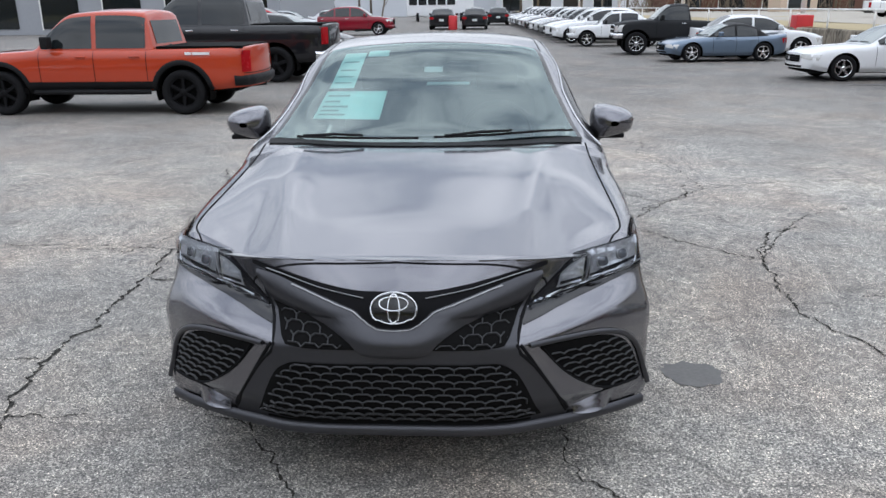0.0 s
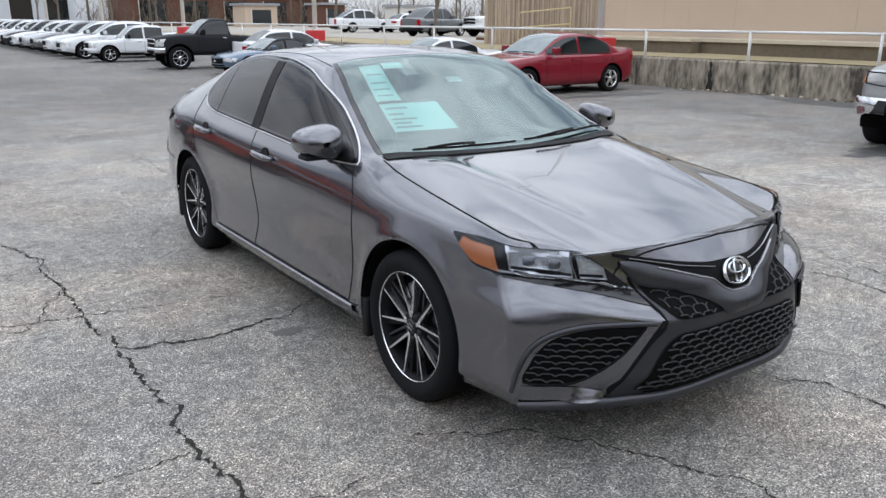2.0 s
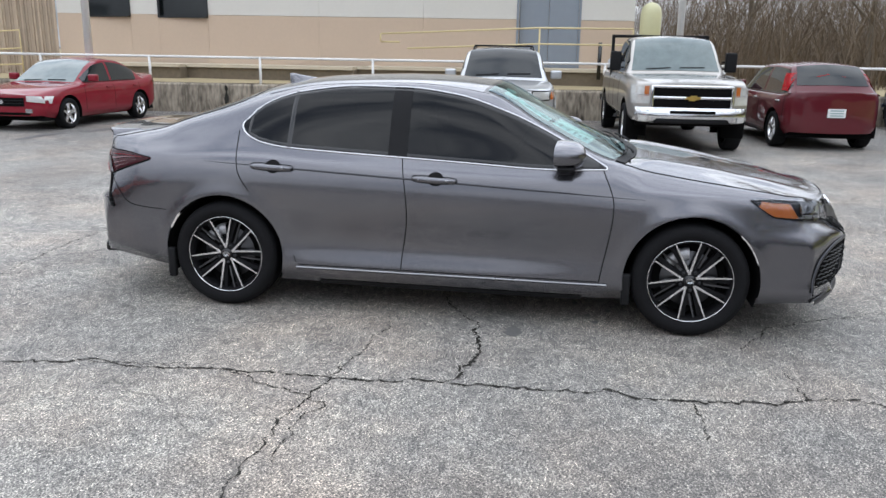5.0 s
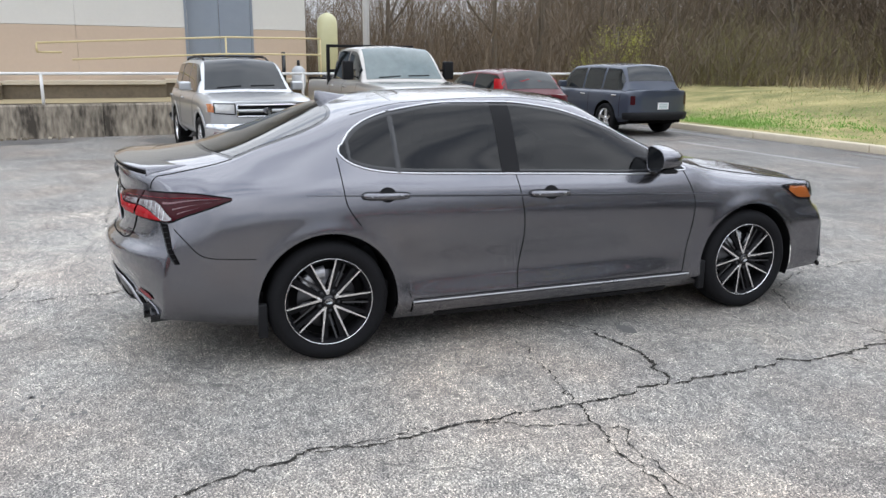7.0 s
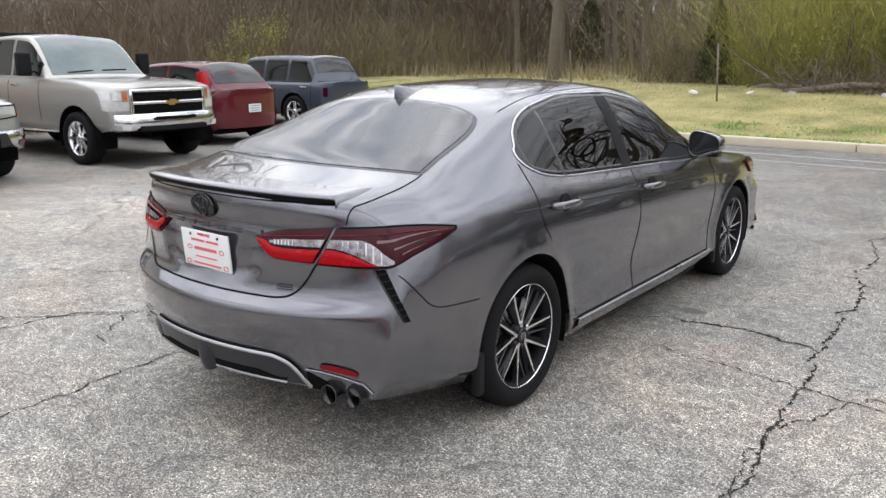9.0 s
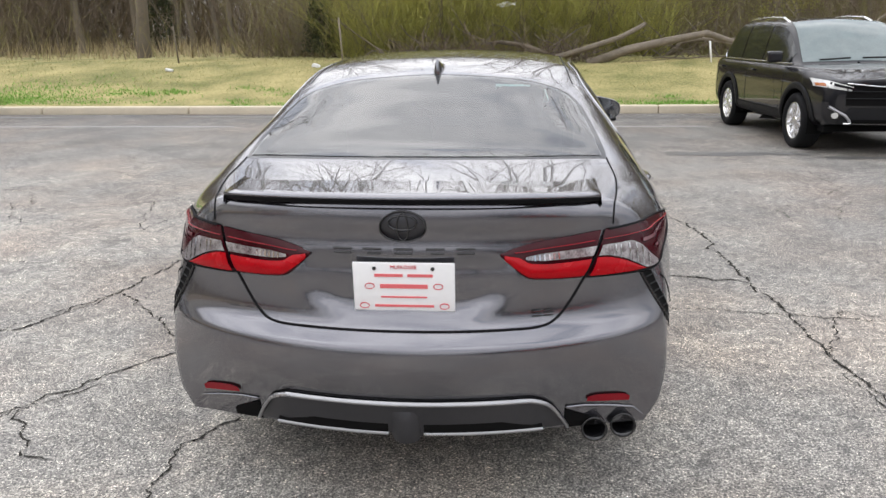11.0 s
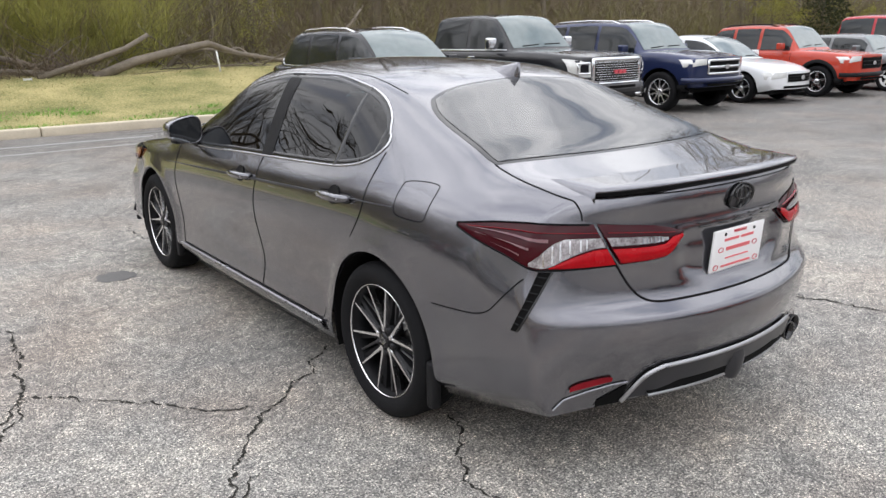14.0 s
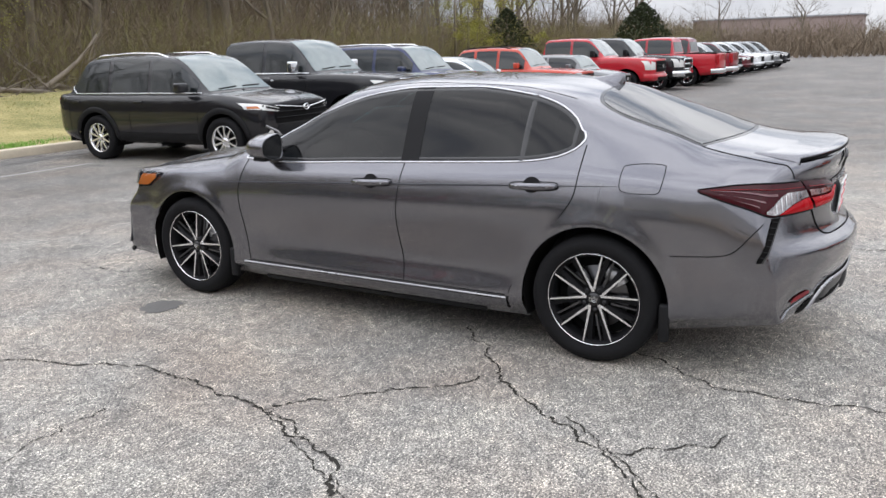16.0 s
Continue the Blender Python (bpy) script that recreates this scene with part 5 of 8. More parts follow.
        for a, z in ((41.4, .752), (46.4, .763)):
            ring = [(a + 1.25 * math.copysign(abs(math.cos(q)) ** .6, math.cos(q)), z + .017 * math.copysign(abs(math.sin(q)) ** .6, math.sin(q))) for q in np.linspace(0, 2 * math.pi, 22)]
            projector = part("projector_lens", polar_patch(skin, s, lambda u, v: (a + 1.25 * v * math.copysign(abs(math.cos(2 * math.pi * u)) ** .6, math.cos(2 * math.pi * u)), z + .017 * v * math.copysign(abs(math.sin(2 * math.pi * u)) ** .6, math.sin(2 * math.pi * u))), 22, 4, lambda u, v: .011 + .003 * (1 - v * v), (0, -1.3), -1), M["lamp_lens"], hlamp)
            part("lens_ring", polar_ribbon(skin, s, ring, .0035, .0125, (0, -1.3), -1), M["trim_grey"], projector)
        part("lamp_shelf", polar_patch(skin, s, lambda u, v: (31.5 + 19.5 * u, float(under(31.5 + 19.5 * u)) + .006 + .010 * v), 20, 2, .0135, (0, -1.3), -1), M["lamp_dark"], hlamp, "dark shelf under the reflectors")
        part("reflector_frame", polar_ribbon(skin, s, smooth_line([(28.5, .668), (32, .682), (37, .696), (43, .710), (49, .722), (50.3, .79)]), .004, .0155, (0, -1.3), -1), M["chrome"], hlamp, "thin chrome line round the reflectors")
        part("reflector_frame", polar_ribbon(skin, s, [(37.0, .704), (37.9, .742), (38.5, .786)], .005, .0155, (0, -1.3), -1), M["trim_grey"], hlamp)
        part("side_marker", polar_patch(skin, s, lambda u, v: lamp(u * (1 - .1 * v) + .22 * (1 - u) * v * .8, v, 51.6, 62.8, .10, .80), 14, 6, .009, (0, -1.3), -1), M["amber"], hlamp, "amber side marker")
        cover = part("lamp_cover", polar_patch(skin, s, lamp, 36, 8, .018, (0, -1.3), -1), M["g_lamp"], hlamp, "clear lamp cover")
        cover.visible_shadow = False
        part("lamp_strip", polar_patch(skin, s, lambda u, v: lamp(u, v, 27, 52, .1, .17), 24, 1, .0085, (0, -1.3), -1), M["trim_grey"], hlamp, "thin bright running light")
        part("lamp_underline", polar_patch(skin, s, lambda u, v: (22.5 + 31 * u, float(curve((22.5, 33, 45, 53.5), (.604, .650, .687, .708))(22.5 + 31 * u)) * (1 - v) + v * float(curve((22.5, 25, 33, 45, 53.5), (.625, .645, .673, .701, .714))(22.5 + 31 * u))), 24, 3, .003, (0, -1.3), -1), M["gloss_black"], car, "gloss black strip under the headlamp")

        # tail lamp: the lid's slanting gap parts it in two
        tu = curve((17.5, 20, 24, 30, 36.8, 45, 55, 65.4), (.899, .912, .928, .939, .948, .950, .944, .922))
        tl = curve((17.5, 22.7, 33, 44.6, 47, 53, 60, 65.4), (.890, .819, .809, .799, .798, .836, .878, .912))

        def lit(a, f):
            return a, float(tl(a)) + (float(tu(a)) - float(tl(a))) * f

        def lens(nm, a0, a1, f0, f1, off, mat, parent, nu=20, nv=5, label=""):
            """A pane of a lamp between two edges; a0 and a1 may lean with the height, f0 and f1 with the angle."""
            def fn(u, v):
                f = v
                for _ in range(2):
                    b0, b1 = (q(f) if callable(q) else q for q in (a0, a1))
                    a = b0 + (b1 - b0) * u
                    g0, g1 = (q(a) if callable(q) else q for q in (f0, f1))
                    f = g0 + (g1 - g0) * v
                return lit(a, f)
            return part(nm, polar_patch(skin, s, fn, nu, nv, off, (0, 1.5), 1), M[mat], parent, label)
        inner_gap, outer_gap = (lambda f: 32.0 + 4.5 * f), (lambda f: 32.75 + 4.5 * f)
        t = lens("inner_tail_lamp", 17.5, inner_gap, 0, 1, lambda u, v: .004 + .006 * math.sin(math.pi * v) ** .6, "dark_red_lens", car, 24, 8, "smoked red tail lamp with clear inset")
        in_top = curve((18, 20.5, 22.5, 26, 37), (.60, .60, .44, .40, .43))
        lens("lens", 18.2, lambda f: 31.8 + 4.5 * f, lambda a: .07, lambda a: float(in_top(a)), lambda u, v: .016 + .004 * math.sin(math.pi * v), "red_lens", t)
        lens("lens", 21.8, lambda f: 31.8 + 4.5 * f, lambda a: .49 + .06 * max(0, (25 - a) / 3.2), lambda a: .69 - .05 * max(0, (25 - a) / 3.2), .018, "clear_lens", t)
        for q in np.linspace(23.2, 27.5, 6):
            lens("lens_rib", q, q + .28, .51, .66, .0205, "chrome", t, 1, 3)
        part("lamp_line", polar_ribbon(skin, s, [lit(a, .80) for a in np.linspace(20, 34.6, 12)], .003, .015, (0, 1.5), 1), M["red_dim"], t)
        part("lamp_line", polar_ribbon(skin, s, [lit(a, .05) for a in np.linspace(22, 31.6, 12)], .003, .012, (0, 1.5), 1), M["red_dim"], t)
        t = lens("outer_tail_lamp", outer_gap, 65.4, 0, 1, lambda u, v: .004 + .006 * math.sin(math.pi * v) ** .6 * (1 - u) ** .5, "dark_red_lens", car, 30, 8, "smoked red tail lamp with clear inset")
        red_top = curve((32, 36, 40, 43, 45.5), (.44, .43, .33, .19, .06))
        clear_lo = curve((32, 36, 40, 43, 46, 50), (.48, .47, .37, .22, .07, .06))
        clear_hi = curve((32, 42, 44.5, 47, 49.3), (.69, .68, .58, .34, .10))
        lens("lens", lambda f: 32.95 + 4.5 * f, 45.4, lambda a: .05, lambda a: float(red_top(a)), lambda u, v: .016 * (1 - u * .4) + .004 * math.sin(math.pi * v), "red_lens", t)
        lens("lens", lambda f: 32.95 + 4.5 * f, 49, lambda a: float(clear_lo(a)), lambda a: float(clear_hi(a)), lambda u, v: .0165 - .003 * u, "clear_lens", t, 24)
        for q in (38.5, 39.6, 41.5, 43.2, 44.6, 46.2):
            lens("lens_rib", q, q + .3, lambda a: float(clear_lo(a)) + .03, lambda a: float(clear_hi(a)) - .03, .0185 - .003 * (q - 33) / 17, "chrome", t, 1, 5)
        for f0, f1, a0, a1 in ((.60, .67, 45.5, 62.5), (.40, .455, 49.0, 60.0), (.20, .245, 50.5, 56.5)):
            lens("lamp_streak", a0, a1, lambda a: f0 + .004 * (a - a0), lambda a: f1 - .003 * (a - a0) + .004 * (a - a0) * (f1 > .6), .0135, "pink_lens", t, 18, 1, "pale streak in the smoked lens")
        part("lamp_line", polar_ribbon(skin, s, [lit(a, .80 - .006 * max(0, a - 50)) for a in np.linspace(36.6, 62, 22)], .003, .014, (0, 1.5), 1), M["red_dim"], t)
        part("lamp_rim", polar_ribbon(skin, s, [lit(a, .01) for a in np.linspace(33, 65, 30)] + [lit(a, .99) for a in np.linspace(65, 38, 24)], .007, .009, (0, 1.5), 1), M["gap"], t)
        # corner vent and reflector behind
        part("corner_vent", polar_patch(skin, s, lambda u, v: (50.7 - 5.9 * v + (1.1 + 1.3 * v) * u, .597 + .198 * v), 4, 14, lambda u, v: .0045 - .002 * math.sin(math.pi * u), (0, 1.5), 1), M["void"], car, "black corner vent")
        for q in np.linspace(.12, .9, 7):
            part("vent_slat", polar_ribbon(skin, s, [(50.7 - 5.9 * q + (1.1 + 1.3 * q) * u, .597 + .198 * q + .006 * u) for u in (.1, .5, .9)], .006, .0052, (0, 1.5), 1), M["black_plastic"], car)
        part("vent_edge", polar_ribbon(skin, s, [(50.6 - 5.9 * q, .597 + .198 * q) for q in np.linspace(0, 1, 10)], .008, .006, (0, 1.5), 1), M["gloss_black"], car)
        part("rear_reflector", polar_patch(skin, s, lambda u, v: (33.0 + 8.2 * u, .405 - .022 * u + .028 * v * (1 - .4 * abs(2 * u - 1) ** 4)), 12, 3, .006, (0, 1.5), 1), M["red_dim"], car, "red rear reflector")

    # lid and bonnet gaps
    for sx in (1, -1):
        bm = bmesh.new()
        skin.ribbon("top", [(sx * x, y) for x, y in smooth_line([(.655, 1.86), (.664, 1.96), (.666, 2.05), (.655, 2.16), (.640, 2.24), (.634, 2.275)])], 0.006, 0.0025, bm=bm)
        part("panel_gap", bm, M["gap"], car)
        bm = bmesh.new()
        skin.ribbon("rear", [(sx * x, z) for x, z in smooth_line([(.62, .95), (.605, .91), (.545, .81), (.50, .735), (.46, .69), (.41, .672), (.3, .669), (0, .669)])], 0.008, 0.004, bm=bm)
        part("panel_gap", bm, M["gap"], car)
        bm = bmesh.new()
        skin.ribbon("top", [(sx * x, y) for x, y in smooth_line([(.755, -1.0), (.762, -1.25), (.77, -1.5), (.778, -1.75), (.777, -1.89), (.76, -1.965), (.709, -2.045), (.644, -2.108), (.56, -2.168), (.40, -2.214), (.2, -2.249), (0, -2.258)])], 0.007, 0.003, bm=bm)
        part("panel_gap", bm, M["gap"], car)
    for sx in (1, -1):
        bm = bmesh.new()
        skin.ribbon("top", [(sx * x, y) for x, y in ((.592, -.2), (.575, .1), (.566, .5), (.562, .9), (.575, 1.2))], 0.006, 0.0015, bm=bm)
        part("roof_seam", bm, M["gap"], car)

    # front face
    V = "front"

    def sym(pts):
        return pts + [(-x, z) for x, z in reversed(pts)]
    arm = curve((.255, .285, .35, .42, .49, .557, .60, .66, .70), (.555, .57, .535, .492, .444, .392, .402, .43, .45))
    part("grille_surround", skin.patch(V, lambda u, v: ((2 * u - 1) * float(arm(.258 + .435 * v)), .258 + .435 * v), 40, 24, .003), M["satin_grey"], car, "satin dark grey grille surround")
    for s in (1, -1):
        part("surround_edge", skin.ribbon(V, [(s * float(arm(z)), z) for z in np.linspace(.29, .695, 16)], .012, .006), M["gap"], car)
    part("lower_grille", skin.between(V, [(-.475, .292), (-.2, .283), (.2, .283), (.475, .292)], [(-.475, .297), (-.375, .485), (-.32, .508), (.32, .508), (.375, .485), (.475, .297)], .006, 60, 8), M["void"], car, "black honeycomb lower grille")
    honey = [(-.468, .300), (-.372, .483), (-.33, .506), (.33, .506), (.372, .483), (.468, .300)]

    def honeycomb(view, poly, cw, ch, wire, off, flip=1):
        bm = bmesh.new()
        xs, zs = [p[0] for p in poly], [p[1] for p in poly]
        x0, z0 = min(xs), min(zs)
        nx, nz = int((max(xs) - x0) / cw) + 2, int((max(zs) - z0) / ch) + 2
        for j in range(nz):
            for i in range(-1, nx):
                ox, oz = x0 + (i + 0.5 * (j % 2)) * cw, z0 + j * ch
                for seg in ([(ox, oz), (ox + cw * .22, oz + ch * .34), (ox + cw * .78, oz + ch * .34), (ox + cw, oz)], [(ox, oz), (ox, oz - ch * .66)]):
                    for a, b in zip(seg, seg[1:]):
                        if inside(poly, (a[0] + b[0]) / 2, (a[1] + b[1]) / 2) and inside(poly, *a) and inside(poly, *b):
                            skin.ribbon(view, [a, b], wire, off, .05, bm=bm)
        return bm
    part("grille_mesh", honeycomb(V, honey, .066, .0240, .0048, .013), M["grille_wire"], car, "glossy honeycomb bars")
    for s in (1, -1):

        def fl(p):
            return [(s * x, z) for x, z in p][::s]
        part("upper_grille", skin.between(V, fl([(.0, .60), (.09, .62), (.2, .68), (.35, .728), (.495, .774)]), fl([(.0, .722), (.09, .722), (.2, .732), (.35, .757), (.495, .786)]), .005, 24, 5), M["gap"], car, "gloss black upper grille slot")
        part("grille_line", skin.ribbon(V, [(s * x, z) for x, z in ((.10, .703), (.25, .724), (.44, .764))], .003, .011), M["trim_grey"], car)
        pocket = [(.412, .664), (.345, .566), (.33, .561), (.135, .561), (.2, .606), (.3, .642)]
        part("grille_pocket", skin.between(V, fl([(.125, .556), (.25, .556), (.345, .562), (.415, .664)]), fl([(.125, .566), (.2, .61), (.3, .645), (.415, .671)]), .006, 18, 5), M["void"], car)
        part("pocket_mesh", honeycomb(V, [(s * x, z) for x, z in pocket], .058, .0235, .005, .011), M["grille_wire"], car)
        bar_lo, bar_hi = curve((0, .06, .10, .14, .2, .3, .414, .475), (.533, .534, .543, .573, .606, .641, .668, .735)), curve((0, .05, .08, .126, .2, .33, .44, .475), (.611, .614, .629, .667, .690, .727, .754, .758))
        part("nose_bar", skin.patch(V, lambda u, v: (s * .475 * u, float(bar_lo(.475 * u)) * (1 - v) + v * float(bar_hi(.475 * u))), 44, 10,
                                    lambda u, v: .006 + (.024 - .014 * u) * math.sin(math.pi * min(1, .04 + v * .9)) ** .7), M["satin_grey"], car, "satin grey V-shaped nose bar")
        # the bar's ridge highlight, laid on as a lighter ribbon
        part("nose_bar_edge", skin.ribbon(V, [(s * x, float(bar_hi(x)) - .006) for x in np.linspace(0, .34, 30)], .006, .019), M["trim_grey"], car, "bright strip painting the highlight on the nose bar")
        # corner pockets
        clo, chi = curve((24.3, 28, 32, 37, 43, 46.3), (.540, .46, .395, .345, .333, .337)), curve((24.3, 32, 36.5, 40.5, 43.5, 46.3), (.551, .549, .538, .512, .462, .36))
        part("corner_grille", polar_patch(skin, s, lambda u, v: (24.3 + 22 * u, float(clo(24.3 + 22 * u)) * (1 - v) + v * float(chi(24.3 + 22 * u))), 26, 8, .005, (0, -1.3), -1), M["void"], car, "black honeycomb corner grille")
        bm = bmesh.new()
        for j in range(8):
            for i in range(9):
                a0, z0 = 24 + (i + .5 * (j % 2)) * 3.0, .345 + j * .0235
                for (aa, za), (ab, zb) in (((a0, z0), (a0 + .75, z0 + .008)), ((a0 + .75, z0 + .008), (a0 + 2.25, z0 + .008)), ((a0 + 2.25, z0 + .008), (a0 + 3.0, z0))):
                    am = (aa + ab) / 2
                    if 25 < am < 46 and float(clo(am)) + .006 < z0 < float(chi(am)) - .012:
                        polar_ribbon(skin, s, [(aa, za), (ab, zb)], .0045, .012, (0, -1.3), -1, bm)
        part("corner_mesh", bm, M["grille_wire"], car)
        part("corner_brow", polar_ribbon(skin, s, smooth_line([(22.4, .556), (26, .561), (32, .561), (37, .551), (41.5, .522), (44.8, .47), (47, .39), (48.2, .30)]), .02, .012, (0, -1.3), -1), M["satin_grey"], car)
        part("corner_blade", polar_ribbon(skin, s, smooth_line([(20.8, .562), (22.6, .51), (25.3, .43), (28, .35), (30.4, .282)]), .012, .006, (0, -1.3), -1), M["gap"], car)
        part("splitter_corner", polar_patch(skin, s, lambda u, v: (31.5 + 15 * u, .268 + .058 * v * (.35 + .65 * math.sin(math.pi * min(.62, .1 + .7 * u)))), 20, 8,
                                            lambda u, v: .004 + .034 * math.sin(math.pi * min(1, .12 + u * 1.6)) * (1 - v) ** .8, (0, -1.3), -1), M["paint_grey"], car)
        part("pocket_rim", polar_ribbon(skin, s, smooth_line([(24.6, .545), (28, .462), (32, .397), (37, .347), (43, .334), (46, .338)]), .006, .014, (0, -1.3), -1), M["gap"], car)
    part("front_lip", skin.ribbon(V, [(x, .256 - .014 * (x / .84) ** 2) for x in np.linspace(-.845, .845, 70)], .040, .022), M["satin_grey"], car, "satin grey front lip")
    part("lower_intake", skin.between(V, [(-.44, .276), (0, .278), (.44, .276)], [(-.44, .286), (0, .292), (.44, .286)], .008, 30, 2), M["void"], car)

    def emblem(name, view, cx0, cz0, w, h, off, mat, back=None):
        e = part(name, skin.patch(view, lambda u, v: (cx0 + w * math.cos(2 * math.pi * u) * v * .98, cz0 + h * math.sin(2 * math.pi * u) * v * .98), 32, 4, lambda u, v: off + .006 * (1 - v * v)), back or M["gloss_black"], car, "oval ring emblem")
        bm = bmesh.new()
        for ex, ez, ew, eh in ((0, 0, w, h), (0, h * .32, w * .62, h * .42), (0, -h * .02, w * .24, h * .9)):
            bm = bmesh.new()
            skin.ribbon(view, [(cx0 + ex + ew * math.cos(t), cz0 + ez + eh * math.sin(t)) for t in np.linspace(0, 2 * math.pi, 40)], w * .078, off + .011, .01, bm=bm)
            part("emblem_ring", bm, mat, e)
        return e
    emblem("front_emblem", "front", 0, .672, .073, .045, .016, M["chrome"])
    emblem("rear_emblem", "rear", 0, .985, .068, .046, .005, M["gloss_black"], M["satin_grey"])

    # tail
    part("trunk_trim", skin.between("rear", [(-.31, .898), (0, .900), (.31, .898)], [(-.31, .918), (0, .924), (.31, .918)], .006, 30, 3), M["paint_grey"], car, "grey trim bar with small black badge bars")
    for i, x in enumerate((-.185, -.095, 0, .095, .185)):
        for a, b in (((x - .028, .914), (x + .028, .914)), ((x - .026, .902), (x + .026 - .012 * (i % 2), .902))):
            part("badge_bar", skin.ribbon("rear", [a, b], .0075, .011), M["gloss_black"], car)
    for x in (-.40, -.436):
        for z in (.719, .710, .701):
            part("grade_bar", skin.ribbon("rear", [(x - .014, z), (x + .014, z)], .005, .006), M["gloss_black"], car)
    p1, n1 = skin.at("rear", 0, .800)
    plate = new("number_plate")
    plate.parent, plate.matrix_basis = car, pose(0, p1.y + .008, .800, math.degrees(math.atan2(n1.z, n1.y)))
    tagged(plate, "white dealer plate with red print bars")
    part("plate", box_bm(-.154, .154, -.004, .004, -.078, .078, .003), M["white_paint"], plate)
    words = bpy.data.curves.new("plate_word", "FONT")
    words.body, words.size, words.extrude = "MUSKOGEE", .0155, .0008
    words.align_x, words.align_y = "CENTER", "CENTER"
    flat = new("plate_word", words)
    bpy.context.view_layer.update()
    me = bpy.data.meshes.new_from_object(flat.evaluated_get(bpy.context.evaluated_depsgraph_get()))
    bpy.data.objects.remove(flat)
    me.materials.clear()
    me.materials.append(M["plate_red"])
    word = new("plate_word", me)
    word.parent, word.matrix_basis = plate, pose(0, .0052, .064, 90, 0, 180)
    tagged(word, "small red lettering")
    for z, h, words in ((.038, .009, ((-.088, -.012), (.002, .088))), (.003, .013, ((-.072, .072),)), (-.032, .005, ((-.07, .07),)), (-.061, .007, ((-.09, .09),))):
        for x0, x1 in words:
            part("print_bar", box_bm(x0, x1, .004, .0062, z - h / 2, z + h / 2), M["plate_pink"], plate, "red print bar")
    for x, z in ((-.104, .003), (.104, .003), (-.122, -.061), (.122, -.061)):
        part("print_ring", tube_bm([(x + .014 * math.cos(t), .005, z + .009 * math.sin(t)) for t in np.linspace(0, 2 * math.pi, 14)], .0016, 4), M["plate_red"], plate)
    bm = bmesh.new()
    for x in (-.088, .088):
        b = spin_bm([(0, .006), (.003, .006), (.004, 0)], 10)
        bmesh.ops.rotate(b, verts=b.verts, cent=(0, 0, 0), matrix=Matrix.Rotation(radians(90), 3, "Z"))
        bmesh.ops.translate(b, verts=b.verts, vec=(x, .004, .060))
        join_bm(bm, b)
    part("plate_screws", bm, M["gloss_black"], plate)
    # lip spoiler
    rows = []
    for u in np.linspace(-1, 1, 33):
        x = u * .592
        yb = 2.445 - .10 * u * u - .058 * u ** 8
        zt = 1.076 - .008 * u * u - .011 * u ** 8
        ya = yb - .20
        za = skin.at("top", x, ya)[0].z + .0015
        row = [(x, ya, za)]
        for k in (.4, .75):
            y = ya + (yb - ya) * k
            row.append((x, y, max(skin.at("top", x, min(y, 2.36))[0].z + .003, za + (zt - za) * k)))
        row += [(x, yb, zt), (x, yb + .004, zt - .005), (x, yb - .001, zt - .021), (x, yb - .02, zt - .026)]
        rows.append(row)
    for end in (0, -1):
        flank = [(p[0] * 1.008, min(p[1], 2.30), min(p[2], skin.at("top", p[0] * 1.008, min(p[1], 2.28))[0].z) - .003) for p in rows[end]]
        rows = [flank] + rows if end == 0 else rows + [flank]
    sp = part("lip_spoiler", grid_bm(rows), M["paint_grey"], car)
    part("spoiler_edge", grid_bm([[(p[4][0], p[4][1] + .002, p[4][2] - .004), (p[5][0], p[5][1] + .003, p[5][2] - .001), (p[6][0], p[6][1] + .004, p[6][2])] for p in rows]), M["gap"], sp, "black under-edge of the spoiler")
    part("spoiler_base", grid_bm([[p[6], (p[6][0], skin.at("rear", p[6][0], 1.035)[0].y + .003, 1.035)] for p in rows]), M["paint_grey"], sp)
    # lower rear
    dl = [(.505, .315), (.47, .375), (.435, .42), (.39, .440), (.35, .444), (.15, .446), (0, .446)]
    dlow, dhigh = curve((-.505, -.44, -.3, 0, .3, .44, .505), (.308, .325, .334, .338, .334, .325, .308)), curve([-x for x, _ in dl[:-1]] + [x for x, _ in dl[::-1]], [z for _, z in dl[:-1]] + [z for _, z in dl[::-1]])
    part("diffuser", skin.patch("rear", lambda u, v: (-.505 + 1.01 * u, float(dlow(-.505 + 1.01 * u)) * (1 - v) + v * float(dhigh(-.505 + 1.01 * u))), 60, 8,
                                lambda u, v: .026 * min(1, 9 * min(u, 1 - u)) * (1 - .5 * v)), M["satin_grey"], car, "satin grey rear diffuser")
    part("diffuser_line", skin.ribbon("rear", smooth_line([(-x, z) for x, z in dl[:-1]] + dl[::-1], 6), .011, .020), M["trim_grey"], car, "bright line over the diffuser")
    for a, b in ((-.42, -.055), (.055, .42)):
        part("diffuser_slot", skin.patch("rear", lambda u, v: (a + (b - a) * u, .343 + .004 * v + .036 * v * min(1, 3 * (u if a < 0 else 1 - u))), 20, 3, lambda u, v: .030 - .012 * v), M["void"], car)
        part("slot_blade", skin.ribbon("rear", [(a + (b - a) * t, .339) for t in np.linspace(0, 1, 16)], .010, .036), M["trim_grey"], car)
    part("diffuser_fin", skin.patch("rear", lambda u, v: (.055 * (2 * u - 1) * (1 - .25 * v), .325 + .095 * v), 6, 6, lambda u, v: .042 * math.sin(math.pi * u) ** .5 * (1 - v) ** .5 + .014), M["satin_grey"], car)
    for sx in (1, -1):
        part("bumper_notch", skin.patch("rear", lambda u, v: (sx * (.497 + .10 * u), .300 + (.080 - .05 * u) * v), 10, 4, .004), M["void"], car)
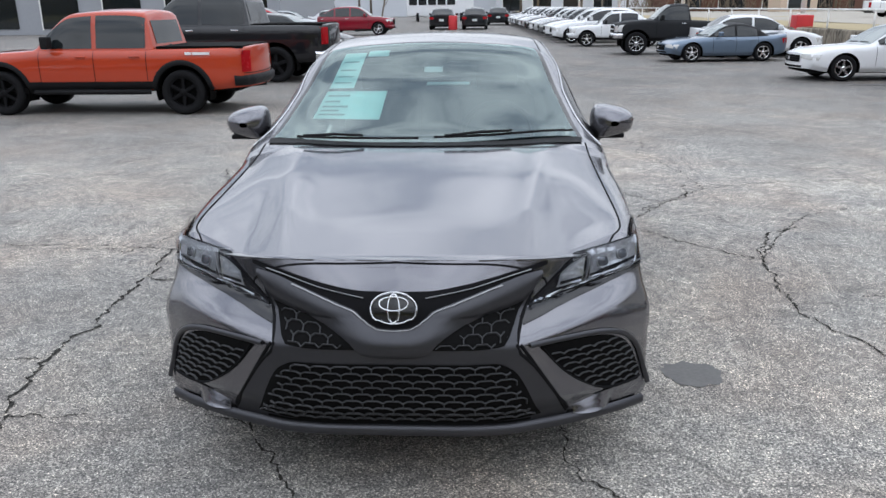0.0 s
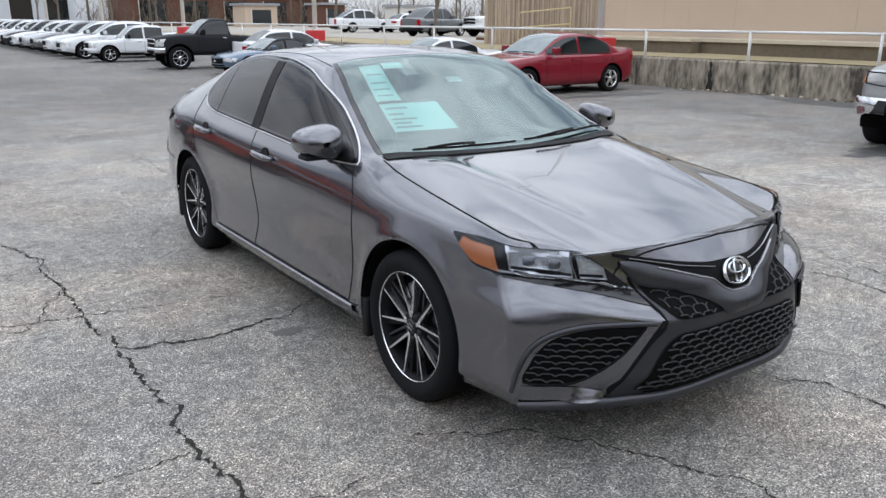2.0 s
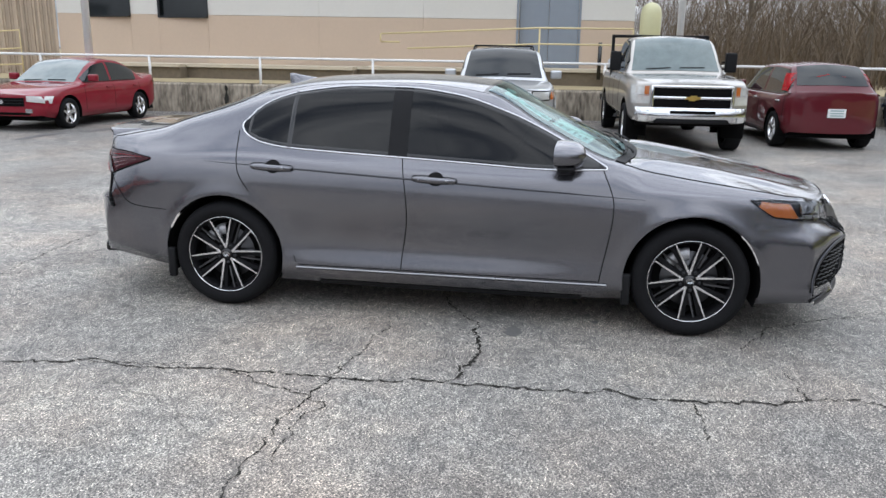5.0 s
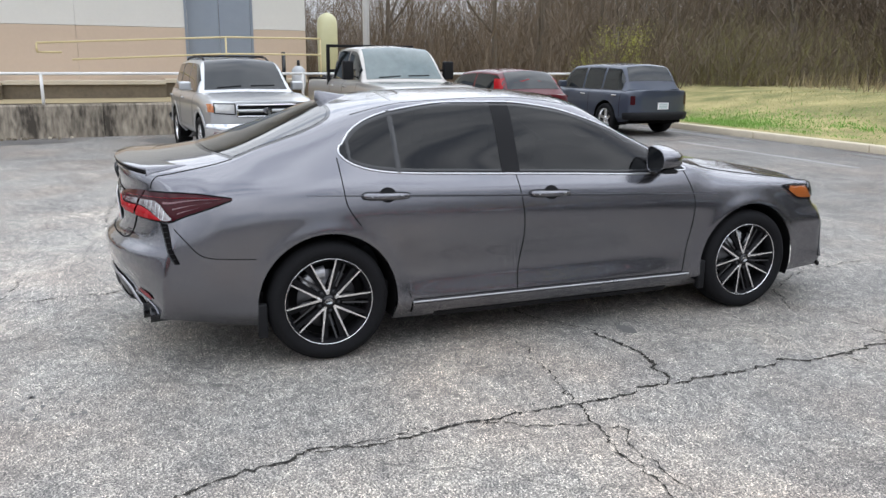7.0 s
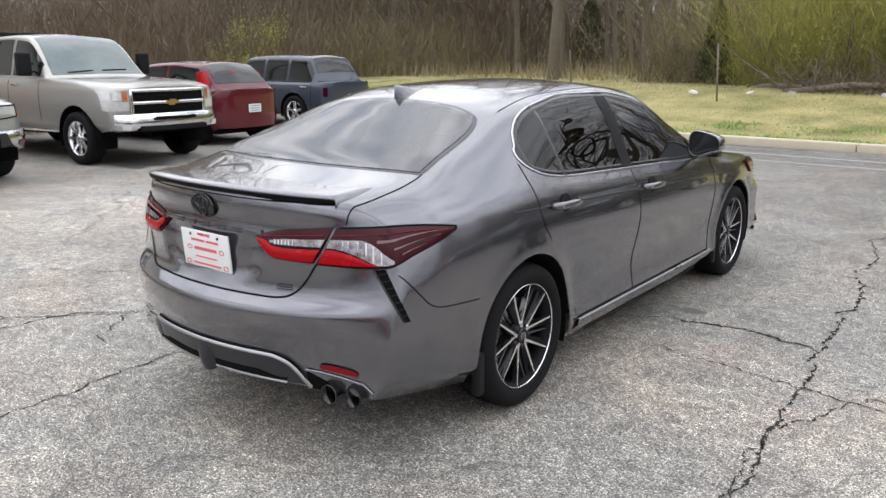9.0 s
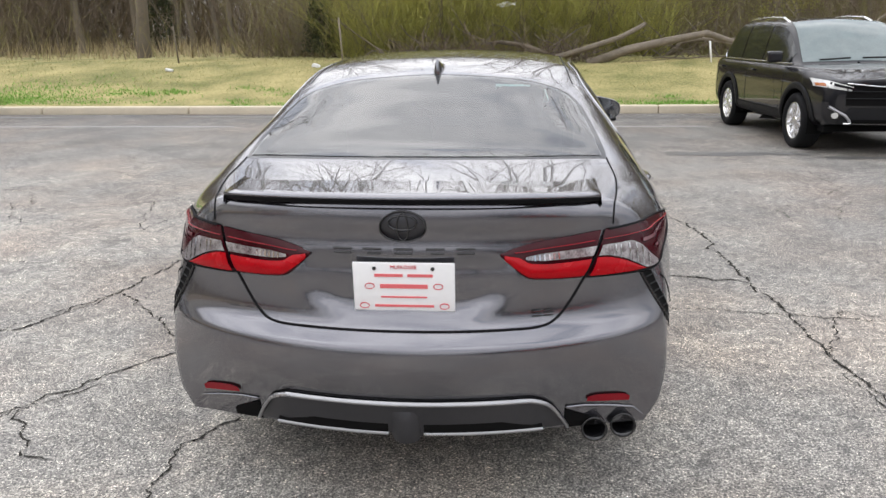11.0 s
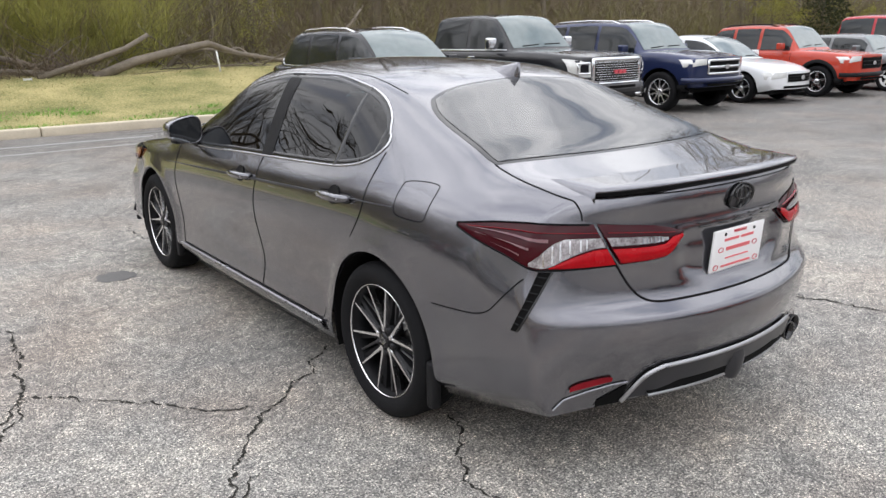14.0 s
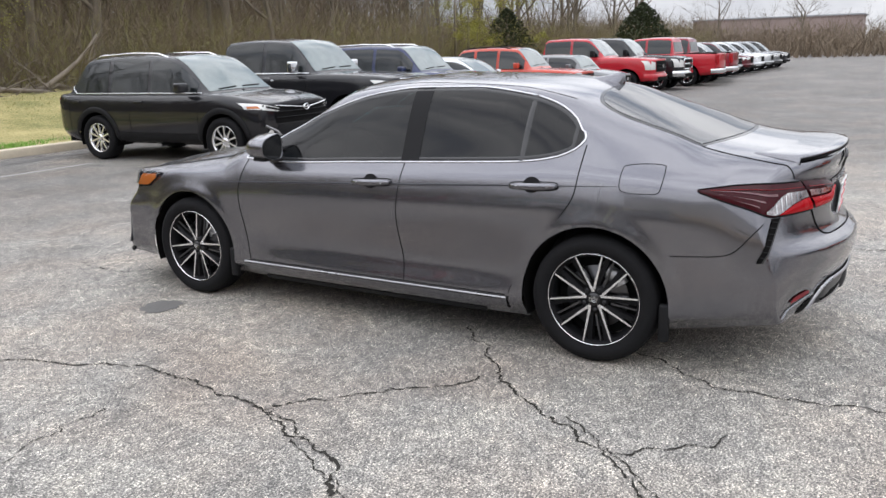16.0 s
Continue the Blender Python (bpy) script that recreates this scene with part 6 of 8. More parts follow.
        part("notch_edge", skin.ribbon("rear", [(sx * x, z) for x, z in ((.50, .388), (.56, .386), (.64, .372), (.72, .352), (.755, .318))], .010, .008), M["paint_grey"], car)
    for x in (-.595, -.69):
        b = spin_bm([(-.09, .036), (0, .040), (.006, .043), (.006, .036), (-.03, .034), (-.085, .033), (-.085, 0)], 24)
        bmesh.ops.rotate(b, verts=b.verts, cent=(0, 0, 0), matrix=Matrix.Rotation(radians(90), 3, "Z"))
        bmesh.ops.translate(b, verts=b.verts, vec=(x, 2.352 - .35 * (abs(x) - .595), .298))
        part("exhaust_tip", b, M["gloss_black"], car, "black twin exhaust tip")
    # fuel flap
    part("fuel_flap", skin.ribbon("left", smooth_line([(1.535, 1.0), (1.56, 1.018), (1.64, 1.025), (1.72, 1.022), (1.735, 1.0), (1.728, .93), (1.71, .895), (1.63, .89), (1.555, .895), (1.53, .92)], closed=True), .004, .0015, bm=bmesh.new(), closed=True), M["gap"], car, "outline of the fuel flap")
    # shark fin
    rows = []
    zf, _ = skin.at("top", 0, 1.2)
    for t in np.linspace(0, 1, 10):
        y = 1.06 + .19 * t
        zz, _ = skin.at("top", 0, y)
        h = .068 * t ** 1.3 * (1 if t < .93 else .9)
        w = .028 * (0.25 + .75 * math.sin(math.pi * min(.9, .15 + t * .7)))
        rows.append([(-w, y, zz.z - .003), (-w * .45, y + .3 * h, zz.z + h * .7), (0, y + .42 * h, zz.z + h), (w * .45, y + .3 * h, zz.z + h * .7), (w, y, zz.z - .003)])
    part("shark_fin", grid_bm(rows + [[(0, rows[-1][2][1], rows[-1][0][2])] * 5]), M["paint_grey"], car, "shark-fin aerial")
    # wipers
    for x0, x1, y0 in ((.05, .70, -1.02), (-.60, -.02, -1.045)):
        bm = bmesh.new()
        pts = []
        for t in np.linspace(0, 1, 10):
            x = x0 + (x1 - x0) * t
            p, n = skin.at("top", x, y0 - .012 + .085 * (x / .72) ** 2 + .03 * t * (1 if x0 > 0 else .4))
            pts.append(p + n * .022)
        tube_bm(pts, .006, 5, bm)
        tube_bm([pts[5] + Vector((0, -.01, .014)), pts[3] + Vector((0, -.03, .02)), pts[1] + Vector((-.02, -.05, .012))], .007, 6, bm)
        part("wiper", bm, M["black_plastic"], car)
    # papers inside the glass
    def sticker(u0, u1, v0, v1, mat, off, nm, parent):
        return part(nm, skin.patch("top", lambda u, v: ws(u0 + (u1 - u0) * u, v0 + (v1 - v0) * v), 6, 6, off), mat, parent)
    label = sticker(.085, .335, .235, .52, M["sticker"], -.004, "price_sheet", car)
    tagged(label, "pale green price sheet behind the glass")
    slip = sticker(.085, .19, .55, .91, M["sticker"], -.004, "window_sticker", car)
    tagged(slip, "pale paper slip behind the glass")
    sticker(.20, .30, .86, .93, M["sticker"], -.004, "window_sticker", car)
    sticker(.475, .555, .70, .75, M["white_paint"], -.004, "small_label", car)
    for v0, u1 in ((.27, .20), (.31, .17), (.35, .2), (.40, .16), (.46, .19)):
        sticker(.10, u1, v0, v0 + .018, M["sticker_ink"], -.003, "print_bar", label)
    for v0 in (.60, .66, .72, .8):
        sticker(.10, .17, v0, v0 + .014, M["sticker_ink"], -.003, "print_bar", slip)
    part("camera_housing", skin.patch("top", lambda u, v: ws(.43 + .14 * u + .0 * v, .78 + .2 * v), 6, 6, -.012), M["gloss_black"], car, "dark camera housing")
    # cabin
    part("cabin_floor", box_bm(-.74, .74, -1.0, 2.0, .25, .38), M["cabin"], car)
    part("parcel_shelf", box_bm(-.6, .6, 1.30, 1.86, .98, 1.0), M["cabin"], car)
    part("dashboard", grid_bm([[(x, y, z - .03 * (x / .7) ** 2) for x in np.linspace(-.72, .72, 12)] for y, z in ((-1.02, .94), (-.85, .965), (-.62, .965), (-.52, .93), (-.50, .82), (-.55, .5))]), M["cabin"], car)
    b = bmesh.new()
    tube_bm([(.36 + .185 * math.cos(t), -.33 - .075 * math.sin(t), .935 + .165 * math.sin(t)) for t in np.linspace(0, 2 * math.pi, 33)], .015, 8, b)
    tube_bm([(.36, -.36, .93), (.36, -.55, .86)], [.07, .04], 10, b)
    tube_bm([(.19, -.33, .935), (.53, -.33, .935)], .016, 6, b)
    part("steering_wheel", b, M["cabin"], car)
    for x in (-.36, .36):
        seat = part("front_seat", box_bm(x - .25, x + .25, -.28, .22, .42, .58, .06, 3), M["seat_cloth"], car)
        bb = box_bm(x - .24, x + .24, .14, .27, .5, 1.08, .06, 3)
        bmesh.ops.rotate(bb, verts=bb.verts, cent=(x, .2, .5), matrix=Matrix.Rotation(radians(-14), 3, "X"))
        part("seat_back", bb, M["seat_cloth"], seat)
        part("head_rest", box_bm(x - .13, x + .13, .30, .40, 1.09, 1.25, .04, 3), M["seat_cloth"], seat)
    bench = part("rear_bench", box_bm(-.62, .62, .72, 1.2, .42, .58, .06, 3), M["seat_cloth"], car)
    bb = box_bm(-.62, .62, 1.12, 1.26, .5, 1.02, .06, 3)
    bmesh.ops.rotate(bb, verts=bb.verts, cent=(0, 1.2, .5), matrix=Matrix.Rotation(radians(-16), 3, "X"))
    part("bench_back", bb, M["seat_cloth"], bench)
    part("shelf_paper", box_bm(-.17, .17, 1.55, 1.76, 1.004, 1.012), M["sticker"], car, "pale paper on the parcel shelf")
    part("underside", box_bm(-.70, .70, -1.95, 1.95, .20, .28, .02), M["void"], car)
    return car


def polar_at(skin, s, a, z, centre, way):
    """The body's surface seen from an angle a (degrees) off the car's middle line, at height z."""
    t = radians(a)
    d = Vector((s * math.sin(t), way * math.cos(t), 0))
    o = Vector((centre[0], centre[1], z)) + d * 4
    p, n, _, _ = skin.tree.ray_cast(o, -d)
    if p is None:
        p, n, _, _ = skin.tree.find_nearest(o - d * 3)
    return p, (n if n.dot(d) > 0 else -n)


def polar_patch(skin, s, fn, nu, nv, off, centre, way):
    rows = []
    for j in range(nv + 1):
        r = []
        for i in range(nu + 1):
            p, n = polar_at(skin, s, *fn(i / nu, j / nv), centre, way)
            r.append(p + n * (off(i / nu, j / nv) if callable(off) else off))
        rows.append(r)
    mid = Vector((centre[0], centre[1], 0.6))
    return face_out(grid_bm(rows), lambda c: c - mid)


def polar_ribbon(skin, s, pts, width, off, centre, way, bm=None):
    hits = [polar_at(skin, s, a, z, centre, way) for a, z in pts]
    rows = []
    for i, (p, n) in enumerate(hits):
        t = hits[min(i + 1, len(hits) - 1)][0] - hits[max(i - 1, 0)][0]
        side = n.cross(t).normalized() * width / 2
        rows.append([p - side + n * off * .3, p - side * .6 + n * off, p + side * .6 + n * off, p + side + n * off * .3])
    mid = Vector((centre[0], centre[1], 0.6))
    b = face_out(grid_bm(rows), lambda c: c - mid)
    return join_bm(bm, b) if bm else b


build_sedan()


# ---- other vehicles ----
def plain_wheel(parent, x, y, r, w, side, rim, mat, spokes=5):
    wheel = new("wheel")
    wheel.parent, wheel.matrix_basis = parent, pose(x, y, r, 0, 0, 0 if side > 0 else 180)
    part("tyre", spin_bm(tyre_profile(r, w, rim), 32), M["rubber"], wheel)
    h = w / 2
    rm = part("rim", spin_bm([(h * .1, rim * .9), (h * .7, rim * .93), (h * .82, rim * .99), (h * .74, rim + .004)], 32), mat, wheel)
    part("rim_back", spin_bm([(h * .1, rim * .92), (h * .05, 0)], 20), M["void"], rm)
    for k in range(spokes):
        bm = bmesh.new()
        spoke_bm(bm, math.pi / 2 + 2 * math.pi * k / spokes, rim * .12, rim * .96, rim * 1.35 / spokes, rim * 1.0 / spokes, h * .66, h * .72, .03)
        part("spoke", bm, mat, rm)
    part("hub", spin_bm([(h * .4, rim * .27), (h * .7, rim * .24), (h * .74, rim * .12), (h * .74, 0)], 16), mat, rm)


def vehicle(name, label, paint, kind="sedan", L=4.6, W=1.8, H=1.45, wb=2.7, r=0.32, front=0.9, zs=0.22, belt=0.92, hood=(0.68, 0.9), cowl=-0.95, roof=(-0.1, 1.0),
            tail=1.75, deck=1.0, rake=0.0, rim=None, grille="dark", bumper=None, clad=None, rails=False, glass_mat="car_glass", soft_top=None, rear_lamp="corner", cab_end=None,
            plate=False, spokes=5, rim_mat="alloy", lamp="lamp_clear", fog=False, wide_lamp=0.34, face="", tow=False, step=False, marker=False, trim=False):
    """A parked vehicle, nose towards -y, wheels on z = 0. front: overhang; cowl, roof, tail: places along y from the wheelbase's middle."""
    car = tagged(new(name), label, "car" if kind != "pickup" else "pickup truck")
    n0, n1 = -wb / 2 - front, L - wb / 2 - front
    hw = W / 2
    gw = hw - wide_lamp - .09
    top_pts = [(n0 + .06, hood[0]), (n0 + .35, hood[0] + (hood[1] - hood[0]) * .45), (cowl - .15, hood[1]), (cowl + .25, belt), (tail - .5, belt + rake), (n1 - .05, deck)]
    top = curve(*zip(*top_pts))
    blunt = {"suv": .16, "pickup": .14, "hatch": .2}.get(kind, .26)
    ys = np.linspace(n0 + .05, n1 - .05, 60)
    rows = []
    for y in ys:
        e = max(0, (n0 + .9 - y) / .9, (y - n1 + .7) / .7)
        k = 1 - .10 * e ** 2.2
        zt = float(top(y))
        z0 = zs + (.10 * e ** 2 if kind != "pickup" else .05 * e)
        c = [((hw - .10) * k, z0), ((hw - .01) * k, z0 + .12), (hw * k, zs + (zt - zs) * .5), ((hw - .015) * k, zt - .12), ((hw - .09) * k, zt - .012), (hw * .5 * k, zt + .01), (0, zt + .018)]
        bow = blunt * e ** 1.5
        sg = 1 if y < 0 else -1
        rows.append([Vector((x, y + sg * bow * (x / hw) ** 2, z)) for x, z in section(c, 3)])

    def cap(ring, sg):
        yc = ring[-1].y
        cols = []
        for j in range(1, 9):
            u = j / 8
            cols.append([Vector((p.x * (1 - u), p.y + (-sg) * (.05 + blunt * ((p.x / hw) ** 2 - (p.x * (1 - u) / hw) ** 2)) * min(1, u * 5) * (1 - ((p.z - ring[-1].z) / 1.1 + .35) ** 2 * .3 if u < .99 else 1) - sg * 0, p.z)) for p in ring])
        return cols
    allrows = cap(rows[0], 1)[::-1] + rows + cap(rows[-1], -1)
    body = grid_bm([q + [Vector((-p.x, p.y, p.z)) for p in reversed(q[:-1])] for q in allrows])
    # cabin
    c_end = cab_end if cab_end is not None else tail
    yc = [cowl, roof[0], (roof[0] + roof[1]) / 2, roof[1], c_end]
    zc = curve(yc, [float(top(cowl)), H - .04, H, H - .03, float(top(c_end)) + .01])
    zr = curve(yc, [float(top(cowl)) - .02, H - .09, H - .055, H - .085, float(top(c_end))])
    xr = curve(yc, [hw - .16, hw - .27, hw - .28, hw - .27, hw - .17])
    cab_rows = []
    for y in np.linspace(cowl, c_end, 40):
        zb_, zr_, zc_ = float(top(y)) - .03, float(zr(y)), float(zc(y))
        zr_ = max(zr_, zb_ + .01)
        c = [(hw - .075, zb_ - .01), (hw - .09, zb_ + .02), (float(xr(y)) + .03, zr_ - .03 if zr_ > zb_ + .06 else zb_ + .024), (float(xr(y)) - .04, zr_ + .012), (float(xr(y)) * .5, (zr_ + 3 * zc_) / 4 + .002), (0, zc_ + .004)]
        cab_rows.append([Vector((x, y, z)) for x, z in section(c, 3)])
    cabin = grid_bm([q + [Vector((-p.x, p.y, p.z)) for p in reversed(q[:-1])] for q in cab_rows])
    both = body.copy()
    join_bm(both, cabin.copy())
    skin = Skin(both)
    both.free()
    # wheel openings
    R = r * (1.25 if kind == "pickup" else 1.19)
    axles = (-wb / 2, wb / 2)
    for yc_ in axles:
        cut_bm(body, lambda c: math.hypot(c.y - yc_, c.z - r) - R, lambda c: abs(c.x) > hw * .55 and c.z < r + R + .1 and abs(c.y - yc_) < R + .15)
    bmesh.ops.delete(body, geom=[f for f in body.faces if any(math.hypot(f.calc_center_median().y - q, f.calc_center_median().z - r) < R and abs(f.calc_center_median().x) > hw * .5 for q in axles)], context="FACES")
    bmesh.ops.recalc_face_normals(body, faces=body.faces)
    bmesh.ops.recalc_face_normals(cabin, faces=cabin.faces)
    part("body", body, paint, car)
    part("cabin", cabin, soft_top or paint, car)
    part("underside", box_bm(-hw + .14, hw - .14, n0 + .25, n1 - .25, zs - .02, zs + .06), M["void"], car)
    # glass
    def fw(u, v):
        y = cowl + .05 + (roof[0] - cowl - .08) * v
        return (2 * u - 1) * (float(xr(y)) - .035), y
    part("windshield", skin.patch("top", fw, 14, 8, .006), M["car_glass"] if glass_mat == "dark" else M["sky_lit_glass"], car)
    for sx in (-1, 1):
        part("wiper", skin.ribbon("top", [(sx * .08 + x * .5, cowl + .09 + .02 * x) for x in np.linspace(0, sx * hw * .9, 5)], .02, .02), M["black_plastic"], car)
    side_hi = curve(yc, [float(top(cowl)) - .01, H - .14, H - .105, H - .14, float(top(c_end)) + .02])
    b0, b1 = cowl + .22, c_end - (.12 if kind in ("suv", "hatch", "pickup") else .42)
    mid = (b0 + b1) / 2
    spans = [(b0, mid - .04), (mid + .04, b1)] if (b1 - b0) > 1.3 else [(b0, b1)]
    if kind == "suv" and b1 - b0 > 2.0:
        t3 = b0 + (b1 - b0) * .36
        t4 = b0 + (b1 - b0) * .68
        spans = [(b0, t3 - .04), (t3 + .04, t4 - .04), (t4 + .04, b1)]
    for s, view in ((1, "left"), (-1, "right")):
        for a, b in spans:
            def fn(u, v):
                y = a + (b - a) * u
                l = float(top(y)) + .015
                return y, l + max(.01, float(side_hi(y)) - l) * v
            part("side_window", skin.patch(view, fn, 10, 5, .005), M["car_glass"], car)
        door_y = [b0 - .06, mid, b1 + .02] if len(spans) > 1 else [b0 - .06, b1 + .02]
        for y in door_y:
            part("door_gap", skin.ribbon(view, [(y, z) for z in np.linspace(zs + .14, float(top(y)) - .02, 8)], .012, .003), M["gap"], car)
        for y in ([mid - .22, b1 - .18] if len(spans) > 1 else [b1 - .2]):
            p, n = skin.at(view, y, belt - .12)
            part("door_handle", box_bm(min(p.x, p.x + s * .03), max(p.x, p.x + s * .03), y - .09, y + .09, belt - .135, belt - .105, .008), M["chrome"] if clad is None and kind != "sedan" else paint, car)
        if clad is not None:
            part("sill_cladding", skin.patch(view, lambda u, v: (-wb / 2 + R + (wb - 2 * R) * u, zs + .03 + .13 * v), 10, 3, .012), clad, car)
            for yc_ in axles:
                part("arch_cladding", skin.ribbon(view, [(yc_ + (R + .03) * math.cos(t), r + (R + .03) * math.sin(t)) for t in np.linspace(-.25, math.pi + .25, 20)], .085, .022), clad, car)
        ym = cowl + .38
        pm, _ = skin.at(view, ym, belt + .02)
        part("wing_mirror", box_bm(s * (hw - .04) - .0 if s > 0 else -(hw - .04) - .2, s * (hw - .04) + .2 if s > 0 else -(hw - .04), ym - .07, ym + .06, belt + .02, belt + .17 + (.06 if kind == "pickup" else 0) + (.14 if tow else 0), .035, 3), M["chrome"] if trim and kind == "pickup" else M["black_plastic"] if kind == "pickup" else paint, car)
        if tow:
            for dz in (.08, .2):
                part("mirror_arm", tube_bm([(s * (hw - .1), ym, belt + dz), (s * (hw + .06), ym, belt + dz)], .016, 6), M["black_plastic"], car)
        if step:
            part("side_step", tube_bm([(s * (hw - .02), y, zs - .02) for y in (-wb / 2 + R + .1, wb / 2 - R - .1)], .045, 8), M["chrome"] if step is True else M[step], car)
        if trim:
            part("belt_trim", skin.ribbon(view, [(y, float(top(y)) + .006) for y in np.linspace(b0 - .1, b1 + .04, 14)], .026, .010), M["chrome"], car, "bright window-line trim")
            part("side_moulding", skin.ribbon(view, [(y, zs + .17) for y in np.linspace(-wb / 2 + R + .04, wb / 2 - R - .04, 10)], .028, .012), M["chrome"], car, "bright side moulding")
        elif kind != "pickup":
            part("belt_trim", skin.ribbon(view, [(y, float(top(y)) + .004) for y in np.linspace(b0, b1, 12)], .018, .008), M["gloss_black"], car)
        for y in axles:
            rows2 = [[(s * x, y + R * .99 * math.cos(a), r + R * .99 * math.sin(a)) for a in np.linspace(-.3, math.pi + .3, 20)] for x in (hw - .01, hw - .35)]
            rows2.append([(s * (hw - .35), y, r)] * 20)
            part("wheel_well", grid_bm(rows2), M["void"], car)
            plain_wheel(car, s * (hw - .12), y, r, .23 if r < .36 else .27, s, rim or r * .66, M[rim_mat], spokes)
        # lamps
        z0, z1 = hood[0] - (.33 if kind == "pickup" else .17), hood[0] - .03
        def hl(u, v):
            x = hw - .05 - wide_lamp * (1 - u)
            return s * x, z0 + .05 * (1 - u) * (kind != "pickup") + (z1 - z0) * v * (.75 + .25 * u)
        if face == "crossover":
            part("headlamp", skin.patch("front", lambda u, v: (s * (gw * .55 + (hw - .04 - gw * .55) * u), hood[0] - .17 + .085 * u + (.035 + .055 * u) * v), 14, 4, .010), M[lamp], car, "slim swept headlamp")
            part("lamp_inner", skin.patch("front", lambda u, v: (s * (gw * .62 + (hw - .16 - gw * .62) * u), hood[0] - .155 + .082 * u + (.018 + .018 * u) * v), 10, 2, .014), M["lamp_dark"], car, "dark inner part of the headlamp")
            part("fog_lamp", skin.patch("front", lambda u, v: (s * (hw - .20 + .036 * math.cos(6.283 * u) * v), zs + .2 + .034 * math.sin(6.283 * u) * v), 14, 2, .034), M["lamp_clear"], car)
            part("bumper_bracket", skin.ribbon("front", [(s * (hw - .13), zs + .30), (s * (hw - .30), zs + .20), (s * (hw - .36), zs + .115)], .035, .036, .05), M["trim_grey"], car, "silver bracket on the bumper corner")
            part("lamp_indicator", skin.patch("front", lambda u, v: (s * (hw - .10 + .05 * u), hood[0] - .08 + .035 * v), 3, 2, .016), M["amber"], car)
            part("window_line", skin.ribbon(view, [(y, float(top(y)) + .008) for y in np.linspace(b0 - .1, b1 - .12, 14)] + [(b1 + .0, float(top(b1)) + .10), (b1 + .02, float(top(b1)) + .2)], .016, .010), M["chrome"], car)
        else:
            part("headlamp", skin.patch("front", hl, 6, 4, .008), M[lamp], car)
            if face == "hooks":
                part("lamp_inner", skin.patch("front", lambda u, v: (s * (hw - .27 + .14 * u), hood[0] - .25 + .13 * v), 5, 4, .014), M["lamp_dark"], car, "dark inner part of the headlamp")
        if marker:
            part("corner_marker", skin.patch("front", lambda u, v: (s * (hw - .12 + .06 * u), z0 + .01 + (z1 - z0 - .02) * v), 4, 4, .012), M["amber"], car)
        hr = float(top(n1 - .06))
        if rear_lamp == "corner":
            part("tail_lamp", skin.patch("rear", lambda u, v: (s * (hw - .04 - .3 * (1 - u)), hr - .3 + .16 * v), 6, 4, .008), M["red_lens"], car)
        elif rear_lamp == "tall":
            part("tail_lamp", skin.patch(view, lambda u, v: (n1 - .16 + .10 * u, hr - .42 + .36 * v), 4, 6, .008), M["red_lens"], car)
            part("tail_lamp", skin.patch("rear", lambda u, v: (s * (hw - .10 - .13 * (1 - u)), hr - .42 + .36 * v), 4, 6, .008), M["red_lens"], car)
        elif rear_lamp == "pillar":
            part("tail_lamp", skin.patch(view, lambda u, v: (c_end - .42 + .30 * u - .12 * v, belt + .05 + .30 * v), 5, 6, .01), M["red_lens"], car)
        elif rear_lamp == "small":
            part("tail_lamp", skin.patch("rear", lambda u, v: (s * (hw - .10 - .10 * (1 - u)), hr - .32 + .2 * v), 4, 6, .008), M["dark_red_lens"], car)
        if fog:
            part("fog_lamp", skin.patch("front", lambda u, v: (s * (hw - .42 + .12 * u), zs + .15 + .08 * v), 4, 4, .012), M["clear_lens"], car)
        if rails:
            part("roof_rail", tube_bm([(s * (float(xr(y)) - .07), y, float(zr(y)) + dz) for y, dz in ((roof[0] + .12, -.0), (roof[0] + .35, .055), ((roof[0] + roof[1]) / 2, .06), (roof[1] - .15, .055), (roof[1] + .1, .01))], .018, 6), M["alloy"] if rails == "bright" else M["black_plastic"], car)
    # rear glass
    if c_end - roof[1] > .25:
        def rw(u, v):
            y = roof[1] + .06 + (c_end - roof[1] - .16) * v
            return (2 * u - 1) * (float(xr(y)) - .05), y
        part("rear_window", skin.patch("top", rw, 12, 6, .006), M["car_glass"], car)
    else:
        part("rear_window", skin.patch("rear", lambda u, v: ((2 * u - 1) * (hw - .34), belt + .08 + (H - .2 - belt - .08) * v), 12, 5, .01), M["car_glass"], car)
    # face
    gz0, gz1 = hood[0] - .22, hood[0] - .05
    if kind in ("pickup", "suv"):
        gz0 = hood[0] - (.46 if grille == "mesh" else .40 if kind == "pickup" else .22 if grille == "slots" else .30)
    if grille:
        g = part("grille", skin.patch("front", lambda u, v: ((2 * u - 1) * gw, gz0 + (gz1 - gz0) * v), 12, 4, .012), M["void"], car)
        if grille == "slots":
            part("grille_bar", skin.ribbon("front", [(-gw, (gz0 + gz1) / 2), (gw, (gz0 + gz1) / 2)], .05, .024, .06), paint, g)
        elif grille == "mesh":
            part("grille_frame", skin.ribbon("front", [(-gw, gz0), (gw, gz0), (gw, gz1), (-gw, gz1)], .075, .036, .06, bmesh.new(), closed=True), M["chrome"], g, "wide chrome grille frame")
            bm = bmesh.new()
            for j in range(9):
                z = gz0 + .05 + (gz1 - gz0 - .10) * j / 8
                for i in range(-9, 10):
                    x = (i + .5 * (j % 2)) * gw / 10
                    if abs(x) < gw * .93:
                        skin.ribbon("front", [(x - gw * .034, z), (x + gw * .034, z)], .016, .026, .06, bm=bm)
            part("grille_mesh", bm, M["chrome"], g, "chrome mesh of short bars")
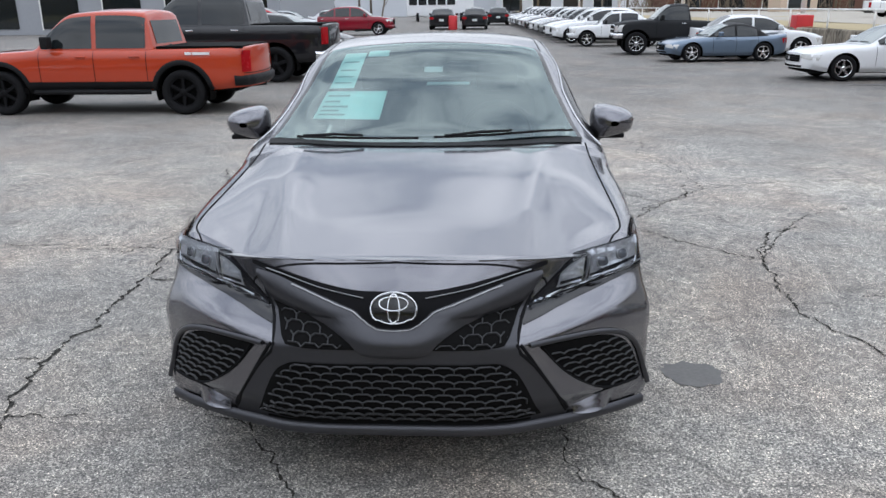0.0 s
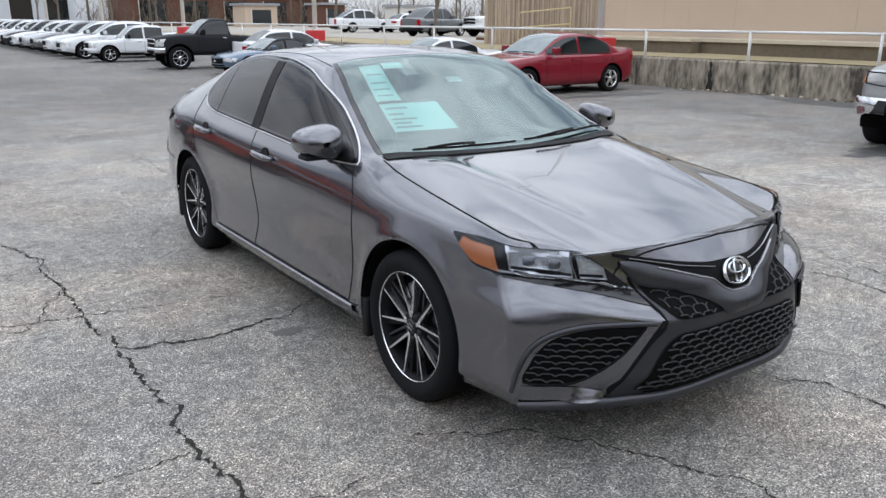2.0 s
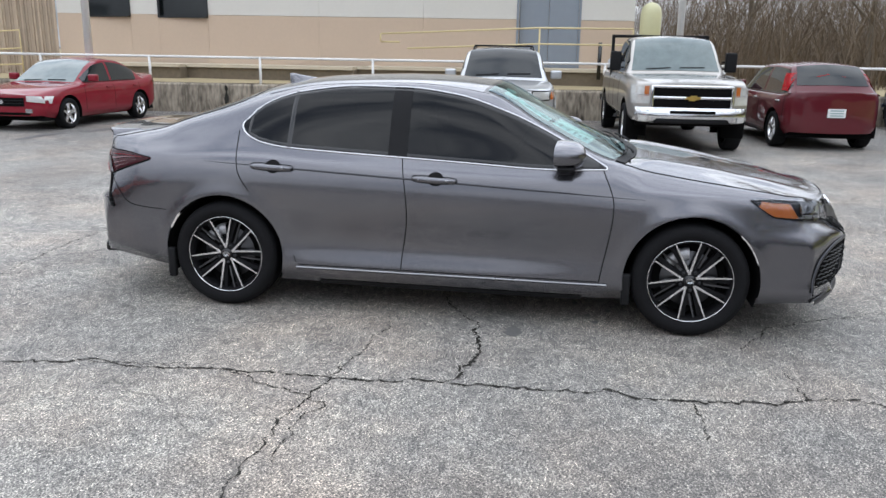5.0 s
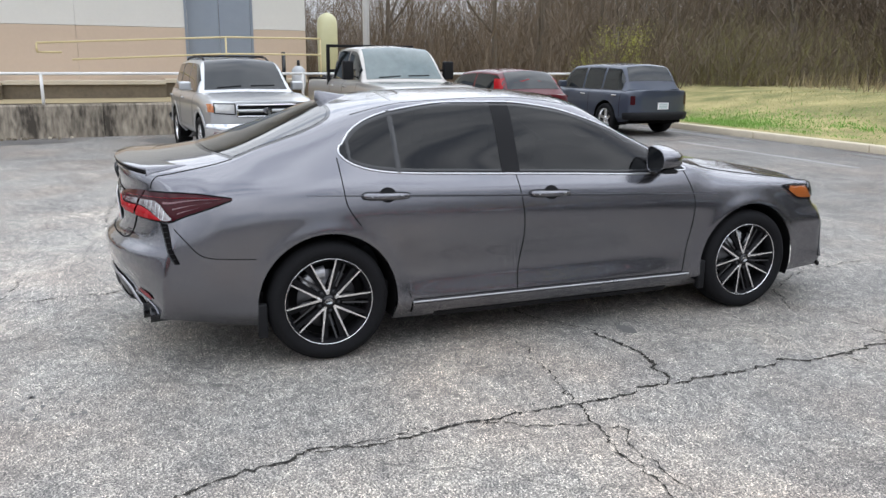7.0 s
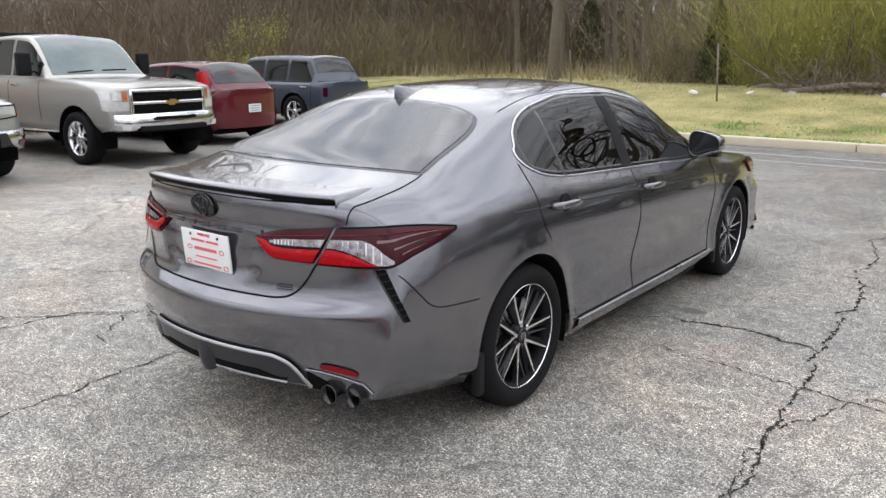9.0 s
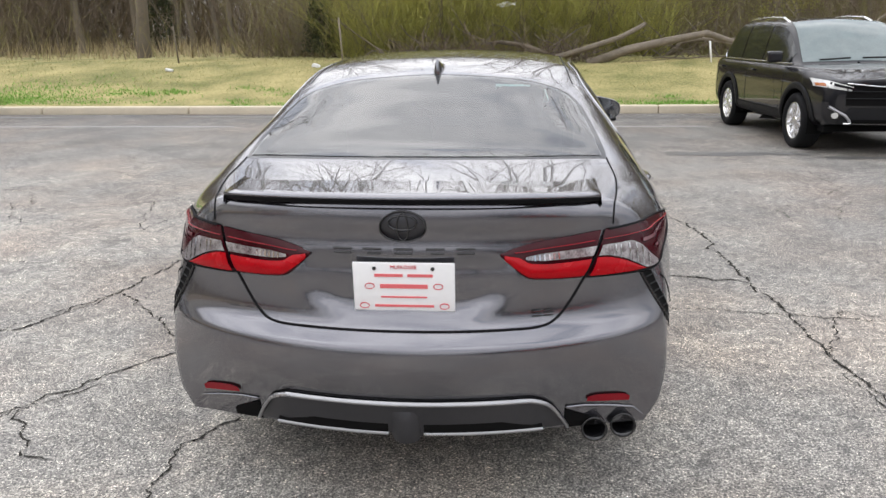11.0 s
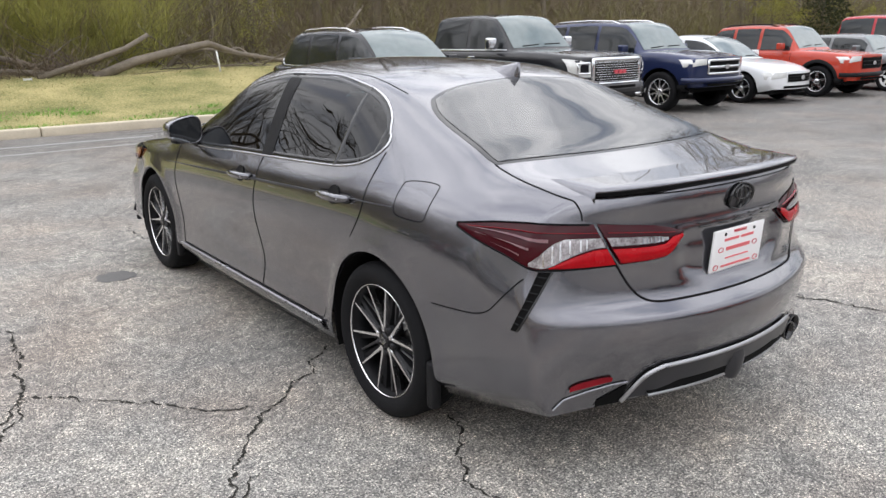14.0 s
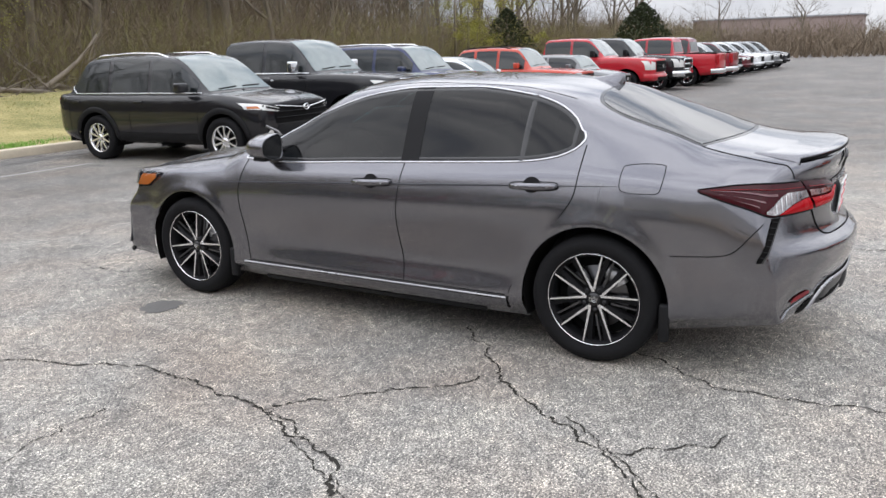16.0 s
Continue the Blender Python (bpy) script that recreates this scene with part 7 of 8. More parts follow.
            for x in (-.11, 0, .11):
                part("badge_bar", skin.patch("front", lambda u, v: (x - .045 + .09 * u, (gz0 + gz1) / 2 - .032 + .064 * v), 3, 2, .042), M["plate_red"], g, "red badge bar")
        elif grille in ("chrome", "bars"):
            part("grille_frame", skin.ribbon("front", [(-gw, gz0), (gw, gz0), (gw, gz1), (-gw, gz1)], .05, .03, .06, bmesh.new(), closed=True), M["chrome"], g)
            for z in np.linspace(gz0, gz1, 5 if grille == "bars" else 3)[1:-1]:
                part("grille_bar", skin.ribbon("front", [(-gw, z), (gw, z)], .022 if grille == "bars" else .05, .024, .06), M["chrome"], g)
        else:
            for z in np.linspace(gz0, gz1, 4)[1:-1]:
                part("grille_bar", skin.ribbon("front", [(-gw, z), (gw, z)], .015, .02, .06), M["black_plastic"], g)
        if face == "chrome_bumper":
            for w, h in ((.115, .022), (.05, .042)):
                part("badge", skin.patch("front", lambda u, v: ((2 * u - 1) * w + .012 * (2 * v - 1), (gz0 + gz1) / 2 + h * (2 * v - 1)), 4, 2, .036), M["gold"], g, "gold cross-shaped badge")
        elif face == "crossover":
            part("badge", skin.ribbon("front", [(.062 * math.cos(q), gz1 - .045 + .042 * math.sin(q)) for q in np.linspace(0, 6.283, 20)[:-1]], .013, .040, .05, bmesh.new(), closed=True), M["chrome"], g, "oval chrome badge ring")
        elif grille != "mesh":
            part("badge", skin.patch("front", lambda u, v: (.075 * math.cos(2 * math.pi * u) * v, (gz0 + gz1) / 2 + .05 * math.sin(2 * math.pi * u) * v), 14, 2, .034), M["chrome"], g)
    if face == "crossover":
        part("grille_mouth", skin.patch("front", lambda u, v: ((2 * u - 1) * (hw - .22 - .12 * v), zs + .10 + (gz0 - zs - .13) * v), 14, 6, .02), M["black_plastic"], car, "black lower grille")
        part("bumper_line", skin.ribbon("front", [(x, zs + .11) for x in np.linspace(-hw + .3, hw - .3, 12)], .02, .05), M["alloy"], car)
        part("brow_line", skin.ribbon("front", [(x, gz1 + .01 - .06 * (1 - abs(x) / gw)) for x in np.linspace(-gw, gw, 14)], .016, .03), M["alloy"], car)
    elif face in ("chrome_bumper", "hooks"):
        bz = zs + .10
        part("front_bumper", skin.patch("front", lambda u, v: ((2 * u - 1) * (hw - .11), zs + .02 + .27 * v), 24, 10, lambda u, v: .02 + .075 * math.sin(math.pi * (.12 + .76 * v)) ** .6 * min(1, 14 * min(u, 1 - u) + .3)), bumper, car, "deep bright bumper" if face == "chrome_bumper" else "black painted bumper")
        part("bumper_slot", skin.patch("front", lambda u, v: ((2 * u - 1) * .34, zs + .205 + .045 * v), 10, 2, .118), M["void"], car)
        part("bumper_valance", skin.patch("front", lambda u, v: ((2 * u - 1) * (.60 - .06 * v), zs + .015 + .10 * v), 12, 3, .116), M["black_plastic"], car, "black lower valance")
        part("rear_bumper", skin.ribbon("rear", [(x, bz + .06) for x in np.linspace(-hw + .05, hw - .05, 14)], .18, .06), bumper, car)
        for s in (1, -1):
            part("fog_lamp", skin.patch("front", lambda u, v: (s * (.66 + .12 * u), zs + .09 + .07 * v), 4, 3, .112), M["lamp_clear"], car)
            if face == "hooks":
                part("tow_hook", skin.ribbon("front", [(s * .62, zs + .02), (s * .50, zs + .085), (s * .34, zs + .085)], .06, .13, .05), M["chrome"], car, "chrome tow hook surround")
                part("lamp_frame", skin.ribbon("front", [(s * (hw - .30), hood[0] - .10), (s * (hw - .10), hood[0] - .10), (s * (hw - .10), hood[0] - .27), (s * (hw - .30), hood[0] - .27)], .035, .02, .05), M["chrome"], car)
            else:
                part("lamp_indicator", skin.patch("front", lambda u, v: (s * (hw - .30 + .07 * u), hood[0] - .20 + .15 * v), 3, 4, .014), M["amber"], car, "amber indicator in the headlamp")
                part("lamp_divider", skin.ribbon("front", [(s * (hw - .32), hood[0] - .185), (s * (hw - .06), hood[0] - .185)], .012, .016, .05), M["trim_grey"], car)
    elif face == "utility":
        part("front_bumper", skin.patch("front", lambda u, v: ((2 * u - 1) * (hw - .07), zs + .04 + .25 * v), 24, 8, lambda u, v: .02 + .07 * math.sin(math.pi * (.15 + .7 * v)) ** .6), bumper, car, "bright bumper with a grey middle")
        part("bumper_middle", skin.patch("front", lambda u, v: ((2 * u - 1) * (.60 - .10 * v), zs + .03 + .235 * v), 16, 6, .104), M["satin_grey"], car, "dull grey bumper middle")
        part("bumper_slot", skin.patch("front", lambda u, v: ((2 * u - 1) * .40, zs + .10 + .11 * v), 10, 3, .112), M["void"], car)
        for s in (1, -1):
            part("fog_lamp", skin.patch("front", lambda u, v: (s * (.66 + .11 * u), zs + .10 + .075 * v), 4, 3, .098), M["pink_lens"], car)
            part("lamp_rim", skin.ribbon("front", [(s * (hw - .42), hood[0] - .03), (s * (hw - .42), hood[0] - .19), (s * (hw - .13), hood[0] - .17), (s * (hw - .13), hood[0] - .03)], .016, .018, .05, bmesh.new(), closed=True), M["gap"], car)
        part("grille_frame", skin.ribbon("front", [(-gw, gz0), (gw, gz0), (gw, gz1), (-gw, gz1)], .026, .026, .06, bmesh.new(), closed=True), M["chrome"], car)
        for z in (gz0 + (gz1 - gz0) * .25, gz0 + (gz1 - gz0) * .75):
            part("grille_bar", skin.ribbon("front", [(-gw, z), (gw, z)], .010, .02, .06), M["black_plastic"], car)
        for y in (.2, 1.1):
            part("rack_bar", tube_bm([(-float(xr(y)) + .07, y, float(zr(y)) + .075), (float(xr(y)) - .07, y, float(zr(y)) + .075)], .016, 6), M["black_plastic"], car)
        part("rear_bumper", skin.ribbon("rear", [(x, zs + .16) for x in np.linspace(-hw + .05, hw - .05, 14)], .18, .06), bumper, car)
    elif kind in ("pickup", "suv"):
        bz = zs + .10
        part("front_bumper", skin.ribbon("front", [(x, bz + (.07 if kind == "pickup" else .12)) for x in np.linspace(-hw + .05, hw - .05, 14)], .20 if kind == "pickup" else .10, .06), bumper or paint, car)
        part("bumper_valance", skin.ribbon("front", [(x, bz - (.07 if kind == "pickup" else .02)) for x in np.linspace(-hw + .08, hw - .08, 14)], .13 if kind == "pickup" else .18, .055), M["black_plastic"], car)
        part("rear_bumper", skin.ribbon("rear", [(x, bz + .06) for x in np.linspace(-hw + .05, hw - .05, 14)], .18, .06), bumper or M["black_plastic"], car)
    part("lower_intake", skin.patch("front", lambda u, v: ((2 * u - 1) * hw * .62, zs + .06 + .10 * v), 10, 2, .075 if kind in ("pickup", "suv") else .012), M["void"], car)
    if plate:
        p, _ = skin.at("rear", 0, hr - .35)
        part("number_plate", box_bm(-.15, .15, p.y + .01, p.y + .018, hr - .42, hr - .27), M["white_paint"], car)
        for z in (hr - .30, hr - .345, hr - .385):
            part("plate_bar", box_bm(-.11, .11, p.y + .018, p.y + .021, z - .012, z + .008), M["sticker_ink"], car)
    if kind == "pickup" and cab_end is not None:
        # closed black sheet paints the dark inside of the open bed
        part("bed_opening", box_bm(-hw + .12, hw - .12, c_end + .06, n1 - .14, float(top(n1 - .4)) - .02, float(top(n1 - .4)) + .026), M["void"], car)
        part("tailgate_gap", skin.ribbon("rear", [(-hw + .12, deck - .06), (-hw + .12, zs + .28), (hw - .12, zs + .28), (hw - .12, deck - .06)], .014, .006, .06), M["gap"], car)
    return car


def park(car, x, y, turn, size=1.0):
    car.matrix_basis = pose(x, y, 0, 0, 0, turn) @ Matrix.Scale(size, 4)
    return car


P = {
    "orange": car_paint("orange_paint", (0.42, 0.05, 0.018)), "black": car_paint("black_paint", (0.010, 0.010, 0.012)), "white": car_paint("white_car_paint", (0.76, 0.77, 0.78)),
    "red": car_paint("deep_red_paint", (0.21, 0.008, 0.02)), "maroon": car_paint("maroon_paint", (0.10, 0.012, 0.018)), "silver": car_paint("silver_paint", (0.50, 0.51, 0.52), 0.7),
    "champagne": car_paint("champagne_paint", (0.42, 0.40, 0.37), 0.6), "slate": car_paint("slate_blue_paint", (0.13, 0.18, 0.25), 0.5), "bluegrey": car_paint("dull_blue_grey_paint", (0.055, 0.065, 0.09), 0.3, 0.5),
    "navy": car_paint("navy_paint", (0.018, 0.026, 0.075), 0.3), "orange2": car_paint("bright_orange_paint", (0.44, 0.045, 0.022)), "grey": car_paint("mid_grey_paint", (0.14, 0.145, 0.15), 0.5),
    "bright_red": car_paint("bright_red_paint", (0.42, 0.015, 0.025)), "matt_black": surf("matt_black_paint", (0.022, 0.023, 0.025), 0.6, var=0.15), "dusty_black": car_paint("smoky_black_paint", (0.014, 0.015, 0.017)),
}
PICK = dict(kind="pickup", W=1.95, hood=(1.15, 1.25), belt=1.25, deck=1.24, zs=.42, r=.39, front=.95, grille="chrome", rear_lamp="tall", wide_lamp=.26)
SUVD = dict(kind="suv", W=1.85, H=1.72, hood=(.92, 1.06), belt=1.06, deck=1.06, zs=.3, r=.36, front=.85, rear_lamp="tall", tail=2.2)


def crew(name, label, paint, **k):
    a = dict(PICK, L=5.8, H=1.92, wb=3.65, cowl=-1.05, roof=(-.35, 1.1), cab_end=1.25, tail=1.25)
    a.update(k)
    return vehicle(name, label, paint, **a)


# cars ahead of the sedan's tail
park(crew("pickup_truck", "bright orange crew-cab pickup with black wheels", P["orange"], L=5.4, W=1.9, H=1.79, wb=3.24, hood=(.98, 1.1), belt=1.12, deck=1.14, zs=.42, r=.385, roof=(-.3, .98), cab_end=1.12, tail=1.12,
          grille="dark", bumper=M["black_plastic"], clad=M["black_plastic"], rim_mat="rim_black", spokes=6, step="black_plastic"), -5.89, 8.42, -90, .9)
decal = tagged(new("side_print"), "white print bars on the pickup's bed", "decal")
decal.matrix_basis = pose(-5.89, 8.42, 0, 0, 0, -90) @ Matrix.Scale(.9, 4)
for y0, y1 in ((1.72, 1.83), (1.85, 2.15)):
    part("print_bar", box_bm(.952, .956, y0, y1, 1.02, 1.065), M["white_paint"], decal)
park(crew("pickup_truck", "glossy black crew-cab pickup with dark glass", P["black"], bumper=M["chrome"], rim_mat="rim_black"), -6.15, 13.95, -91)
park(vehicle("sedan", "black sedan parked behind the pickups", P["black"], L=4.88, W=1.84), -6.0, 20.6, 88)
park(vehicle("crossover", "red crossover parked far across the lot", P["red"], **dict(SUVD, L=4.5, H=1.65)), -7.2, 43, 90)
park(vehicle("suv", "dark sport utility parked across the lot", P["dusty_black"], **SUVD, L=4.8, rails=True), -11.5, 27.5, -90)
park(vehicle("crossover", "red crossover behind the dark utility", P["bright_red"], **dict(SUVD, L=4.5, H=1.65)), -11, 33, -90)
for i, (x, y, c) in enumerate(((-14, 38, "silver"), (-13, 43, "white"), (-17, 47, "grey"), (-12.5, 48.5, "silver"), (-10.2, 54, "white"))):
    park(vehicle("sedan", ("silver", "white", "grey", "silver", "white")[i] + " sedan far across the lot", P[c], glass_mat="pale"), x, y, 90)
for i, (x, y, c) in enumerate(((-2.7, 54, "black"), (-.4, 53.5, "dusty_black"), (-.6, 66, "grey"), (1.4, 65, "black"))):
    park(vehicle("sedan", ("black sedan facing away far across the lot", "smoky black sedan far across the lot", "grey sedan far across the lot", "black sedan at the end of the lot")[i], P[c], plate=True), x, y, 180)
# the long row along the fence
ROW = ("white", "white", "grey", "silver", "white", "black", "silver", "white", "grey", "white", "silver", "white", "black", "white")
for i, c in enumerate(ROW):
    park(tagged(vehicle("sedan", c + " sedan in the long row by the fence", P[c], glass_mat="pale"), group="cars in the row by the fence"), 5.4 - .09 * i, 31 + 2.75 * i, -93)
park(crew("pickup_truck", "white crew-cab pickup parked by the fence", P["white"], L=5.4, W=1.9, H=1.79, wb=3.24, hood=(.98, 1.1), belt=1.12, deck=1.14, r=.385, roof=(-.3, .98), cab_end=1.12, tail=1.12, grille="dark", bumper=P["white"]), 5.5, 27.9, -92, .74)
park(crew("pickup_truck", "tall matt black single-cab truck on big tyres", P["matt_black"], L=5.5, W=1.95, H=2.08, wb=3.4, zs=.62, hood=(1.28, 1.42), belt=1.40, deck=1.25, r=.47, roof=(-.3, .4), cab_end=.55, tail=.55, grille="chrome", bumper=M["chrome"], spokes=8), 6.5, 22.45, -92, .76)
park(vehicle("sedan", "white sedan parked tail out by the fence", P["white"], L=4.5, plate=True), 8.6, 20.8, 88, .86)
park(vehicle("coupe", "slate blue convertible coupe with black soft top", P["slate"], L=4.45, W=1.75, H=1.31, wb=2.54, belt=.86, hood=(.64, .84), deck=.93, soft_top=M["black_plastic"], cowl=-.7, roof=(.05, .75), tail=1.45), 7.0, 18.9, -84, .80)
park(vehicle("coupe", "white two-door coupe with dark tyres", P["white"], L=4.85, W=1.8, H=1.39, wb=2.67, belt=.88, hood=(.68, .86), deck=.96, cowl=-.75, roof=(.1, .85), tail=1.75, front=1.0), 8.8, 13.0, -90, .83)
park(vehicle("sedan", "deep red sedan with alloy wheels by the retaining wall", P["red"], L=4.6, W=1.8, H=1.44, wb=2.69, belt=.93, hood=(.72, .90), deck=1.03, roof=(-.05, .8), fog=True), 9.85, 9.65, -91, .92)
park(vehicle("suv", "silver sport utility with grey bumpers and roof rails", P["silver"], **dict(SUVD, L=4.6, W=1.8, H=1.68, wb=2.67, tail=2.1, hood=(1.0, 1.1), belt=1.1, deck=1.1, zs=.38, r=.375), grille="slots", wide_lamp=.36, marker=True, bumper=M["chrome"], rails=True, clad=P["silver"], roof=(-.25, 1.7), cowl=-.85, glass_mat="dark", plate=True, face="utility"), 9.75, .62, -85)
park(crew("pickup_truck", "champagne pickup with chrome grille and black rack", P["champagne"], H=1.93, zs=.47, bumper=M["chrome"], hood=(1.14, 1.25), belt=1.26, tow=True, cab_end=.95, tail=.95, roof=(-.35, .8), glass_mat="pale", face="chrome_bumper", spokes=8), 10.6, -2.45, -87)
park(vehicle("hatchback", "maroon hatchback with tall red tail lamps", P["maroon"], kind="hatch", L=4.2, W=1.7, H=1.5, wb=2.61, belt=.95, deck=1.0, tail=1.8, roof=(-.15, 1.3), hood=(.7, .9), rear_lamp="pillar", plate=True), 11.1, -5.0, 95)
park(vehicle("suv", "faded blue-grey utility wagon parked nose in", P["bluegrey"], **dict(SUVD, L=4.47, W=1.76, H=1.63, wb=2.63, tail=1.95, hood=(.9, 1.03), belt=1.03, deck=1.03, rear_lamp="small"), plate=True, roof=(-.3, 1.6), cowl=-.8), 12.45, -8.7, 93)
rack = tagged(new("cargo_rack"), "black steel headache rack behind the pickup cab", "rack")
rack.matrix_basis = pose(10.6, -2.45, 0, 0, 0, -87)
for x in (-.93, .93):
    part("post", box_bm(x - .03, x + .03, .98, 1.05, 1.0, 1.94), M["black_plastic"], rack)
part("bar", box_bm(-.96, .96, .98, 1.05, 1.90, 1.96, .01), M["black_plastic"], rack)
part("bar", box_bm(-.90, .90, .985, 1.045, 1.40, 1.46, .01), M["black_plastic"], rack)
# the row along the grass
park(vehicle("crossover", "black compact crossover with bright roof rails", P["black"], **dict(SUVD, L=4.6, W=1.84, H=1.68, wb=2.66, hood=(.92, 1.06), tail=2.05), rails="bright", clad=M["black_plastic"], roof=(-.2, 1.55), cowl=-1.02, face="crossover", grille="dark", bumper=M["black_plastic"], spokes=10, glass_mat="pale", wide_lamp=.2), -4.85, -7.45, 183.5)
park(crew("pickup_truck", "black crew-cab pickup with bright chrome mesh grille", P["black"], grille="mesh", spokes=10, rim_mat="chrome", bumper=P["black"], step=True, glass_mat="pale", face="hooks", trim=True), -8.1, -8.0, 183)
park(vehicle("suv", "navy blue sport utility with chrome bumper trim", P["navy"], **dict(SUVD, L=4.82, W=1.92, H=1.78, wb=2.79, hood=(1.04, 1.16), belt=1.12, deck=1.12, zs=.4, r=.39, tail=2.25), rails="bright", grille="chrome", roof=(-.25, 1.75), cowl=-.9, spokes=10, glass_mat="pale"), -11.35, -7.5, 182)
park(vehicle("sedan", "white sedan between the utility and orange crossover", P["white"], L=4.65, W=1.78, glass_mat="pale"), -14.0, -7.4, 182)
park(vehicle("crossover", "bright orange boxy crossover with seven-slot grille", P["orange2"], **dict(SUVD, L=4.23, W=1.8, H=1.67, wb=2.57, hood=(.95, 1.05), tail=1.85), rails=True, clad=M["black_plastic"], roof=(-.2, 1.4), cowl=-.75, bumper=M["black_plastic"], glass_mat="pale"), -16.6, -7.0, 181)
park(vehicle("hatchback", "grey compact hatchback with white wheels", P["grey"], kind="hatch", L=3.7, W=1.68, H=1.41, wb=2.47, belt=.95, deck=1.0, front=.65, tail=1.55, roof=(-.3, 1.2), cowl=-.75, hood=(.78, .93), rim_mat="white_paint", rear_lamp="tall"), -19.4, -6.5, 176)
park(crew("pickup_truck", "red crew-cab pickup with black wheels", P["bright_red"], rim_mat="rim_black", grille="dark", bumper=P["bright_red"]), -22.6, -7.2, 180)
park(crew("pickup_truck", "black crew-cab pickup with chrome grille", P["black"], bumper=M["chrome"]), -25.6, -7.0, 180)
park(crew("pickup_truck", "red pickup parked tail out", P["bright_red"], bumper=M["chrome"]), -28.6, -6.6, 0)
park(crew("pickup_truck", "red pickup parked tail out beside another", P["red"], bumper=M["chrome"]), -31.4, -6.6, 0)
park(crew("pickup_truck", "white pickup parked nose out", P["white"], bumper=M["chrome"]), -34.2, -7.0, 180)
for i, c in enumerate(("silver", "maroon", "white", "silver", "grey", "black")):
    park(vehicle("suv", c + " sport utility far along the row", P[c], **SUVD, L=4.7, glass_mat="pale"), -37.2 - 2.9 * i, -6.6 + .1 * i, 180)
# cars on the upper yard
for nm, lab, c, x, y, turn, kw in (("van", "white minivan on the upper yard", "white", 28.8, 52.0, 83, dict(SUVD, L=5.0, H=1.75, hood=(.85, 1.0))), ("sedan", "white sedan on the upper yard", "white", 32.4, 51.0, 95, dict(L=4.6)),
                                   ("suv", "grey sport utility on the upper yard", "grey", 26.5, 38.6, 105, dict(SUVD, L=4.8, H=1.76)), ("sedan", "dark sedan on the upper yard", "dusty_black", 32.0, 46.0, 100, dict(L=4.7)),
                                   ("pickup_truck", "white pickup on the upper yard", "white", 29.6, 35.6, -92, dict(PICK, L=5.6, H=1.85, wb=3.5, cowl=-1.05, roof=(-.35, 1.1), cab_end=1.25, tail=1.25))):
    park(vehicle(nm, lab, P[c], **kw), x, y, turn).location.z = .52


# ---- far buildings ----
def far_hall(name, label, x0, x1, y0, y1, z0, z1, mat, openings=0, door=None):
    hall2 = tagged(new(name), label, "building")
    part("wall", box_bm(x0, x1, y0, y1, z0, z1), mat, hall2)
    part("roof", box_bm(x0 - .3, x1 + .3, y0 - .3, y1 + .3, z1, z1 + .25), M["far_grey"], hall2)
    for i in range(openings):
        a = x0 + (x1 - x0) * (i + .2) / openings
        w = part("window", box_bm(a, a + (x1 - x0) / openings * .6, y0 - .06, y0 + .02, z0 + .4, min(z1 - .5, z0 + 3.4)), M["car_glass"], hall2)
        part("window_frame", box_bm(a - .08, a, y0 - .1, y0 + .02, z0 + .3, min(z1 - .4, z0 + 3.5)), M["white_pipe"], w)
    return hall2


far_hall("showroom", "grey showroom with dark glazed front and white posts", -44, -13.5, 50, 70, 0, 5.5, M["far_grey"], 7)
far_hall("warehouse", "long white metal warehouse across the road", -60, 18, 128, 150, 0, 7, M["far_white"], 0)
far_hall("shop", "white shop with red lettered band", 2, 19, 112, 124, .4, 4.6, M["far_white"], 4)
far_hall("brick_shop", "low brown brick shop with flat roof", 24, 52, 104, 116, .4, 4.2, M["wood_dark"], 5)
far_hall("brick_hall", "long low brown brick hall beyond the lot", -176, -166, -36, -5, 0, 6.3, M["hazy_brick"])
far_hall("shed", "small tan garden shed for sale", 33, 37, 88, 92, .5, 3.0, M["beige_wall"], 1)
far_hall("shed", "small dark red garden shed for sale", 41, 44, 84, 88, .5, 3.1, M["wood_dark"], 1)
far_hall("shed", "pale portable garden shed", 52, 57, 84, 88, .5, 3.0, M["pale_wall"], 1)
sign = tagged(new("sign_board"), "white board with a red bar on posts", "sign")
part("board", box_bm(8, 13, 111.6, 111.8, 4.7, 6.2), M["white_paint"], sign)
part("bar", box_bm(8.6, 12.4, 111.5, 111.6, 5.2, 5.7), M["plate_red"], sign)
bus = tagged(new("bus"), "white shuttle bus with dark windows far off", "bus")
bus.location = (-4.5, 84, 0)
part("body", box_bm(-3.6, 3.6, -1.2, 1.2, .5, 3.0, .18, 3), P["white"], bus)
for i in range(6):
    part("window", box_bm(-3.3 + i * 1.02, -2.45 + i * 1.02, -1.23, -1.19, 1.7, 2.6, .03), M["car_glass"], bus)
for x in (-2.4, 2.3):
    plain_wheel(bus, x, -1.1, .45, .3, 1, .26, M["alloy"])
    bus.children[-1].matrix_basis = pose(x, -1.1, .45, 0, 0, -90)
bin_ = tagged(new("barrel"), "red barrel standing on the lot", "barrel")
bin_.location = (-1.9, 51.5, 0)
part("shell", tube_bm([(0, 0, 0), (0, 0, .05), (0, 0, .9), (0, 0, .95)], [.28, .3, .3, .27], 16), M["red_base"], bin_)
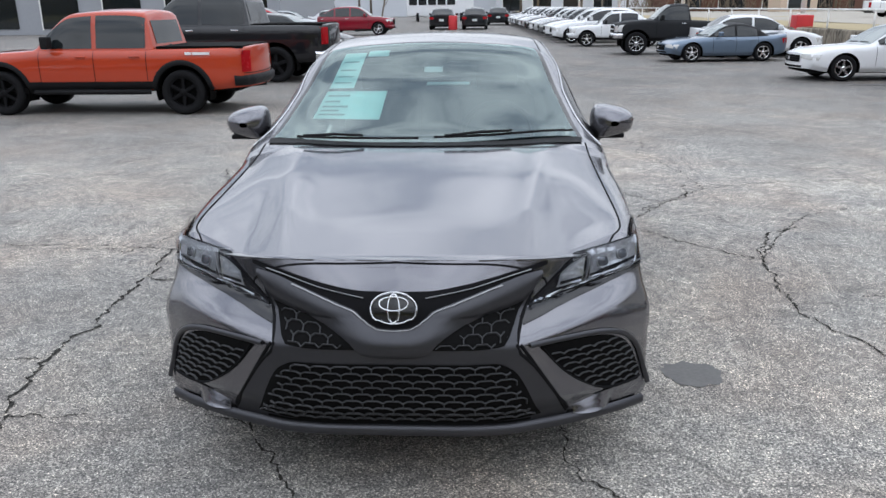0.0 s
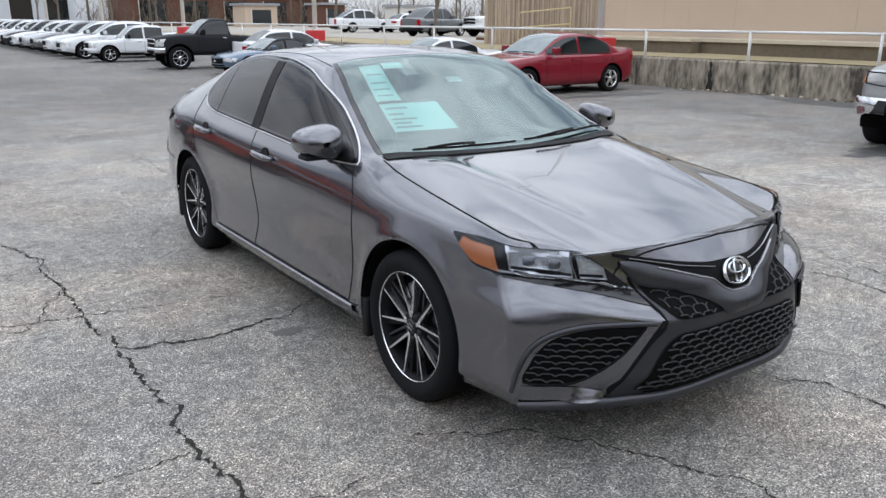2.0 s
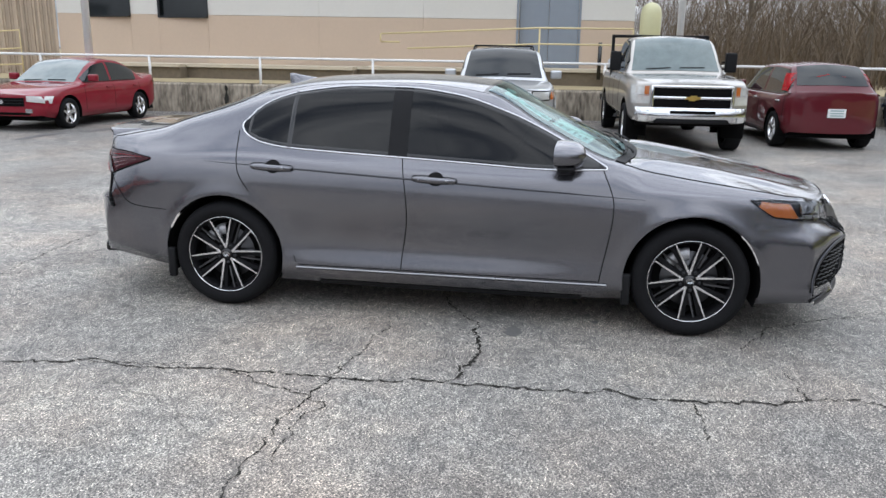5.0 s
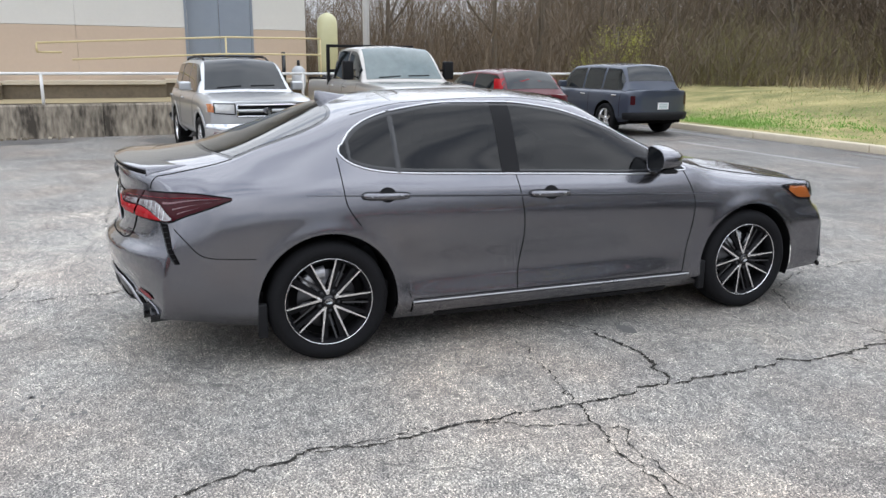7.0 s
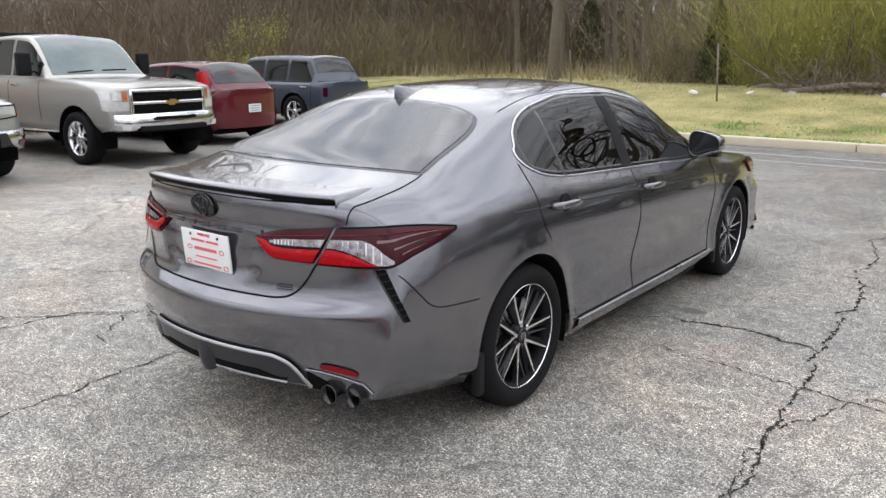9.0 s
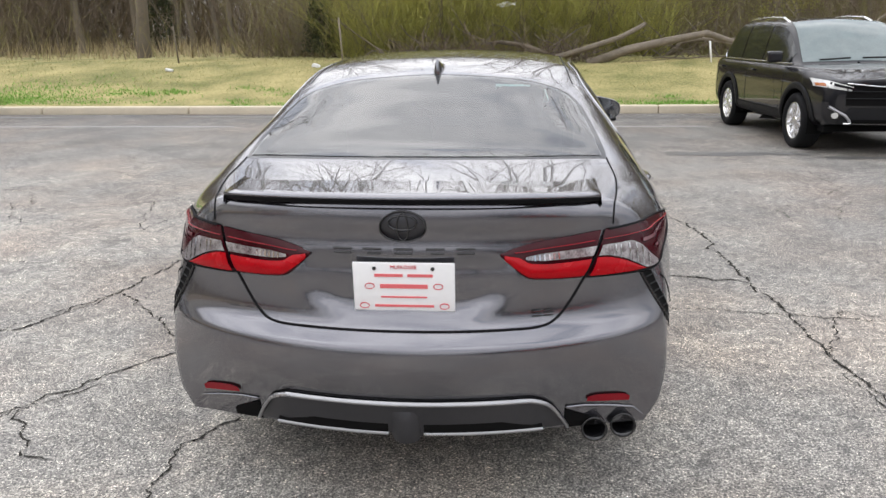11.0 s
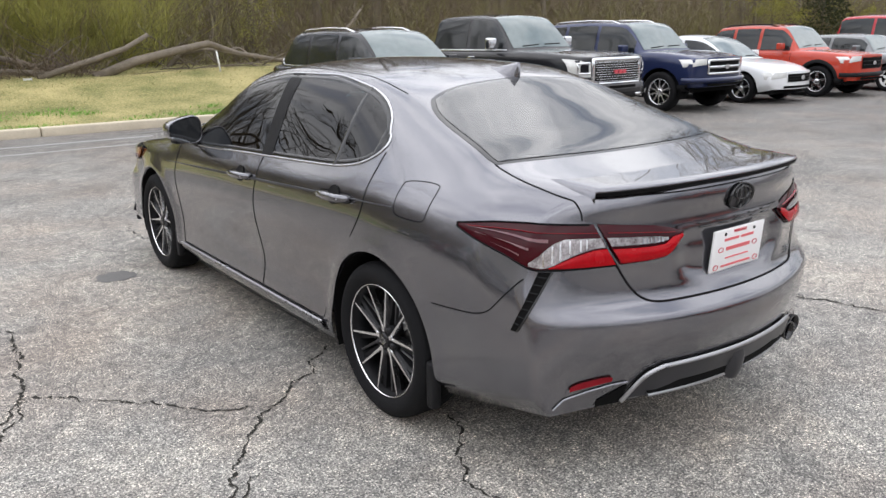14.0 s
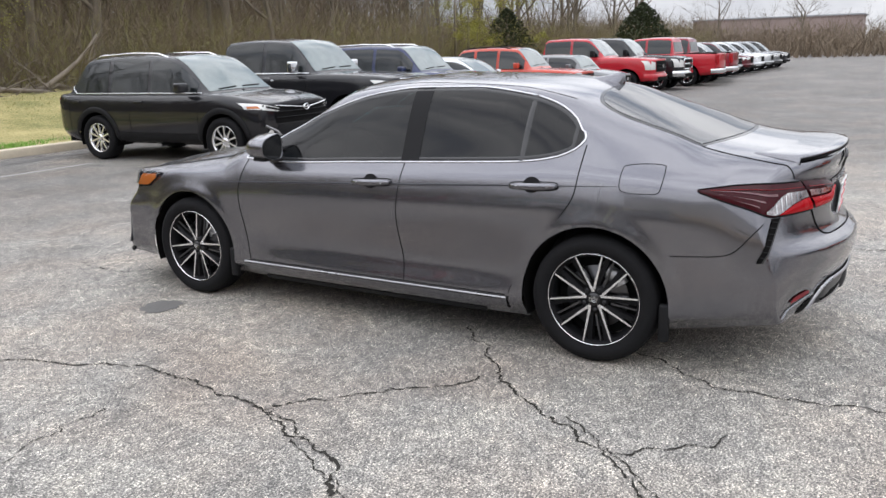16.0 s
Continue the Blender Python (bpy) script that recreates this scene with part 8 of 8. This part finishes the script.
for i in range(14):
    x = -26 + i * 7.2
    pole = tagged(new("utility_pole"), "dark wooden utility pole far off", "pole", "far utility poles")
    pole.location = (x + 3 * math.sin(i * 2.2), 98 + 6 * math.sin(i * 1.3), 0)
    part("mast", tube_bm([(0, 0, 0), (0, 0, 9.5)], [.16, .11], 8), M["bark"], pole)
    part("cross_arm", box_bm(-1.1, 1.1, -.06, .06, 8.6, 8.75), M["bark"], pole)


# ---- trees ----
def branch(bm, p, d, length, r, depth, rnd, spread=0.55, sides=5):
    pts, rad = [p], [r]
    n = 4 if depth > 1 else 3
    for i in range(n):
        d = (d + Vector((rnd.gauss(0, .12), rnd.gauss(0, .12), rnd.gauss(.03, .06)))).normalized()
        p = p + d * length / n
        pts.append(p)
        rad.append(r * (1 - .55 * (i + 1) / n))
    tube_bm(pts, rad, sides if depth > 1 else 3, bm, cap=False)
    if depth <= 0:
        return
    kids = rnd.randint(3, 4) if depth > 1 else rnd.randint(3, 5)
    for k in range(kids):
        t = rnd.uniform(.4, 1.0)
        i = min(n - 1, int(t * n))
        q = pts[i].lerp(pts[i + 1], t * n - i if t < 1 else 1.0)
        ax = Vector((rnd.gauss(0, 1), rnd.gauss(0, 1), rnd.gauss(.25, .5))).normalized()
        nd = (d * (1 - spread) + ax * spread).normalized()
        branch(bm, q, nd, length * rnd.uniform(.5, .75), rad[i] * rnd.uniform(.45, .65), depth - 1, rnd, spread, sides)


def bare_tree(x, y, z, h, r, seed, label="bare grey-brown tree in early spring", depth=4):
    rnd = random.Random(seed)
    tree = tagged(new("tree"), label, "tree", "trees of the wood")
    tree.location = (x, y, z - .1)
    bm = bmesh.new()
    p, d = Vector((0, 0, 0)), Vector((rnd.gauss(0, .08), rnd.gauss(0, .08), 1)).normalized()
    pts, rad = [p], [r * 1.3]
    for i in range(5):
        d = (d + Vector((rnd.gauss(0, .07), rnd.gauss(0, .07), .05))).normalized()
        p = p + d * h * .11
        pts.append(p)
        rad.append(r * (1 - .08 * i))
    tube_bm(pts, rad, 8, bm, cap=False)
    part("trunk", bm, M["bark"], tree)
    bm = bmesh.new()
    for k in range(5):
        q = pts[2 + k % 4]
        a = 2 * math.pi * (k + rnd.random()) / 5
        nd = Vector((math.cos(a) * .6, math.sin(a) * .6, .75)).normalized() if k else d
        branch(bm, q, nd, h * rnd.uniform(.3, .42), r * .55, depth - 1, rnd)
    part("crown", bm, M["bark"], tree, "bare branching crown")
    return tree


for i, (x, y, r) in enumerate(((-8.1, -20.5, .17), (-7.1, -20.8, .14), (-13.5, -21.0, .16), (-19.0, -20.5, .18))):
    bare_tree(x, y, bank(x, y), 11 + i % 2, r, 60 + i, "thick grey-brown trunk standing in leafless brush")
rnd = random.Random(11)
protos = []
for i in range(7):
    protos.append(bare_tree(-8 + 5.2 * i, -25 - 3 * (i % 3), bank(-8 + 5.2 * i, -21), rnd.uniform(8, 11), rnd.uniform(.07, .13), 100 + i))
for i in range(84):
    x = -70 + 1.3 * i + rnd.uniform(-.8, .8)
    y = -18.8 - rnd.random() ** 1.4 * 18
    t = copy_thing(protos[rnd.randrange(7)], pose(x, y, bank(x, y) - .15, 0, 0, rnd.uniform(0, 360)))
    k = rnd.uniform(.9, 1.45)
    t.scale = (k, k, k * rnd.uniform(1.0, 1.25))
for x, y, k in ((9.7, -24.0, 1.0), (10.5, -24.6, .8), (34, 67, 1.25), (38, 49, 1.1), (44, 72, 1.1), (24, 92, 1.0), (57, 78, 1.2), (18, 26.5, .9), (12, 96, 1.1), (66, 96, 1.3), (20.5, -9.5, .9), (24, -6.5, 1.0), (23, -12, 1.1)):
    t = copy_thing(protos[(int(x * 7) + int(y)) % 7], pose(x, y, bank(x, y) - .15 if y < -10 else .45, 0, 0, x * 40))
    t.scale = (k, k, k)
# wood and brush to the sides and far round the lot
for i in range(64):
    a = radians(-175 + 5.2 * i) if i < 20 else radians(75 + 3.2 * (i - 20)) if i < 40 else radians(176 + 1.1 * (i - 40))
    d = rnd.uniform(95, 130)
    x, y = d * math.cos(a), d * math.sin(a)
    if y < -12 and x > -60:
        continue
    t = copy_thing(protos[rnd.randrange(7)], pose(x, y, 0, 0, 0, rnd.uniform(0, 360)))
    k = rnd.uniform(.8, 1.3) * (.6 if i >= 40 else 1)
    t.scale = (k, k, k)


def thicket(name, label, mat, n, x0, x1, y0, y1, h0, h1, seed, wid=.012, lean=.35, fork=2, zf=bank):
    """Many thin stems with forks, grown so close that single ones are lost."""
    rnd2 = random.Random(seed)
    verts, faces = [], []

    def stem(p, q, w0, w1):
        a = rnd2.uniform(0, math.pi)
        u = Vector((math.cos(a), math.sin(a), 0))
        i = len(verts)
        verts.extend([p - u * w0, p + u * w0, q + u * w1, q - u * w1])
        faces.append((i, i + 1, i + 2, i + 3))
    for _ in range(n):
        x, y = rnd2.uniform(x0, x1), y0 + (y1 - y0) * rnd2.random() ** 1.3
        h = rnd2.uniform(h0, h1)
        if 7.5 < x < 17 and -34 < y < -15 and zf is bank and rnd2.random() < .93:
            continue
        p = Vector((x, y, zf(x, y) - .05))
        d = Vector((rnd2.gauss(0, lean), rnd2.gauss(0, lean), 1)).normalized()
        w = wid * rnd2.uniform(.5, 1.6)
        for k in range(3):
            d = (d + Vector((rnd2.gauss(0, .34), rnd2.gauss(0, .34), 0))).normalized()
            q = p + d * h / 3
            stem(p, q, w * (1 - .28 * k), w * (1 - .28 * (k + 1)))
            for _f in range(fork):
                e = (d + Vector((rnd2.gauss(0, .7), rnd2.gauss(0, .7), rnd2.gauss(0, .35)))).normalized()
                s0 = p.lerp(q, rnd2.random())
                m = s0 + e * h * rnd2.uniform(.12, .3)
                stem(s0, m, w * .5, w * .2)
            p = q
    me = bpy.data.meshes.new(name)
    me.from_pydata(verts, [], faces)
    me.materials.append(mat)
    return tagged(new(name, me), label, "undergrowth", kind="stuff")


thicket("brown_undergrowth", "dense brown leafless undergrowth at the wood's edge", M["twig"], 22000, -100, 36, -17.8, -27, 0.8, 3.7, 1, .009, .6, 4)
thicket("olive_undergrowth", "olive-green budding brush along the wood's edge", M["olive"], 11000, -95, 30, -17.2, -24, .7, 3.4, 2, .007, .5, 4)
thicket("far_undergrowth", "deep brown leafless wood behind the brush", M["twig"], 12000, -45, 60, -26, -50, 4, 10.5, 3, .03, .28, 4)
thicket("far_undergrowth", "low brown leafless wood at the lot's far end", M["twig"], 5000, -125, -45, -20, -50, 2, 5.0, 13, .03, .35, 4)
thicket("budding_brush", "yellow-green budding brush behind the lawn", M["bud"], 2600, -4.5, 4.5, -17.4, -21, 1.6, 4.6, 12, .007, .5, 5)
thicket("pale_branches", "long pale bare branches in the brush", M["log"], 420, -50, 30, -17.2, -22, 1.5, 5, 9, .011, .8, 3)
thicket("twig_heap", "tangled heap of brown brushwood on the lawn's edge", M["twig"], 420, -2.4, 2.6, -15.6, -16.9, .5, 1.3, 21, .010, 1.3, 4)
thicket("side_undergrowth", "brown leafless brush behind the building", M["twig"], 4200, 18.5, 46, -17, -3.2, 1.5, 6.5, 5, .016, .2, 2, terrace)
thicket("distant_undergrowth", "far brown leafless wood beyond the lot", M["twig"], 9000, -150, -85, -45, 40, 2, 4.6, 6, .055, .3, 2, lambda x, y: 0)
thicket("distant_undergrowth", "far leafless hedge beyond the yard", M["twig"], 1500, 20, 110, 96, 130, 2, 6, 7, .05, .15, 2, lambda x, y: 0.3)


def leafy(name, label, mat, x, y, z, h, w, n, seed, cone=False):
    """A crown of many small clumps on a short trunk."""
    rnd2 = random.Random(seed)
    tree = tagged(new(name), label, "tree" if cone else "bush")
    tree.location = (x, y, z)
    part("trunk", tube_bm([(0, 0, 0), (.03, 0, h * .5), (0, 0, h * .9)], [.09, .06, .02], 6), M["bark"], tree)
    verts, faces = [], []
    knots = [(Vector((rnd2.gauss(0, w * .5), rnd2.gauss(0, w * .5), h * rnd2.uniform(.25, 1.05))), rnd2.uniform(.10, .34)) for _ in range(26)]
    for _ in range(n):
        t = rnd2.random()
        if not cone:
            k = knots[rnd2.randrange(len(knots))]
            c = k[0] + Vector((rnd2.gauss(0, k[1]), rnd2.gauss(0, k[1]), rnd2.gauss(0, k[1])))
        rr = w * ((1 - t) ** .7 if cone else math.sin(math.pi * (.12 + .8 * t)) ** .6) * (rnd2.random() ** .4) * rnd2.uniform(.75, 1.15)
        a = rnd2.uniform(0, 2 * math.pi)
        c = Vector((rr * math.cos(a), rr * math.sin(a), h * (.06 + .94 * t))) if cone else c
        s = (rnd2.uniform(.012, .032) if not cone else rnd2.uniform(.02, .06)) * (1 + max(0, -x - 20) / 22)
        u = Vector((rnd2.gauss(0, 1), rnd2.gauss(0, 1), rnd2.gauss(0, 1))).normalized() * s
        v = u.orthogonal().normalized() * s * .7
        i = len(verts)
        verts.extend([c - u, c + v, c + u, c - v])
        faces.append((i, i + 1, i + 2, i + 3))
    me = bpy.data.meshes.new("foliage")
    me.from_pydata(verts, [], faces)
    me.materials.append(mat)
    ob = new("foliage", me)
    ob.parent = tree
    return tree


leafy("cedar", "dark green cedar at the wood's edge", M["cedar"], 15.2, -30, bank(15, -30), 3.6, 1.1, 5000, 1, True)
leafy("cedar", "dark green cedar beside the brush pile", M["cedar"], 5.1, -18.2, bank(5, -17), 2.3, .6, 4200, 2, True)
leafy("cedar", "dark green cedar far along the wood", M["cedar"], -53, -13.9, 0.0, 4.6, 3.3, 5200, 3, True)
leafy("cedar", "dark cedar deep in the wood", M["cedar"], -37, -17.0, bank(-37, -17), 3.0, 2.1, 3000, 4, True)
for i, (x, y, h, w) in enumerate(((1.6, -17.6, 2.8, 1.5), (-.6, -18, 2.6, 1.3), (3.2, -18.6, 3.2, 1.3), (-7.5, -18.5, 2.6, 1.2), (-31.7, -17.4, 4.0, 1.7), (-33.5, -17.6, 3.4, 1.5), (-40, -17.6, 4.6, 2.2), (-2.6, -19, 3.4, 1.5), (20, -14, 2.5, 1.4))):
    leafy("bush", "budding yellow-green bush at the wood's edge", M["bud"], x, y, bank(x, y) if x < 19 else .5, h, w, 4200, 20 + i)

# fallen timber and brush pile
for i in range(120):
    r2 = random.Random(300 + i)
    log = i < 5
    x = -10 + 14 * r2.random()
    y = -16.2 - 1.2 * r2.random()
    a = r2.gauss(0, .35) + (math.pi if r2.random() < .5 else 0)
    ln = r2.uniform(1.5, 3) if log else r2.uniform(.8, 2.2)
    rr = r2.uniform(.06, .13) if log else r2.uniform(.008, .026)
    z = bank(x, y) + rr * .6
    lift = r2.uniform(.02, .22) if log else r2.uniform(.1, .7)
    pts = [Vector((x, y, z))]
    d = Vector((math.cos(a), math.sin(a) * .5, lift)).normalized()
    for k in range(5):
        d = (d + Vector((r2.gauss(0, .25), r2.gauss(0, .2), r2.gauss(-.03, .22)))).normalized()
        pts.append(pts[-1] + d * ln / 5)
    for p in pts:
        p.z = max(p.z, bank(p.x, p.y) + rr * .5)
    pts[0].z = bank(pts[0].x, pts[0].y) - .03
    ob = part("fallen_branch" if not log else "fallen_log", tube_bm(pts, [rr * (1 - .13 * k) for k in range(6)], 7), M["log"] if i % 3 else M["bark"], None, "fallen weathered branch on the brush pile" if not log else "fallen weathered log on the brush pile")
    tagged(ob, category="log" if log else "branch", group="brush pile")
for pts, rr in (([(-2.2, -15.6, .7), (-3.2, -15.7, 1.05), (-4.2, -15.9, 1.25), (-5.2, -16.2, 1.42), (-6.0, -16.3, 1.15), (-7.2, -16.5, .95), (-8.4, -16.6, .85)], .12), ([(-1.0, -15.5, .75), (-2.2, -15.6, 1.1), (-3.0, -15.7, 1.35), (-3.6, -15.9, 1.65)], .075), ([(2.6, -15.9, .75), (1.2, -15.9, .95), (.2, -16, .95), (-1.4, -16, .82)], .09)):
    ob = part("fallen_log", tube_bm(pts, [rr * (1 - .1 * k) for k in range(len(pts))], 8), M["log"], None, "long pale fallen trunk at the lawn's edge")
    tagged(ob, category="log", group="brush pile")
for x, y, h, m in ((3.7, -14.4, 1.3, "log"), (8.55, -16.2, .95, "bark"), (-5.2, -15.5, .5, "white_pipe")):
    ob = part("stake", tube_bm([(x, y, bank(x, y) - .1), (x + .08, y, bank(x, y) + h)], .022, 6), M[m], None, "thin leaning marker stake in the grass")
    tagged(ob, category="stake")
for i, (x, y) in enumerate(((3.2, -15.4), (2.4, -15.6), (4.6, -15.2), (-.8, -15.3), (8.2, -14.8), (0.4, -15.5))):
    bm = box_bm(x - .09, x + .09, y - .05, y + .05, bank(x, y) - .02, bank(x, y) + .06, .02)
    for v in bm.verts:
        v.co += Vector((.05 * math.sin(v.co.x * 37 + i), .05 * math.cos(v.co.y * 41), .03 * math.sin(v.co.x * 61)))
    tagged(part("litter", bm, M["white_paint"], None, "crumpled pale litter at the lawn's edge"), category="litter")
bag = grid_bm([[(-.42 + .52 * u + .03 * math.sin(9 * v + 5 * u), -17.3 + .05 * math.sin(11 * u + 3 * v), 2.17 + .12 * v * (1 - .6 * u) + .035 * math.sin(7 * u + 4 * v)) for u in np.linspace(0, 1, 12)] for v in np.linspace(0, 1, 5)])
tagged(part("plastic_bag", bag, M["white_paint"], None, "torn white plastic bag caught in the brush"), category="litter")
# rubble along the wall foot
for i in range(60):
    r2 = random.Random(700 + i)
    y = 8.6 - 5.4 * r2.random()
    x = wall_x(y) - .05 - .35 * r2.random() ** 2
    s = r2.uniform(.015, .045)
    bm = bmesh.new()
    bmesh.ops.create_icosphere(bm, subdivisions=1, radius=s)
    for v in bm.verts:
        v.co = Vector((x + v.co.x * r2.uniform(.7, 1.5), y + v.co.y * r2.uniform(.7, 1.4), s * .4 + v.co.z * .8))
    tagged(part("rubble_stone", bm, M["brown_base"] if i % 4 else M["kerb"], None, "small dark rubble stone at the wall foot"), category="stone", group="rubble by the wall")
